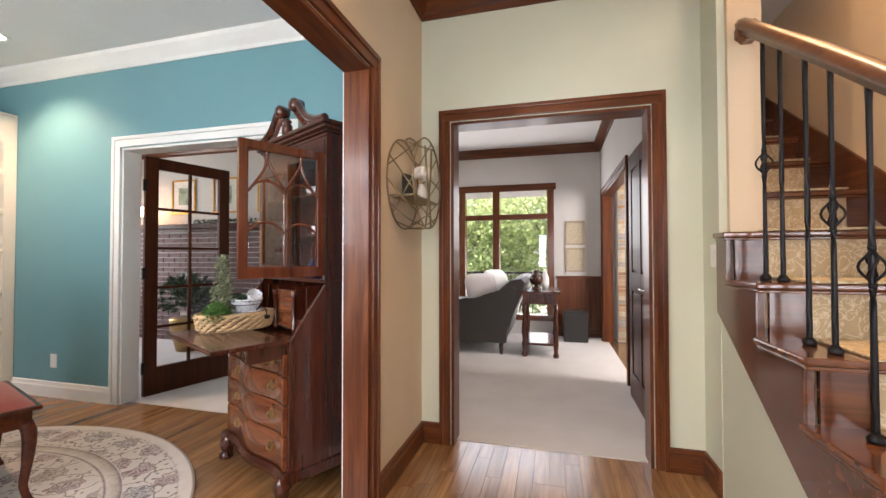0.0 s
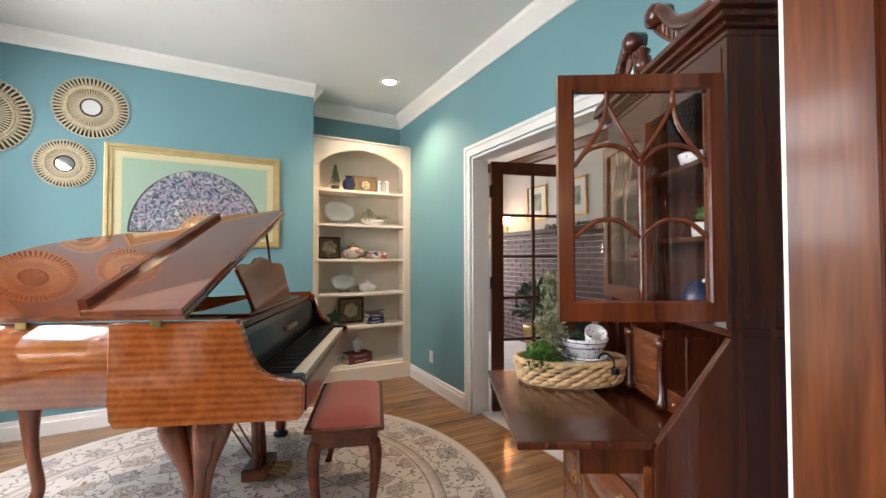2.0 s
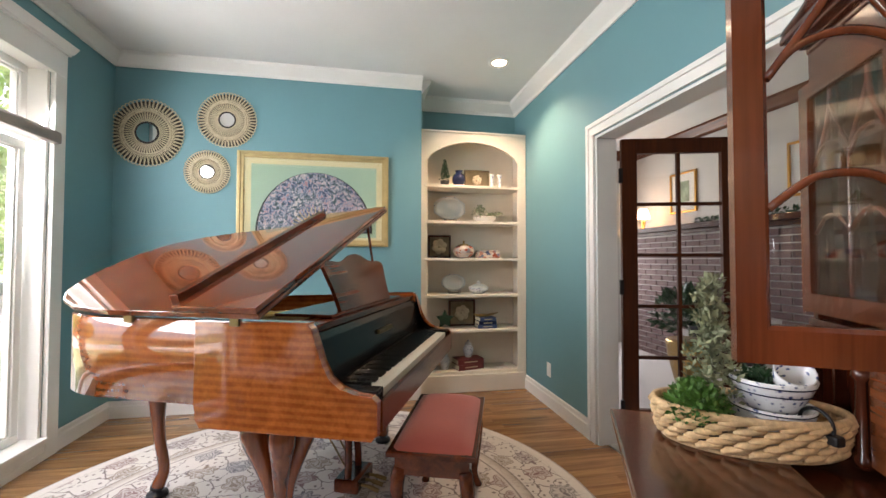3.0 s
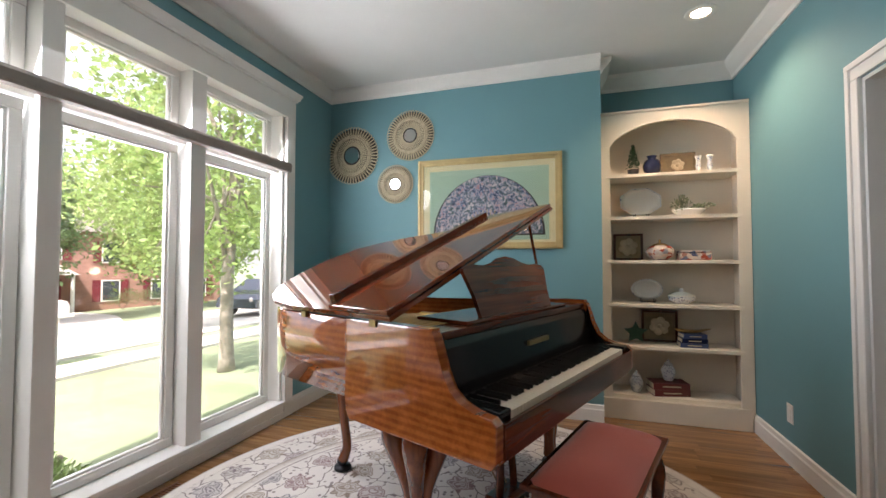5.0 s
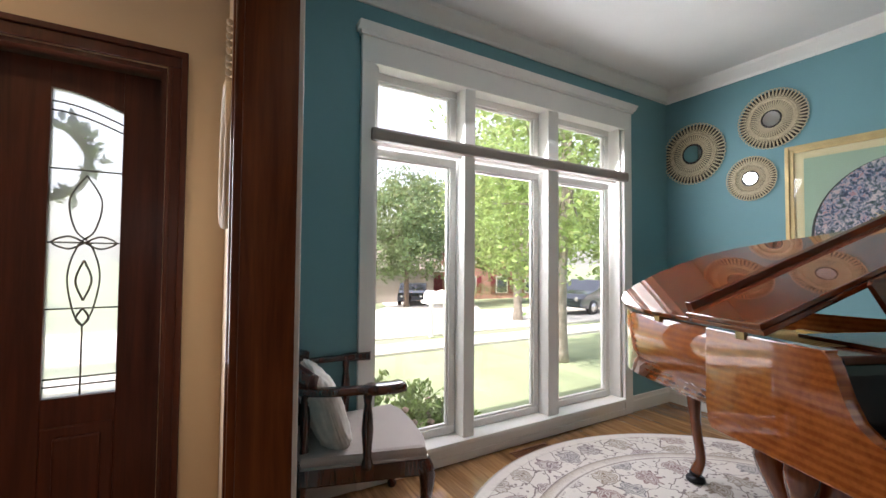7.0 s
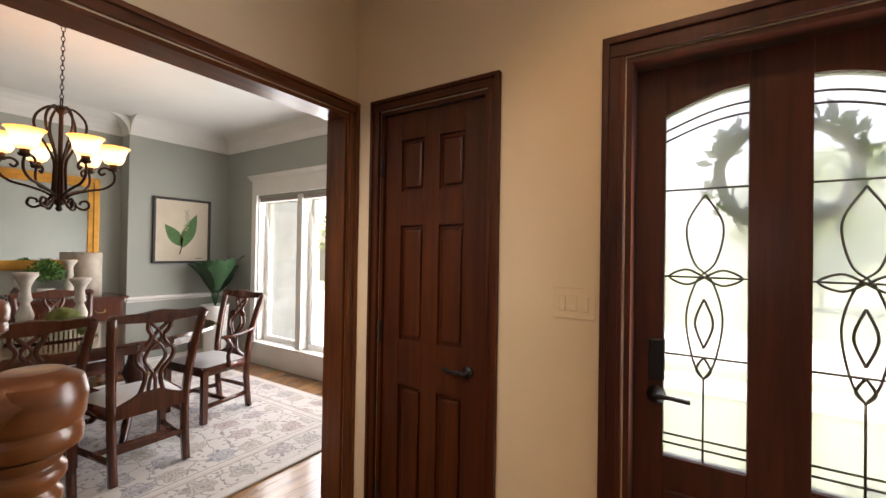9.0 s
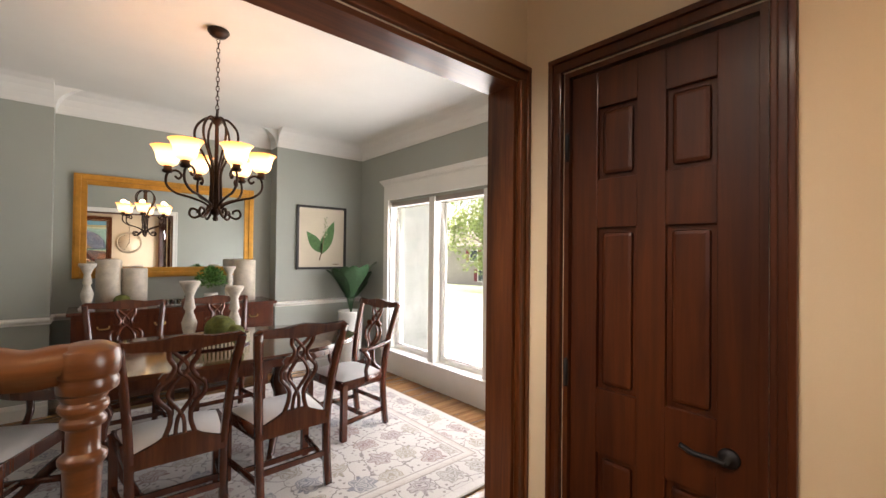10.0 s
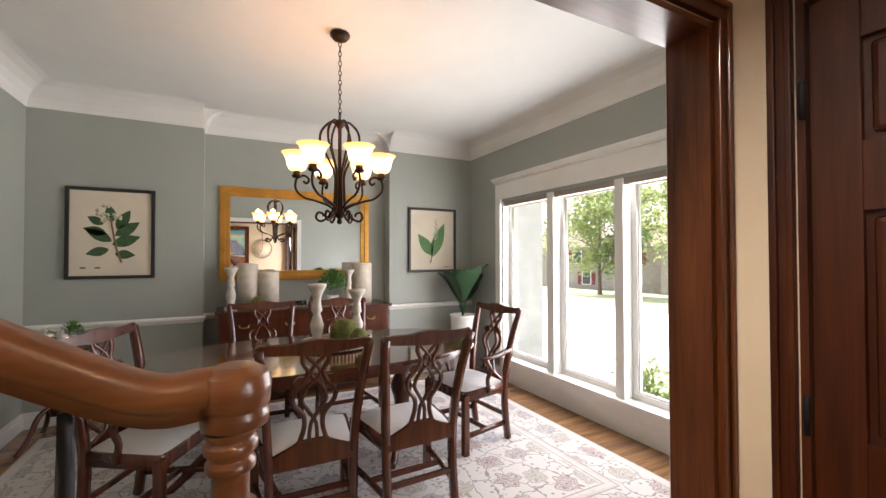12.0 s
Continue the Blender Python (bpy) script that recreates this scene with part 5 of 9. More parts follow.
for v in bm.verts:
    x, y, z = v.co
    k = 1 + 0.07 * noise.noise(v.co * 9) + 0.07 * noise.noise(v.co * 21)
    v.co = Vector((math.copysign(abs(x) ** 0.55, x) * 0.2, math.copysign(abs(y) ** 0.55, y) * 0.2, z * 0.075 * (1 - 0.55 * max(abs(x), abs(y)) ** 3))) * k
for f in bm.faces:
    f.smooth = True
part("cover", bm, FLEECE, pil)
pil.matrix_basis = Matrix.Translation((-0.41, 0.12, 0.60)) @ Matrix.Rotation(radians(-70), 4, "Y") @ Matrix.Rotation(radians(8), 4, "Z")

# ---------------------------------------------------------------- secretary desk standing across the corner
SECWOOD = wood("red_mahogany_veneer", (0.058, 0.013, 0.005), (0.15, 0.037, 0.013), 0.2, "z", 20, 0.6)
SECDARK = wood("dark_mahogany_case", (0.035, 0.008, 0.004), (0.09, 0.021, 0.009), 0.25, "z", 22, 0.5)
SECFRONT = wood("figured_drawer_veneer", (0.10, 0.025, 0.009), (0.235, 0.074, 0.026), 0.2, "x", 12, 0.7)
sec = thing("secretary_desk", "mahogany secretary desk, drop front down and one glazed door open", "secretary desk")
# local: x from the case's right front corner to its left, y outwards to the front
W, D = 0.76, 0.46
ZD, ZU, ZT = 0.77, 1.05, 1.80
SIDEP = [(0.0, 0.13), (0.0, ZD), (-0.20, ZU), (-D, ZU), (-D, 0.13)]
for x in (0.0, W - 0.022):
    part("side_panel", prism(SIDEP, 0.022, yz(x), bevel=0.003), SECDARK, sec)
part("case_back", bx(0.022, W - 0.022, -D, -D + 0.015, 0.13, ZU), SECDARK, sec)
part("case_bottom", bx(0.022, W - 0.022, -D + 0.015, -0.01, 0.13, 0.15), SECDARK, sec)
part("writing_bed", bx(0.022, W - 0.022, -D + 0.015, -0.002, ZD - 0.035, ZD - 0.012), SECDARK, sec)


def serp(x, amp=0.03):
    t = (x / W) * 2 - 1
    return 0.012 + amp * (math.cos(t * math.pi * 1.5) * 0.5 + 0.3)


z = 0.155
for h in (0.165, 0.15, 0.135, 0.115):
    bm = bmesh.new()
    n = 18
    lo = []
    for i in range(n + 1):
        x = 0.026 + (W - 0.052) * i / n
        y = serp(x)
        lo.append([bm.verts.new((x, -0.03, z)), bm.verts.new((x, y - 0.004, z + 0.001)), bm.verts.new((x, y, z + 0.006)), bm.verts.new((x, y, z + h - 0.012)), bm.verts.new((x, y - 0.004, z + h - 0.006)), bm.verts.new((x, -0.03, z + h - 0.005))])
    for a, b in zip(lo, lo[1:]):
        for k in range(5):
            bm.faces.new((a[k], b[k], b[k + 1], a[k + 1])).smooth = k == 2
    bm.faces.new(lo[0])
    bm.faces.new(lo[-1][::-1])
    dr = part("drawer", bm, SECFRONT, sec, "serpentine figured drawer front")
    for x in (0.17, W - 0.17):
        y = serp(x)
        p = prism([(x + 0.035 * math.cos(a) * (1 + 0.25 * math.cos(3 * a)), z + h * 0.5 + 0.022 * math.sin(a) * (1 + 0.3 * math.cos(4 * a))) for a in [i * math.pi / 10 for i in range(20)]], 0.003, xz(y))
        tube(spline([(x - 0.024, y + 0.006, z + h * 0.5 + 0.004), (x - 0.02, y + 0.013, z + h * 0.5 - 0.014), (x + 0.02, y + 0.013, z + h * 0.5 - 0.014), (x + 0.024, y + 0.006, z + h * 0.5 + 0.004)]), 0.003, 6, p)
        part("drawer_pull", p, BRASS, dr, "ornate brass pull")
    z += h
bs = bmesh.new()
n = 18
lo = []
for i in range(n + 1):
    x = -0.012 + (W + 0.024) * i / n
    y = serp(min(max(x, 0), W)) + 0.016
    lo.append([bm2 for bm2 in (bs.verts.new((x, -D, 0.10)), bs.verts.new((x, y, 0.10)), bs.verts.new((x, y + 0.004, 0.125)), bs.verts.new((x, y - 0.008, 0.15)), bs.verts.new((x, -D, 0.15)))])
for a, b in zip(lo, lo[1:]):
    for k in range(5):
        bs.faces.new((a[k], b[k], b[(k + 1) % 5], a[(k + 1) % 5]))
bs.faces.new(lo[0])
bs.faces.new(lo[-1][::-1])
part("base_moulding", bs, SECDARK, sec)
for x in (0.03, W - 0.03):
    for y in (0.0, -D + 0.04):
        part("foot", tube(spline([(x, y, 0.115), (x, y + 0.018, 0.08), (x, y + 0.012, 0.04), (x, y + 0.022, 0.02), (x, y + 0.022, 0.0)], 3), [0.04, 0.043, 0.044, 0.042, 0.038, 0.034, 0.03, 0.03, 0.034, 0.038, 0.04, 0.04, 0.036], 10), SECDARK, sec, "carved claw foot")
part("drop_front", bx(0.004, 0.675, 0.002, 0.345, ZD - 0.004, ZD + 0.018, bevel=0.006), SECDARK, sec, "polished drop front lying open")
for x in (0.03, W - 0.055):
    part("slide", bx(x, x + 0.022, -0.3, 0.18, ZD - 0.075, ZD - 0.006), SECDARK, sec)
# pigeon holes behind the drop front
for i, x in enumerate((0.15, 0.27, 0.49, 0.61)):
    part("divider", bx(x - 0.005, x + 0.005, -0.32, -0.17, ZD, ZU - 0.03), SECDARK, sec)
part("prospect_door", bx(0.285, 0.475, -0.185, -0.165, ZD + 0.01, ZU - 0.05, bevel=0.004), SECFRONT, sec, "small figured centre door")
for x in (0.27, 0.49):
    part("column", lathe([(0.016, 0), (0.018, 0.02), (0.011, 0.03), (0.012, 0.1), (0.011, 0.19), (0.018, 0.2), (0.016, 0.22)], (x, -0.16, ZD + 0.002), 12), SECDARK, sec)
for x0, x1 in ((0.024, 0.145), (0.155, 0.265), (0.495, 0.605), (0.615, W - 0.024)):
    d = part("small_drawer", bx(x0 + 0.003, x1 - 0.003, -0.3, -0.172, ZD + 0.002, ZD + 0.07, bevel=0.004), SECWOOD, sec)
    part("knob", ball(((x0 + x1) / 2, -0.166, ZD + 0.036), 0.007, sub=1), BRASS, d)
part("top_board", bx(-0.004, W + 0.004, -D, -0.19, ZU, ZU + 0.02, bevel=0.004), SECDARK, sec)
# glazed upper case
UF = -0.20
for x in (0.004, W - 0.024):
    part("upper_side", bx(x, x + 0.02, -D, UF, ZU + 0.02, ZT), SECDARK, sec)
part("upper_back", bx(0.024, W - 0.024, -D, -D + 0.012, ZU + 0.02, ZT), SECDARK, sec)
part("frieze", bx(0.024, W - 0.024, UF - 0.02, UF + 0.002, 1.725, ZT), SECDARK, sec)
for zz in (1.30, 1.53):
    part("shelf", bx(0.024, W - 0.024, -D + 0.013, UF - 0.03, zz, zz + 0.014), SECDARK, sec)
part("upper_top", bx(0.004, W - 0.004, -D, UF, ZT, ZT + 0.02), SECDARK, sec)
co = bmesh.new()
for i, (o, zz) in enumerate(((0.0, 0.02), (0.012, 0.04), (0.03, 0.055), (0.045, 0.075))):
    box(co, -o, W + o, -D, UF + o + 0.004, ZT + zz - 0.0, ZT + zz + 0.0195, 0.004)
part("cornice", co, SECDARK, sec, "stepped cornice")


def scroll(sgn):
    """One half of a swan-neck pediment, with a rosette at its end."""
    cx = W / 2
    e = cx + sgn * (W / 2 + 0.03)
    up = spline([(e, 0, ZT + 0.10), (cx + sgn * 0.30, 0, ZT + 0.115), (cx + sgn * 0.20, 0, ZT + 0.16), (cx + sgn * 0.13, 0, ZT + 0.235), (cx + sgn * 0.09, 0, ZT + 0.255)], 5)
    lo_ = spline([(e, 0, ZT + 0.094), (cx + sgn * 0.28, 0, ZT + 0.094), (cx + sgn * 0.19, 0, ZT + 0.105), (cx + sgn * 0.12, 0, ZT + 0.16), (cx + sgn * 0.07, 0, ZT + 0.21)], 5)
    bm = tube([(p.x, UF + 0.03, p.z) for p in up], 0.022, 8)
    part("pediment_scroll", bm, SECDARK, sec)
    part("rosette", lathe([(0.0, 0.03), (0.02, 0.028), (0.036, 0.018), (0.04, 0.0), (0.036, -0.045), (0, -0.05)], (cx + sgn * 0.085, UF + 0.03, ZT + 0.245), 14, rot=Matrix.Rotation(-math.pi / 2, 4, "X")), SECDARK, sec)
    fr_ = bmesh.new()
    for k in range(3, len(up) - 2, 2):
        a, b = up[k], lo_[min(k + 1, len(lo_) - 1)]
        tube([(a.x, UF + 0.02, a.z), (b.x, UF + 0.02, b.z)], 0.006, 5, fr_)
        c = lo_[max(k - 2, 0)]
        tube([(a.x, UF + 0.02, a.z), (c.x, UF + 0.02, c.z)], 0.006, 5, fr_)
    tube([(p.x, UF + 0.02, p.z) for p in lo_], 0.008, 6, fr_)
    part("fretwork", fr_, SECWOOD, sec)


scroll(-1)
scroll(1)
part("plinth", lathe([(0.03, 0.0), (0.03, 0.05), (0.02, 0.06), (0.028, 0.075), (0.012, 0.09), (0, 0.1)], (W / 2, UF + 0.03, ZT + 0.095), 10), SECDARK, sec)


def glazed_door(parent, w, h, name, turn_m):
    """A door with curved tracery; local x across from the hinge, z up."""
    bm = bmesh.new()
    f = 0.042
    ring = [[(x, y, z) for x, z in q] for y, q in (
        (-0.012, ((0, 0), (w, 0), (w, h), (0, h))), (0.012, ((0, 0), (w, 0), (w, h), (0, h))),
        (0.012, ((f - 0.006, f * 1.25 - 0.006), (w - f + 0.006, f * 1.25 - 0.006), (w - f + 0.006, h - f + 0.006), (f - 0.006, h - f + 0.006))),
        (0.007, ((f, f * 1.25), (w - f, f * 1.25), (w - f, h - f), (f, h - f))),
        (-0.012, ((f, f * 1.25), (w - f, f * 1.25), (w - f, h - f), (f, h - f))))]
    rv = [[bm.verts.new(p) for p in q] for q in ring]
    for a, b in zip(rv, rv[1:] + rv[:1]):
        for k in range(4):
            bm.faces.new((a[k], a[(k + 1) % 4], b[(k + 1) % 4], b[k]))
    bmesh.ops.transform(bm, matrix=turn_m, verts=bm.verts[:])
    d = part(name, bm, SECWOOD, parent)
    tr_ = bmesh.new()
    x0, x1, z0, z1 = f, w - f, f * 1.25, h - f
    xm, q = (x0 + x1) / 2, (x1 - x0) / 4

    def T(pts):
        tube([turn_m @ Vector((x, 0.004, z)) for x, _, z in spline([(x, 0, z) for x, z in pts], 5)], 0.0065, 6, tr_)

    za, zb, zc = z0 + (z1 - z0) * 0.30, z0 + (z1 - z0) * 0.64, z1
    for s in (-1, 1):
        c = xm + s * q
        T([(c - q, za), (c - q * 0.5, za + 0.035), (c - q * 0.2, za + 0.045), (c + q * 0.2, za + 0.045), (c + q * 0.5, za + 0.035), (c + q, za)])
        T([(c - q, zb), (c - q * 0.6, zb + 0.04), (c, zb + 0.055), (c + q * 0.6, zb + 0.04), (c + q, zb)])
        T([(xm + s * 2 * q, zb + 0.0), (xm + s * q * 1.2, zb + 0.10), (xm + s * q, zb + 0.16), (xm + s * q, zc)])
        T([(xm, zb + 0.02), (xm + s * q * 0.55, zb + 0.09), (xm + s * q, zb + 0.16)])
    T([(xm, z0), (xm, za), (xm, zb), (xm, zb + 0.03)])
    part("tracery", tr_, SECWOOD, d, "curved glazing bars")
    g = bx(x0, x1, -0.004, -0.001, z0, z1)
    bmesh.ops.transform(g, matrix=turn_m, verts=g.verts[:])
    pn = part("pane", g, PANEGLASS, d)
    pn.visible_shadow = False
    return d


dw, dh = (W - 0.01) / 2, 0.632
glazed_door(sec, dw, dh, "glazed_door", Matrix.Translation((W - 0.005, UF + 0.014, 1.088)) @ Matrix.Rotation(math.pi, 4, "Z"))
od = glazed_door(sec, 0.42, dh, "glazed_door", Matrix.Translation((0.006, UF + 0.014, 1.088)) @ Matrix.Rotation(radians(88), 4, "Z"))
# front faces south-south-west; x runs to the left along the front
SEC_M = Matrix.Translation((-0.40, 2.455, 0)) @ Matrix(((-0.883, -0.469, 0, 0), (0.469, -0.883, 0, 0), (0, 0, 1, 0), (0, 0, 0, 1)))
sec.matrix_basis = SEC_M


def on_sec(x, y, z):
    return tuple(SEC_M @ Vector((x, y, z)))


# ---------------------------------------------------------------- pots, bowls, plants: shared makers
DELFT, nt, sh = nodes_of("blue_and_white_porcelain")
v = coords(nt)
vo = nt.nodes.new("ShaderNodeTexVoronoi")
vo.inputs["Scale"].default_value = 62
nt.links.new(v, vo.inputs["Vector"])
pt = ramp(nt, mix(nt, vo.outputs["Distance"], noise_tex(nt, v, 40, 3), 0.4), [(0.30, (0.06, 0.09, 0.22)), (0.40, (0.66, 0.68, 0.70))])
nt.links.new(pt, sh.inputs["Base Color"])
sh.inputs["Roughness"].default_value = 0.15
CHINA = plain("white_glazed_china", (0.74, 0.73, 0.69), 0.15, var=0.05, relief=0)
NAVY = plain("navy_glaze", (0.015, 0.02, 0.06), 0.15, var=0.2, relief=0)
LEAFG = plain("green_leaves", (0.075, 0.20, 0.03), 0.55, var=0.35, scale=30)
LEAFD = plain("grey_green_leaves", (0.26, 0.29, 0.17), 0.6, var=0.3, scale=40)
LEAFDARK = plain("dark_green_leaves", (0.02, 0.07, 0.025), 0.4, var=0.3, scale=30)
SOILPOT = plain("dark_pot", (0.03, 0.03, 0.03), 0.6)


def leaves(bm, at, n, spread, size, rnd, shape=1.0, up=0.5, dome=False):
    """Many small folded leaves round a point."""
    for _ in range(n):
        a, b = rnd.uniform(0, 2 * math.pi), rnd.random()
        r = spread * (b ** 0.4)
        el_ = rnd.uniform(0.0, math.pi / 2) if dome else rnd.uniform(-0.4, math.pi / 2)
        d = Vector((math.cos(a) * math.cos(el_), math.sin(a) * math.cos(el_), math.sin(el_) * shape))
        c = Vector(at) + d * r
        s = size * rnd.uniform(0.6, 1.3)
        t = (d + Vector((rnd.uniform(-1, 1), rnd.uniform(-1, 1), rnd.uniform(-0.3, up + 0.4)))).normalized()
        side = t.cross(Vector((rnd.uniform(-1, 1), rnd.uniform(-1, 1), rnd.uniform(-1, 1))))
        if side.length < 1e-3:
            continue
        side.normalize()
        nrm = t.cross(side)
        p = [c - t * s, c - side * s * 0.45 + nrm * s * 0.12, c + t * s, c + side * s * 0.45 + nrm * s * 0.12]
        vs = [bm.verts.new(q) for q in p]
        bm.faces.new((vs[0], vs[1], vs[2]))
        bm.faces.new((vs[0], vs[2], vs[3]))


def vessel(name, label, cat, prof, mat, at, sx=1, sy=1, lid=None, seg=24, turn=0, knob_mat=None):
    t = thing(name, label, cat, at=at, turn=turn)
    part("body", lathe(prof, (0, 0, 0), seg, sx=sx, sy=sy), mat, t)
    if lid:
        part("lid", lathe(lid, (0, 0, 0), seg, sx=sx, sy=sy), knob_mat or mat, t)
    return t


rnd = random.Random(4)
# woven basket with its plants and bowls on the drop front
WICKER = plain("woven_straw", (0.62, 0.43, 0.23), 0.8, var=0.3, scale=60, fine=150, relief=0.5)
bc = on_sec(W * 0.49, 0.18, ZD + 0.019)
bc = (-0.885, 2.655, bc[2])
bk_ = thing("woven_basket", "low oval woven straw basket on the desk", "basket", at=bc, turn=62)
part("basket_floor", lathe([(0.0, 0.0), (0.19, 0.0), (0.19, 0.008), (0, 0.008)], (0, 0, 0), 32, sx=1.02, sy=0.6), WICKER, bk_)
for r_ in range(5):
    bm = bmesh.new()
    n = 44
    for i in range(n):
        if (i + r_) % 2:
            continue
        a0, a1 = 2 * math.pi * (i - 0.15) / n, 2 * math.pi * (i + 1.95) / n
        am = (a0 + a1) / 2
        zz = 0.008 + r_ * 0.0155
        rr = 0.19 + r_ * 0.0035
        tube(spline([(rr * 1.02 * math.cos(a0), rr * 0.6 * math.sin(a0), zz + 0.003), ((rr + 0.009) * 1.02 * math.cos(am), (rr + 0.009) * 0.6 * math.sin(am), zz + 0.010), (rr * 1.02 * math.cos(a1), rr * 0.6 * math.sin(a1), zz + 0.015)], 2), 0.0088, 6, bm)
    part("weave", bm, WICKER, bk_)
part("basket_rim", tube([(0.207 * 1.02 * math.cos(i * math.pi / 16), 0.207 * 0.6 * math.sin(i * math.pi / 16), 0.086) for i in range(32)], 0.010, 6, closed=True), WICKER, bk_)
bk_.scale = (0.95, 0.95, 1.0)
bc = Vector(bc)
ux = Vector((-0.469, -0.883, 0))


def in_basket(a, b, z=0.01):
    return tuple(bc + ux * a + Vector((0.883, -0.469, 0)) * b + Vector((0, 0, z)))


pt_ = thing("tall_foliage_plant", "tall grey-green sprig of foliage in the basket", "plant", at=in_basket(0.07, 0.0))
part("pot", lathe([(0.03, 0), (0.04, 0.06), (0.036, 0.06), (0, 0.055)], (0, 0, 0), 16), SOILPOT, pt_)
bm = bmesh.new()
for k in range(46):
    zz = 0.08 + k * 0.0066
    leaves(bm, (rnd.uniform(-0.02, 0.02), rnd.uniform(-0.02, 0.02), zz), 24, 0.066 * (1.1 - k / 62), 0.011, rnd)
part("foliage", bm, LEAFD, pt_)
pt_ = thing("fern_ball", "bright green curly fern in the basket", "plant", at=in_basket(0.115, 0.045))
part("pot", lathe([(0.03, 0), (0.035, 0.035), (0, 0.035)], (0, 0, 0), 14), SOILPOT, pt_)
bm = bmesh.new()
leaves(bm, (0, 0, 0.075), 1500, 0.072, 0.009, rnd, 0.95)
part("foliage", bm, LEAFG, pt_)
vessel("stacked_bowl", "blue and white porcelain bowl in the basket", "bowl", [(0.04, 0.0), (0.045, 0.008), (0.075, 0.045), (0.086, 0.09), (0.08, 0.088), (0.07, 0.05), (0, 0.015)], DELFT, in_basket(-0.055, 0.0))
vessel("stacked_bowl", "blue and white porcelain bowl stacked on another", "bowl", [(0.05, 0.0), (0.055, 0.008), (0.078, 0.05), (0.088, 0.075), (0.082, 0.074), (0.07, 0.05), (0, 0.02)], DELFT, in_basket(-0.055, 0.0, 0.088))
for z_, r_ in ((0.052, 0.0775), (0.082, 0.0845), (0.132, 0.0775), (0.152, 0.0855)):
    ring_ = tube([(r_ * math.cos(a), r_ * math.sin(a), 0.0) for a in [i * math.pi / 20 for i in range(40)]], 0.0016, 5, closed=True)
    up_bowl = bpy.data.objects["stacked_bowl" if z_ < 0.1 else "stacked_bowl.001"]
    part("painted_line", ring_, NAVY, up_bowl, "dark blue painted line").location = (0, 0, z_ - (0.0 if z_ < 0.1 else 0.088))
pt_ = thing("small_herb", "small green leafy plant in the stacked bowl", "plant", at=in_basket(-0.03, 0.0, 0.11))
bm = bmesh.new()
leaves(bm, (0, 0, 0.03), 200, 0.05, 0.013, rnd, 0.9, dome=True)
part("foliage", bm, LEAFDARK, pt_)
ob = vessel("leaning_cup", "white patterned porcelain cup leaning in the bowl", "cup", [(0.025, 0.0), (0.03, 0.004), (0.036, 0.05), (0.04, 0.085), (0.036, 0.083), (0.03, 0.01), (0, 0.008)], DELFT, in_basket(-0.075, 0.015, 0.14))
ob.matrix_basis = Matrix.Translation(in_basket(-0.085, 0.0, 0.125)) @ Matrix.Rotation(radians(35), 4, "Y") @ Matrix.Rotation(radians(20), 4, "X")
sg = thing("iron_frog", "small black iron garden ornament in the basket", "ornament", at=in_basket(-0.11, 0.07, 0.05))
part("bar", bx(-0.05, 0.05, -0.012, 0.012, 0.0, 0.022, bevel=0.005), BLACKMETAL, sg)
part("loop", tube(spline([(-0.035, 0, 0.02), (-0.03, 0, 0.05), (0.0, 0, 0.065), (0.03, 0, 0.05), (0.035, 0, 0.02)]), 0.004, 6), BLACKMETAL, sg)
# things on the shelves of the upper case
vessel("lidded_tureen", "white lidded tureen with a blue band in the secretary", "tureen", [(0.06, 0), (0.066, 0.005), (0.092, 0.05), (0.096, 0.105), (0.0, 0.105)], DELFT, on_sec(0.14, -0.335, ZU + 0.021), lid=[(0.104, 0.106), (0.102, 0.115), (0.06, 0.145), (0.018, 0.15), (0.018, 0.165), (0.01, 0.178), (0, 0.18)], knob_mat=CHINA)
vessel("ginger_jar", "dark blue porcelain jar in the secretary", "jar", [(0.04, 0), (0.06, 0.02), (0.065, 0.05), (0.05, 0.085), (0.03, 0.095), (0.03, 0.105), (0, 0.106)], NAVY, on_sec(0.33, -0.33, ZU + 0.021))
vessel("small_pot", "small white pot in the secretary", "pot", [(0.03, 0), (0.035, 0.05), (0.03, 0.05), (0, 0.04)], CHINA, on_sec(0.30, -0.32, 1.315))
vessel("terracotta_pot", "terracotta footed pot in the secretary", "pot", [(0.025, 0), (0.03, 0.01), (0.018, 0.025), (0.04, 0.06), (0.042, 0.075), (0.0, 0.07)], plain("terracotta", (0.42, 0.17, 0.10), 0.7), on_sec(0.10, -0.32, 1.315))
for x, zz in ((0.28, 1.36), (0.15, 1.585)):
    q = thing("small_succulent", "small green succulent in a white pot", "plant", at=on_sec(x, -0.32, zz))
    bm = bmesh.new()
    leaves(bm, (0, 0, 0.015), 60, 0.04, 0.014, rnd, 1.0, dome=True)
    part("foliage", bm, LEAFG, q)
vessel("small_pot", "small white pot in the secretary", "pot", [(0.03, 0), (0.035, 0.04), (0.03, 0.04), (0, 0.035)], CHINA, on_sec(0.15, -0.32, 1.545))
vessel("patterned_bowl", "dark patterned bowl in the secretary", "bowl", [(0.03, 0), (0.05, 0.02), (0.06, 0.05), (0.055, 0.05), (0, 0.015)], DELFT, on_sec(0.32, -0.32, 1.545))

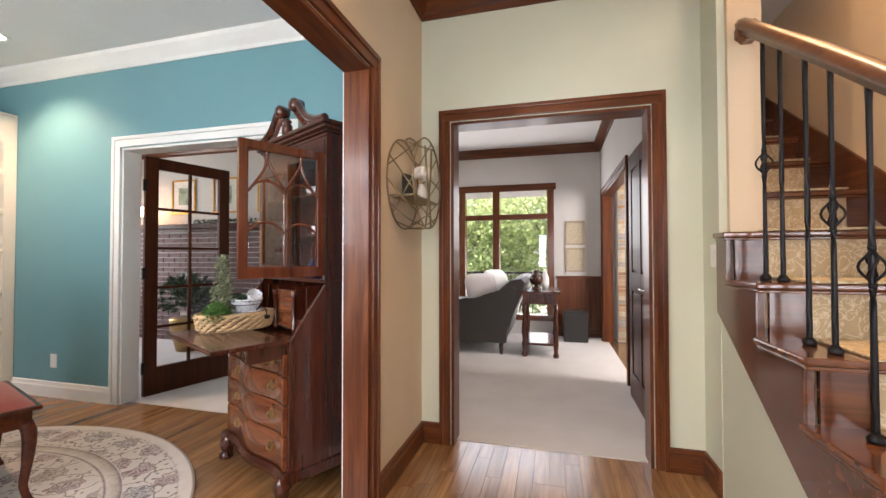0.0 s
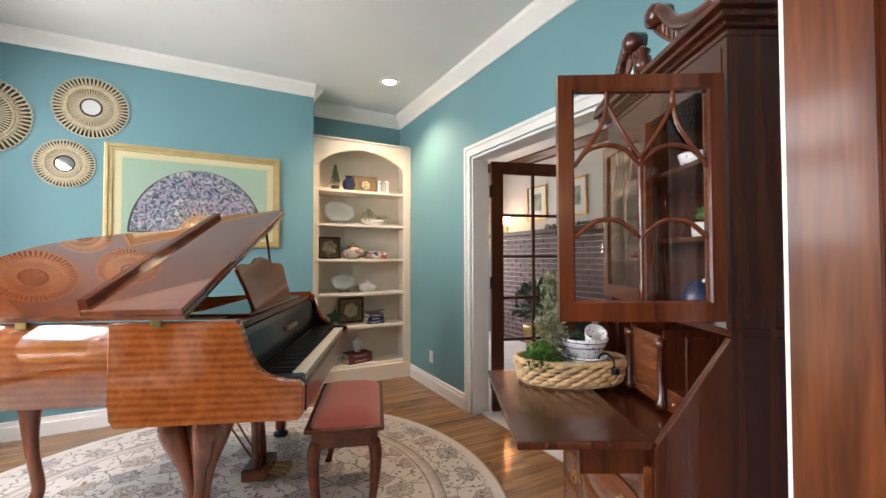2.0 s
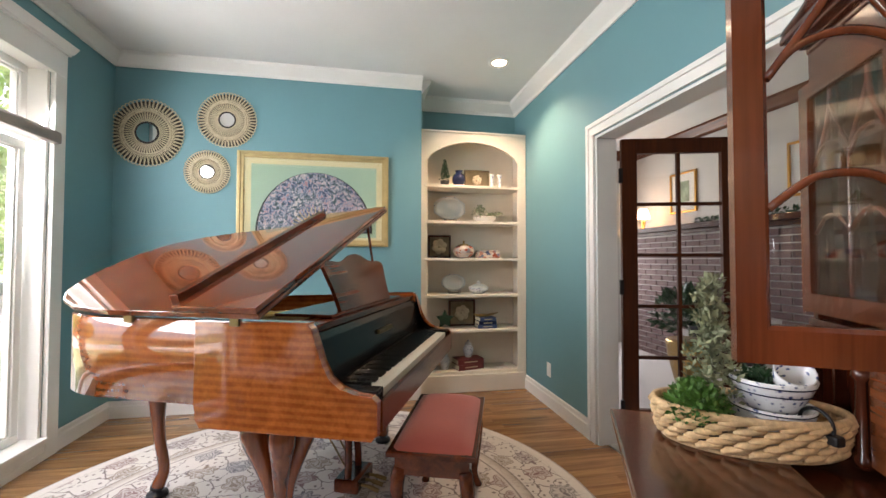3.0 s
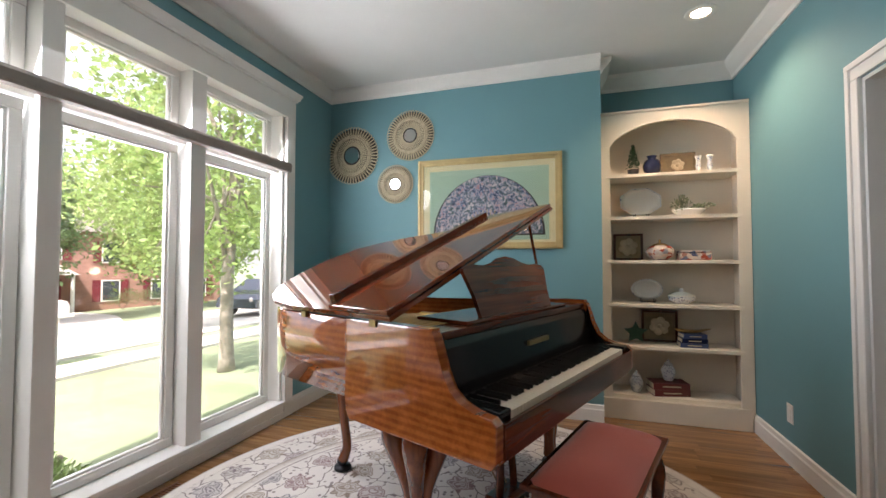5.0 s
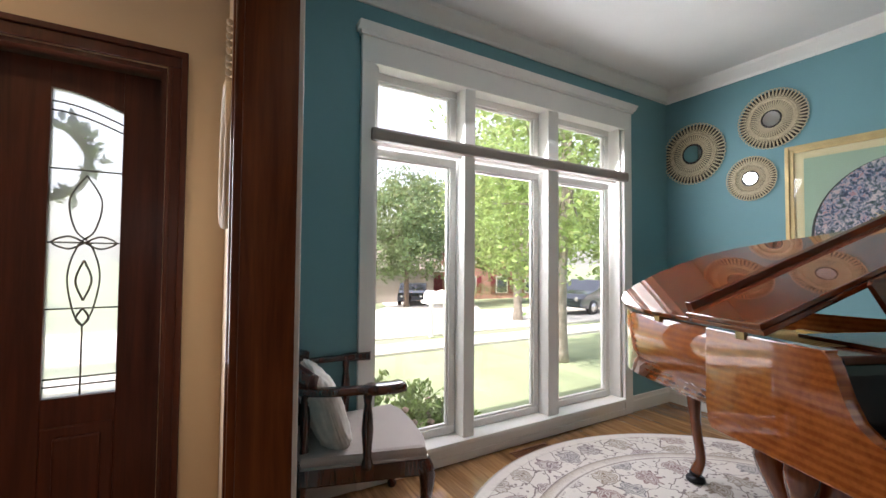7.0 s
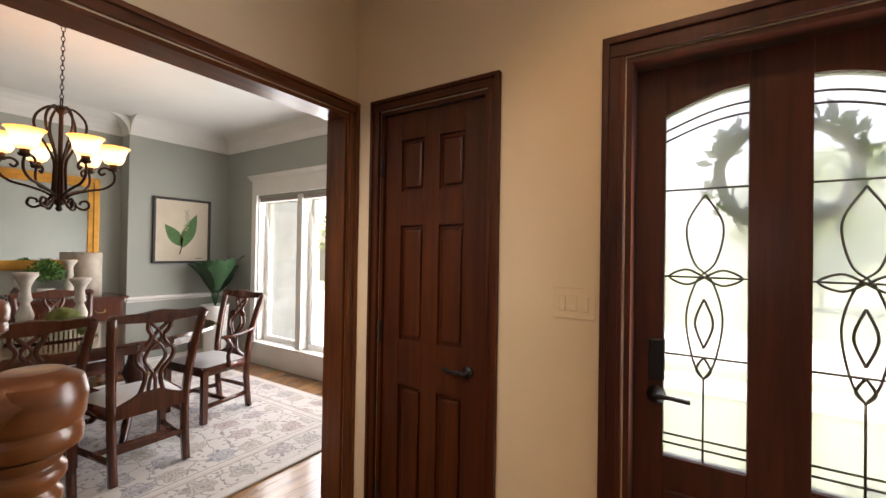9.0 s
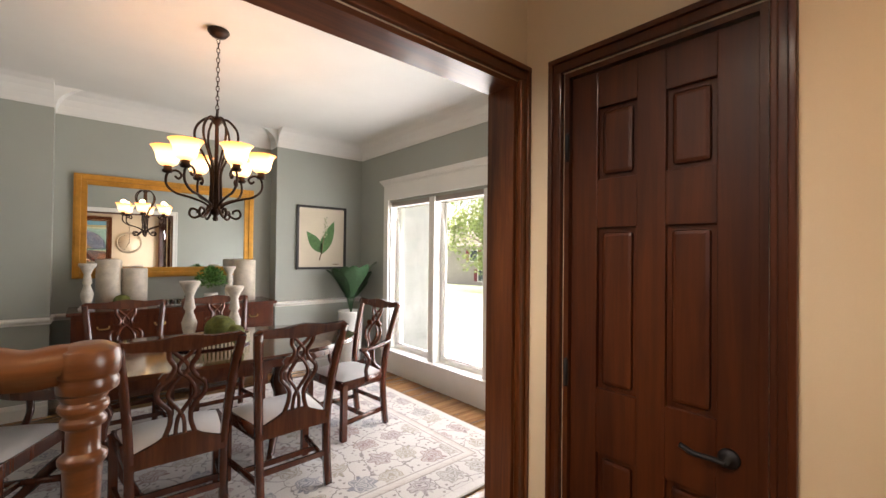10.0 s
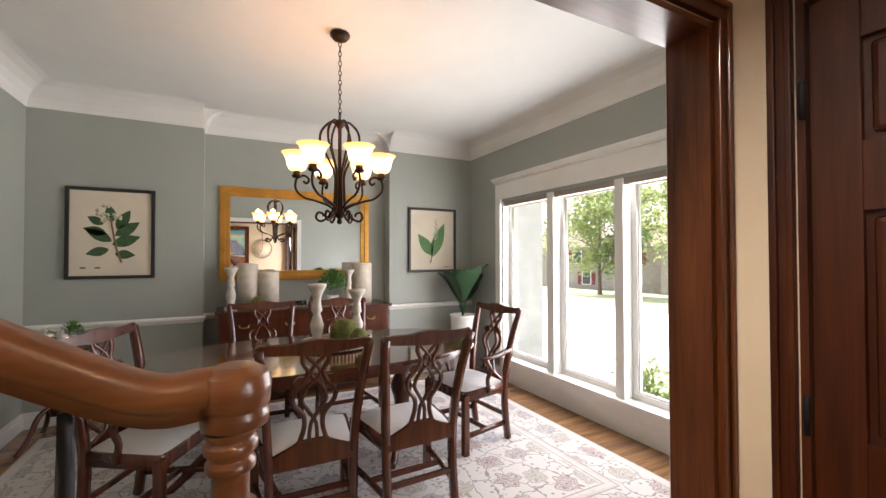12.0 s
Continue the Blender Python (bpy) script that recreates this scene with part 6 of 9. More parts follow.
# ---------------------------------------------------------------- bookcase in the niche
BKX0, BKX1, BKY0, BKY1, BKT = -4.095, -3.79, 2.24, 3.275, 2.45
bkc = thing("bookcase", "tall warm-white built-in bookcase with an arched top", "bookcase")
part("side", bx(BKX0, BKX1 - 0.02, BKY0, BKY0 + 0.025, 0, BKT - 0.02), SHELFWHITE, bkc)
part("side", bx(BKX0, BKX1 - 0.02, BKY1 - 0.025, BKY1, 0, BKT - 0.02), SHELFWHITE, bkc)
part("back", bx(BKX0, BKX0 + 0.012, BKY0 + 0.025, BKY1 - 0.025, 0, BKT - 0.02), SHELFWHITE, bkc)
part("top", bx(BKX0, BKX1, BKY0, BKY1, BKT - 0.02, BKT), SHELFWHITE, bkc)
for y0, y1 in ((BKY0, BKY0 + 0.07), (BKY1 - 0.085, BKY1)):
    part("stile", bx(BKX1 - 0.02, BKX1, y0, y1, 0.0, 2.165, bevel=0.002), SHELFWHITE, bkc)
ya, yb = BKY0 + 0.07, BKY1 - 0.085
arch = [(ya, 2.165)] + [(ya + (yb - ya) * t, 2.165 + 0.185 * math.sin(math.pi * t) ** 0.6) for t in [k / 24 for k in range(1, 24)]] + [(yb, 2.165)]
part("arched_head", prism([(BKY0, 2.166), (BKY0, BKT - 0.021), (BKY1, BKT - 0.021), (BKY1, 2.166)] + arch[::-1], 0.02, yz(BKX1 - 0.02)), SHELFWHITE, bkc)
part("cornice", bx(BKX1, BKX1 + 0.012, BKY0 + 0.002, BKY1 - 0.002, BKT - 0.02, BKT, bevel=0.004), SHELFWHITE, bkc)
SHZ = [0.185, 0.575, 0.905, 1.25, 1.598, 1.938]
for z in SHZ:
    part("shelf", bx(BKX0 + 0.013, BKX1 + (0.004 if z > 0.3 else -0.02), ya - 0.03, yb + 0.03, z - 0.026, z, bevel=0.003), SHELFWHITE, bkc)
part("plinth", bx(BKX1 - 0.022, BKX1 + 0.016, BKY0, BKY1 - 0.02, 0.0, 0.16, bevel=0.006), SHELFWHITE, bkc)


def at_shelf(k, y, x=-3.93):
    return (x, y, SHZ[k] + 0.0005)


IMARI, nt, sh = nodes_of("red_and_blue_porcelain")
v = coords(nt)
vo = nt.nodes.new("ShaderNodeTexVoronoi")
vo.inputs["Scale"].default_value = 30
nt.links.new(v, vo.inputs["Vector"])
nt.links.new(ramp(nt, vo.outputs["Color"], [(0.3, (0.30, 0.06, 0.035)), (0.5, (0.62, 0.58, 0.50)), (0.62, (0.05, 0.07, 0.16)), (0.8, (0.55, 0.48, 0.42))]), sh.inputs["Base Color"])
sh.inputs["Roughness"].default_value = 0.18
OLIVE = plain("olive_brown_canvas", (0.22, 0.17, 0.10), 0.8, var=0.3, scale=14)
PETAL = plain("pale_relief_flower", (0.50, 0.43, 0.30), 0.7, var=0.15, scale=30)
STARG = plain("dark_green_star_glaze", (0.015, 0.07, 0.035), 0.3, var=0.3)
BOOKBLUE = plain("navy_book_cover", (0.03, 0.05, 0.13), 0.5, var=0.1)
BOOKRED = plain("dark_red_book_cover", (0.13, 0.02, 0.02), 0.5, var=0.15)
PAGES = plain("book_pages", (0.62, 0.56, 0.42), 0.8, var=0.12, fine=200)
WOODBOWL = plain("golden_carved_wood", (0.36, 0.21, 0.05), 0.5, var=0.25)


def plate(k, y, w, h, mat, label, rim_mat=None, x=-4.02):
    t = thing("platter", label, "platter")
    bm = lathe([(0.0, 0.0), (0.62, 0.004), (0.72, 0.014), (1.0, 0.022), (0.995, 0.03), (0.72, 0.02), (0.6, 0.012), (0, 0.01)], (0, 0, 0), 8 if "octagonal" in label else 36)
    part("dish", bm, mat, t)
    if rim_mat:
        nr = 8 if "octagonal" in label else 36
        part("rim", tube([(0.965 * math.cos(2 * math.pi * q / nr), 0.965 * math.sin(2 * math.pi * q / nr), 0.029) for q in range(nr)], 0.032, section=[(1, 0.06), (-1, 0.06), (-1, -0.06), (1, -0.06)], closed=True), rim_mat, t)
    t.matrix_basis = Matrix.Translation((x, y, SHZ[k] + h + 0.014)) @ Matrix.Rotation(radians(78), 4, "Y") @ Matrix.Rotation(radians(22.5), 4, "Z") @ Matrix.Diagonal((1, 1, 1, 1))
    for o in t.children:
        o.data.transform(Matrix.Rotation(radians(-22.5), 4, "Z") @ Matrix.Diagonal((h, w, 1, 1)) @ Matrix.Rotation(radians(22.5), 4, "Z"))
    e = thing("plate_stand", "small dark wire plate stand on the shelf", "plate stand", at=at_shelf(k, y, x + 0.05))
    part("wire", tube(spline([(-0.05, -0.05, 0.06), (-0.02, -0.05, 0.006), (0.04, -0.05, 0.006), (0.05, -0.05, 0.03)], 3), 0.003, 5, tube(spline([(-0.05, 0.05, 0.06), (-0.02, 0.05, 0.006), (0.04, 0.05, 0.006), (0.05, 0.05, 0.03)], 3), 0.003, 5, tube([(0.02, -0.05, 0.006), (0.02, 0.05, 0.006)], 0.003, 5))), BLACKMETAL, e)
    return t


def panel_art(k, y0, y1, h, label, kind, x=-4.05):
    t = thing("relief_plaque", label, "plaque", at=(x, (y0 + y1) / 2, SHZ[k] + 0.0005))
    w = y1 - y0
    part("board", bx(0, 0.02, -w / 2, w / 2, 0, h, bevel=0.004), OLIVE, t)
    bm = bmesh.new()
    for z0, z1, a0, a1 in ((0, 0.018, -w / 2, w / 2), (h - 0.018, h, -w / 2, w / 2), (0.018, h - 0.018, -w / 2, -w / 2 + 0.018), (0.018, h - 0.018, w / 2 - 0.018, w / 2)):
        box(bm, 0.0, 0.03, a0, a1, z0, z1, 0.003)
    part("frame", bm, SECDARK if kind != "shell" else OLIVE, t)
    bm = bmesh.new()
    for j in range(6):
        a = j * math.pi / 3 + 0.3
        r = 0.045 if kind != "shell" else 0.03
        ball((0.021, math.cos(a) * r, h / 2 + math.sin(a) * r), r * 0.75, bm, 2, 0.25, 1, 1)
    ball((0.024, 0, h / 2), 0.018, bm, 2, 0.6)
    part("flower", bm, PETAL, t, "pale raised flower")


def book(at, w, d, h, mat, turn=0, label=""):
    t = thing("book", label, "book", at=at, turn=turn)
    part("pages", bx(-d / 2 + 0.004, d / 2 - 0.004, -w / 2 + 0.004, w / 2 - 0.006, 0.003, h - 0.003), PAGES, t)
    c = bx(-d / 2, d / 2, -w / 2, w / 2, 0, 0.003)
    box(c, -d / 2, d / 2, -w / 2, w / 2, h - 0.003, h)
    box(c, d / 2 - 0.003, d / 2, -w / 2, w / 2, 0.003, h - 0.003)
    part("cover", c, mat, t)
    part("spine_title", bx(d / 2, d / 2 + 0.0008, -w * 0.25, w * 0.25, h * 0.4, h * 0.6), PETAL, t)


# top shelf
q = thing("small_topiary", "small dark conical topiary on the shelf", "plant", at=at_shelf(5, 2.50))
part("pot", lathe([(0.035, 0), (0.045, 0.06), (0, 0.05)], (0, 0, 0), 14), SOILPOT, q)
bm = bmesh.new()
for j in range(22):
    leaves(bm, (0, 0, 0.07 + j * 0.009), 26, 0.06 * (1 - j / 24), 0.012, rnd)
part("foliage", bm, LEAFDARK, q)
vessel("navy_vase", "navy and red porcelain vase on the shelf", "vase", [(0.035, 0), (0.04, 0.005), (0.065, 0.05), (0.07, 0.085), (0.055, 0.125), (0.03, 0.14), (0.03, 0.15), (0.04, 0.165), (0, 0.16)], NAVY, at_shelf(5, 2.64))
panel_art(5, 2.72, 2.98, 0.20, "pale square relief panel with a shell", "shell")
for y in (2.96, 3.04):
    vessel("porcelain_candlestick", "blue and white porcelain candlestick on the shelf", "candlestick", [(0.026, 0), (0.028, 0.008), (0.014, 0.02), (0.02, 0.05), (0.013, 0.09), (0.022, 0.12), (0.024, 0.13), (0, 0.125)], DELFT, at_shelf(5, y, -3.88), seg=16)
# second shelf
plate(4, 2.56, 0.17, 0.125, CHINA, "cream octagonal platter with a blue rim", DELFT)
vessel("oval_bowl", "white oval bowl with a blue rim", "bowl", [(0.06, 0), (0.065, 0.006), (0.1, 0.045), (0.105, 0.06), (0.098, 0.058), (0, 0.03)], CHINA, at_shelf(4, 2.90), sx=0.7, sy=1.15)
q = thing("trailing_greenery", "muted green trailing greenery in the oval bowl", "plant", at=(-3.93, 2.90, SHZ[4] + 0.05))
bm = bmesh.new()
leaves(bm, (0, -0.05, 0.02), 170, 0.085, 0.016, rnd, 1.2)
leaves(bm, (0.01, 0.06, 0.02), 70, 0.06, 0.013, rnd, 0.5)
leaves(bm, (0.02, 0.13, 0.025), 60, 0.06, 0.013, rnd, 0.5)
part("foliage", bm, LEAFD, q)
# third shelf
panel_art(3, 2.35, 2.58, 0.225, "brown framed panel with a pale flower", "flower")
vessel("imari_bowl", "red and blue lidded porcelain bowl on the shelf", "bowl", [(0.05, 0), (0.055, 0.006), (0.1, 0.04), (0.108, 0.075), (0.085, 0.11), (0.06, 0.12), (0, 0.12)], IMARI, at_shelf(3, 2.69), lid=[(0.062, 0.121), (0.04, 0.135), (0.012, 0.14), (0.008, 0.15), (0.012, 0.165), (0, 0.17)], knob_mat=BRASS)
bxn = thing("painted_box", "red and cream painted oblong box on the shelf", "box", at=at_shelf(3, 2.93), turn=8)
part("box_body", bx(-0.06, 0.06, -0.11, 0.11, 0, 0.055, bevel=0.012), IMARI, bxn)
part("box_lid", bx(-0.055, 0.055, -0.105, 0.105, 0.056, 0.075, bevel=0.008), IMARI, bxn)
# fourth shelf
plate(2, 2.60, 0.12, 0.085, CHINA, "oval white plate with a dark patterned rim", DELFT)
vessel("white_tureen", "white oval lidded tureen on the shelf", "tureen", [(0.05, 0), (0.055, 0.008), (0.085, 0.03), (0.09, 0.055), (0, 0.055)], DELFT, at_shelf(2, 2.84), sx=0.75, sy=1.1, lid=[(0.093, 0.056), (0.09, 0.063), (0.04, 0.09), (0.012, 0.095), (0.018, 0.11), (0.008, 0.12), (0, 0.12)], knob_mat=CHINA)
# fifth shelf
sr = []
for j in range(10):
    r = 0.095 if j % 2 == 0 else 0.04
    sr.append((r * math.sin(j * math.pi / 5), 0.085 + r * math.cos(j * math.pi / 5)))
q = thing("glazed_star", "dark green glazed star leaning on the shelf", "ornament", at=at_shelf(1, 2.50))
part("star", prism(sr, 0.025, yz(0), bevel=0.006), STARG, q)
panel_art(1, 2.56, 2.83, 0.26, "brown framed panel with a shadowed flower", "flower")
for j in range(3):
    book((-3.90, 2.90, SHZ[1] + 0.0005 + j * 0.0352), 0.19 - 0.012 * j, 0.14, 0.034, BOOKBLUE if j != 1 else NAVY, 3 * j, "navy hardback book lying in a stack")
q = thing("carved_leaf_dish", "golden carved leaf-shaped dish on the books", "dish", at=(-3.90, 2.90, SHZ[1] + 0.107))
part("dish", tube(spline([(0, -0.12, 0.025), (0, -0.06, 0.01), (0, 0.04, 0.012), (0, 0.13, 0.035)], 5), [0.01, 0.02, 0.028, 0.033, 0.036, 0.038, 0.038, 0.038, 0.037, 0.036, 0.034, 0.03, 0.026, 0.02, 0.014, 0.008], section=[(1, 0.3), (0, 0.0), (-1, 0.3), (-0.9, 0.05), (0, -0.3), (0.9, 0.05)]), WOODBOWL, q)
# bottom shelf
for y, k in ((2.50, 1.0), (2.74, 1.0)):
    z_ = SHZ[0] if y < 2.6 else SHZ[0] + 0.1005
    vessel("ginger_jar", "blue and white lidded ginger jar", "jar", [(0.03, 0), (0.034, 0.006), (0.05, 0.06), (0.052, 0.085), (0.035, 0.115), (0.028, 0.12), (0, 0.12)], DELFT, (-3.95 if y > 2.6 else -3.92, y, z_ + 0.0005), lid=[(0.032, 0.121), (0.03, 0.135), (0.012, 0.145), (0.012, 0.155), (0.006, 0.165), (0, 0.166)], seg=18)
for j in range(2):
    book((-3.93, 2.73, SHZ[0] + 0.0005 + j * 0.0502), 0.27, 0.16, 0.049, BOOKRED, 14 - 4 * j, "dark red hardback book lying in a stack")

# ---------------------------------------------------------------- framed fan and sunburst mirrors
FRGOLD = plain("pale_gold_wood_frame", (0.50, 0.38, 0.17), 0.4, 0.3, var=0.15, scale=10)
MATG = plain("sage_mat_board", (0.33, 0.46, 0.34), 0.8, var=0.05)
MATC = plain("cream_mat_board", (0.62, 0.56, 0.33), 0.8, var=0.05)
FANCLOTH, nt, sh = nodes_of("painted_fan_paper")
v = coords(nt)
n1 = noise_tex(nt, v, 34, 4, 0.7, 0.8)
n2 = noise_tex(nt, v, 9, 3)
c1 = ramp(nt, n1, [(0.43, (0.02, 0.03, 0.07)), (0.49, (0.12, 0.17, 0.28)), (0.53, (0.42, 0.38, 0.42)), (0.60, (0.33, 0.15, 0.17))])
c2 = ramp(nt, n1, [(0.43, (0.03, 0.06, 0.06)), (0.52, (0.22, 0.24, 0.31)), (0.60, (0.55, 0.46, 0.44))])
nt.links.new(mix(nt, c1, c2, ramp(nt, n2, [(0.42, (0, 0, 0)), (0.58, (1, 1, 1))])), sh.inputs["Base Color"])
sh.inputs["Roughness"].default_value = 0.5
PG = glass("picture_glass")
fp = framed("framed_fan", "large painted fan in a pale gold frame with sage mat", "picture", "y", TXW, 1, 0.70, 1.94, 1.345, 2.135, 0.055, 0.035, FRGOLD, "mat", MATC)
part("inner_mat", bx(TXW + 0.0125, TXW + 0.0145, 0.81, 1.835, 1.42, 2.03), MATG, fp)
yc, zc = 1.325, 1.47
fan = [(yc + 0.46 * math.cos(a), zc + 0.50 * math.sin(a)) for a in [math.pi * k / 40 for k in range(41)]]
part("fan_edge", prism([(yc + (y - yc) * 1.04, zc + (z - zc) * 1.03 - 0.012) for y, z in fan], 0.003, yz(TXW + 0.0148)), BLACKFRAME, fp)
part("fan_leaf", prism(fan, 0.003, yz(TXW + 0.018)), FANCLOTH, fp, "painted paper fan")
for k in range(1, 18):
    a = math.pi * k / 18
    part("fan_rib", tube([(TXW + 0.0215, yc + 0.05 * math.cos(a), zc + 0.05 * math.sin(a)), (TXW + 0.0215, yc + 0.2 * math.cos(a), zc + 0.21 * math.sin(a))], 0.0025, 4), FRGOLD, fp)
fan2 = [(yc + 0.13 * math.cos(a) * (1 + 0.1 * (k % 2)), zc + 0.13 * math.sin(a) * (1 + 0.1 * (k % 2))) for k, a in enumerate([math.pi * q / 24 for q in range(25)])]
part("fan_guard", prism(fan2, 0.003, yz(TXW + 0.0212)), plain("gilt_fan_sticks", (0.62, 0.36, 0.16), 0.5, var=0.5, scale=60), fp, "gilt pierced fan sticks")
g = part("picture_glass", bx(TXW + 0.026, TXW + 0.0285, 0.757, 1.883, 1.402, 2.078), PG, fp)
g.visible_shadow = False
RATTAN = plain("pale_weathered_rattan", (0.60, 0.52, 0.35), 0.75, var=0.25, scale=40, fine=120, relief=0.4)


MIRBACK = plain("dark_brown_woven_backing", (0.06, 0.052, 0.04), 0.9, var=0.3, scale=40)


def sunburst(y, z, r, hub, label):
    t = thing("sunburst_mirror", label, "mirror", "sunburst mirrors", at=(TXW, y, z))
    rot = Matrix.Rotation(math.pi / 2, 4, "Y")
    disc = lathe([(0, 0.018), (hub * 0.94, 0.018), (hub * 0.94, 0.010), (0, 0.010)], (0, 0, 0), 28, rot=rot)
    for f in disc.faces:
        f.smooth = False
    part("mirror_glass", disc, SILVER, t)
    part("mirror_rim", tube([(0.016, hub * math.cos(a), hub * math.sin(a)) for a in [i * math.pi / 24 for i in range(48)]], 0.007, 6, closed=True), BLACKFRAME, t, "dark rim")
    part("backing", lathe([(hub * 0.9, 0.001), (r * 0.95, 0.001), (r * 0.95, 0.004), (0, 0.004)], (0, 0, 0), 40, rot=rot), MIRBACK, t, "dark woven backing")
    for rr, th in ((hub * 1.2, 0.006), (r * 0.64, 0.009), (r * 0.70, 0.006)):
        part("ring", tube([(0.016, rr * math.cos(a), rr * math.sin(a)) for a in [i * math.pi / 24 for i in range(48)]], th, 6, closed=True), RATTAN, t)
    n = 52
    inner = mesh_of("ray", bx(0.006, 0.016, hub * 1.15, r * 0.66, -0.0028 - r * 0.006, 0.0028 + r * 0.006, bevel=0.002), RATTAN)
    loop = [(0.012, r * 0.68, -r * 0.012), (0.013, r * 0.86, -r * 0.042), (0.013, r * 0.97, -r * 0.046), (0.013, r * 1.0, 0.0), (0.013, r * 0.97, r * 0.046), (0.013, r * 0.86, r * 0.042), (0.012, r * 0.68, r * 0.012)]
    outer = mesh_of("ray", tube(spline(loop, 2), 0.0036, 5), RATTAN)
    for k in range(n):
        for me in (inner, outer):
            o = new("ray", me)
            o.parent = t
            o.matrix_basis = Matrix.Rotation(2 * math.pi * k / n, 4, "X")


sunburst(0.03, 2.24, 0.27, 0.08, "large round sunburst mirror with pale rattan rays")
sunburst(0.62, 2.38, 0.228, 0.062, "round sunburst mirror with pale rattan rays")
sunburst(0.475, 1.945, 0.175, 0.055, "small round sunburst mirror with pale rattan rays")

# recessed lamps
LAMPGLOW = glow("warm_lamp_lens", (1.0, 0.80, 0.55), 9.0)


def downlight(x, y, power, z=H, tint=(1.0, 0.66, 0.34)):
    t = thing("recessed_light", "white recessed ceiling light, lit warm", "ceiling light", at=(x, y, z))
    part("trim_ring", lathe([(0.058, -0.001), (0.062, -0.008), (0.088, -0.006), (0.092, -0.0008)], (0, 0, 0), 32), WHITE, t)
    part("lens", lathe([(0, -0.003), (0.057, -0.003), (0.057, -0.001), (0, -0.001)], (0, 0, 0), 24), LAMPGLOW, t)
    lp = bpy.data.lights.new("downlight", "SPOT")
    lp.energy, lp.color, lp.spot_size, lp.spot_blend, lp.shadow_soft_size = power, tint, radians(125), 0.7, 0.05
    o = new("downlight", lp)
    o.matrix_world = look((x, y, z - 0.02), (x, y, 0))


downlight(-3.23, 2.82, CAN, tint=(1.0, 0.72, 0.47))
downlight(0.95, 0.75, HALL_LAMP)
downlight(0.85, 2.0, HALL_LAMP)
downlight(2.0, 3.3, STAIR_LAMP, 5.6)
ol_ = thing("wall_outlet", "white electric outlet on the teal wall", "outlet", at=(-3.30, YN, 0.305))
part("plate", bx(-0.036, 0.036, -0.006, 0.0, -0.058, 0.058, bevel=0.003), WHITE, ol_)
for z in (-0.02, 0.02):
    part("socket", bx(-0.014, 0.014, -0.0085, -0.0062, z - 0.014, z + 0.014, bevel=0.002), WHITE, ol_)
vt = thing("floor_register", "small brown slatted floor register by the window", "floor vent", at=(-1.86, -0.06, 0.0))
part("frame", box(bx(-0.16, 0.16, -0.055, -0.045, 0.0, 0.006), -0.16, 0.16, 0.045, 0.055, 0.0, 0.006), TRIMX, vt)
for k in range(16):
    part("slat", bx(-0.15 + k * 0.0195, -0.142 + k * 0.0195, -0.045, 0.045, 0.0, 0.005), TRIMX, vt)

# ---------------------------------------------------------------- dining room
DINEWOOD = wood("red_brown_dining_wood", (0.06, 0.013, 0.006), (0.12, 0.030, 0.012), 0.22, "z", 24, 0.3)
TABLEWOOD = wood("polished_table_top_wood", (0.045, 0.012, 0.006), (0.12, 0.038, 0.016), 0.1, "y", 16, 1.0)
SEATCLOTH = plain("pale_grey_seat_cloth", (0.56, 0.54, 0.52), 0.9, var=0.08, fine=420, relief=0.3, sheen=0.3)


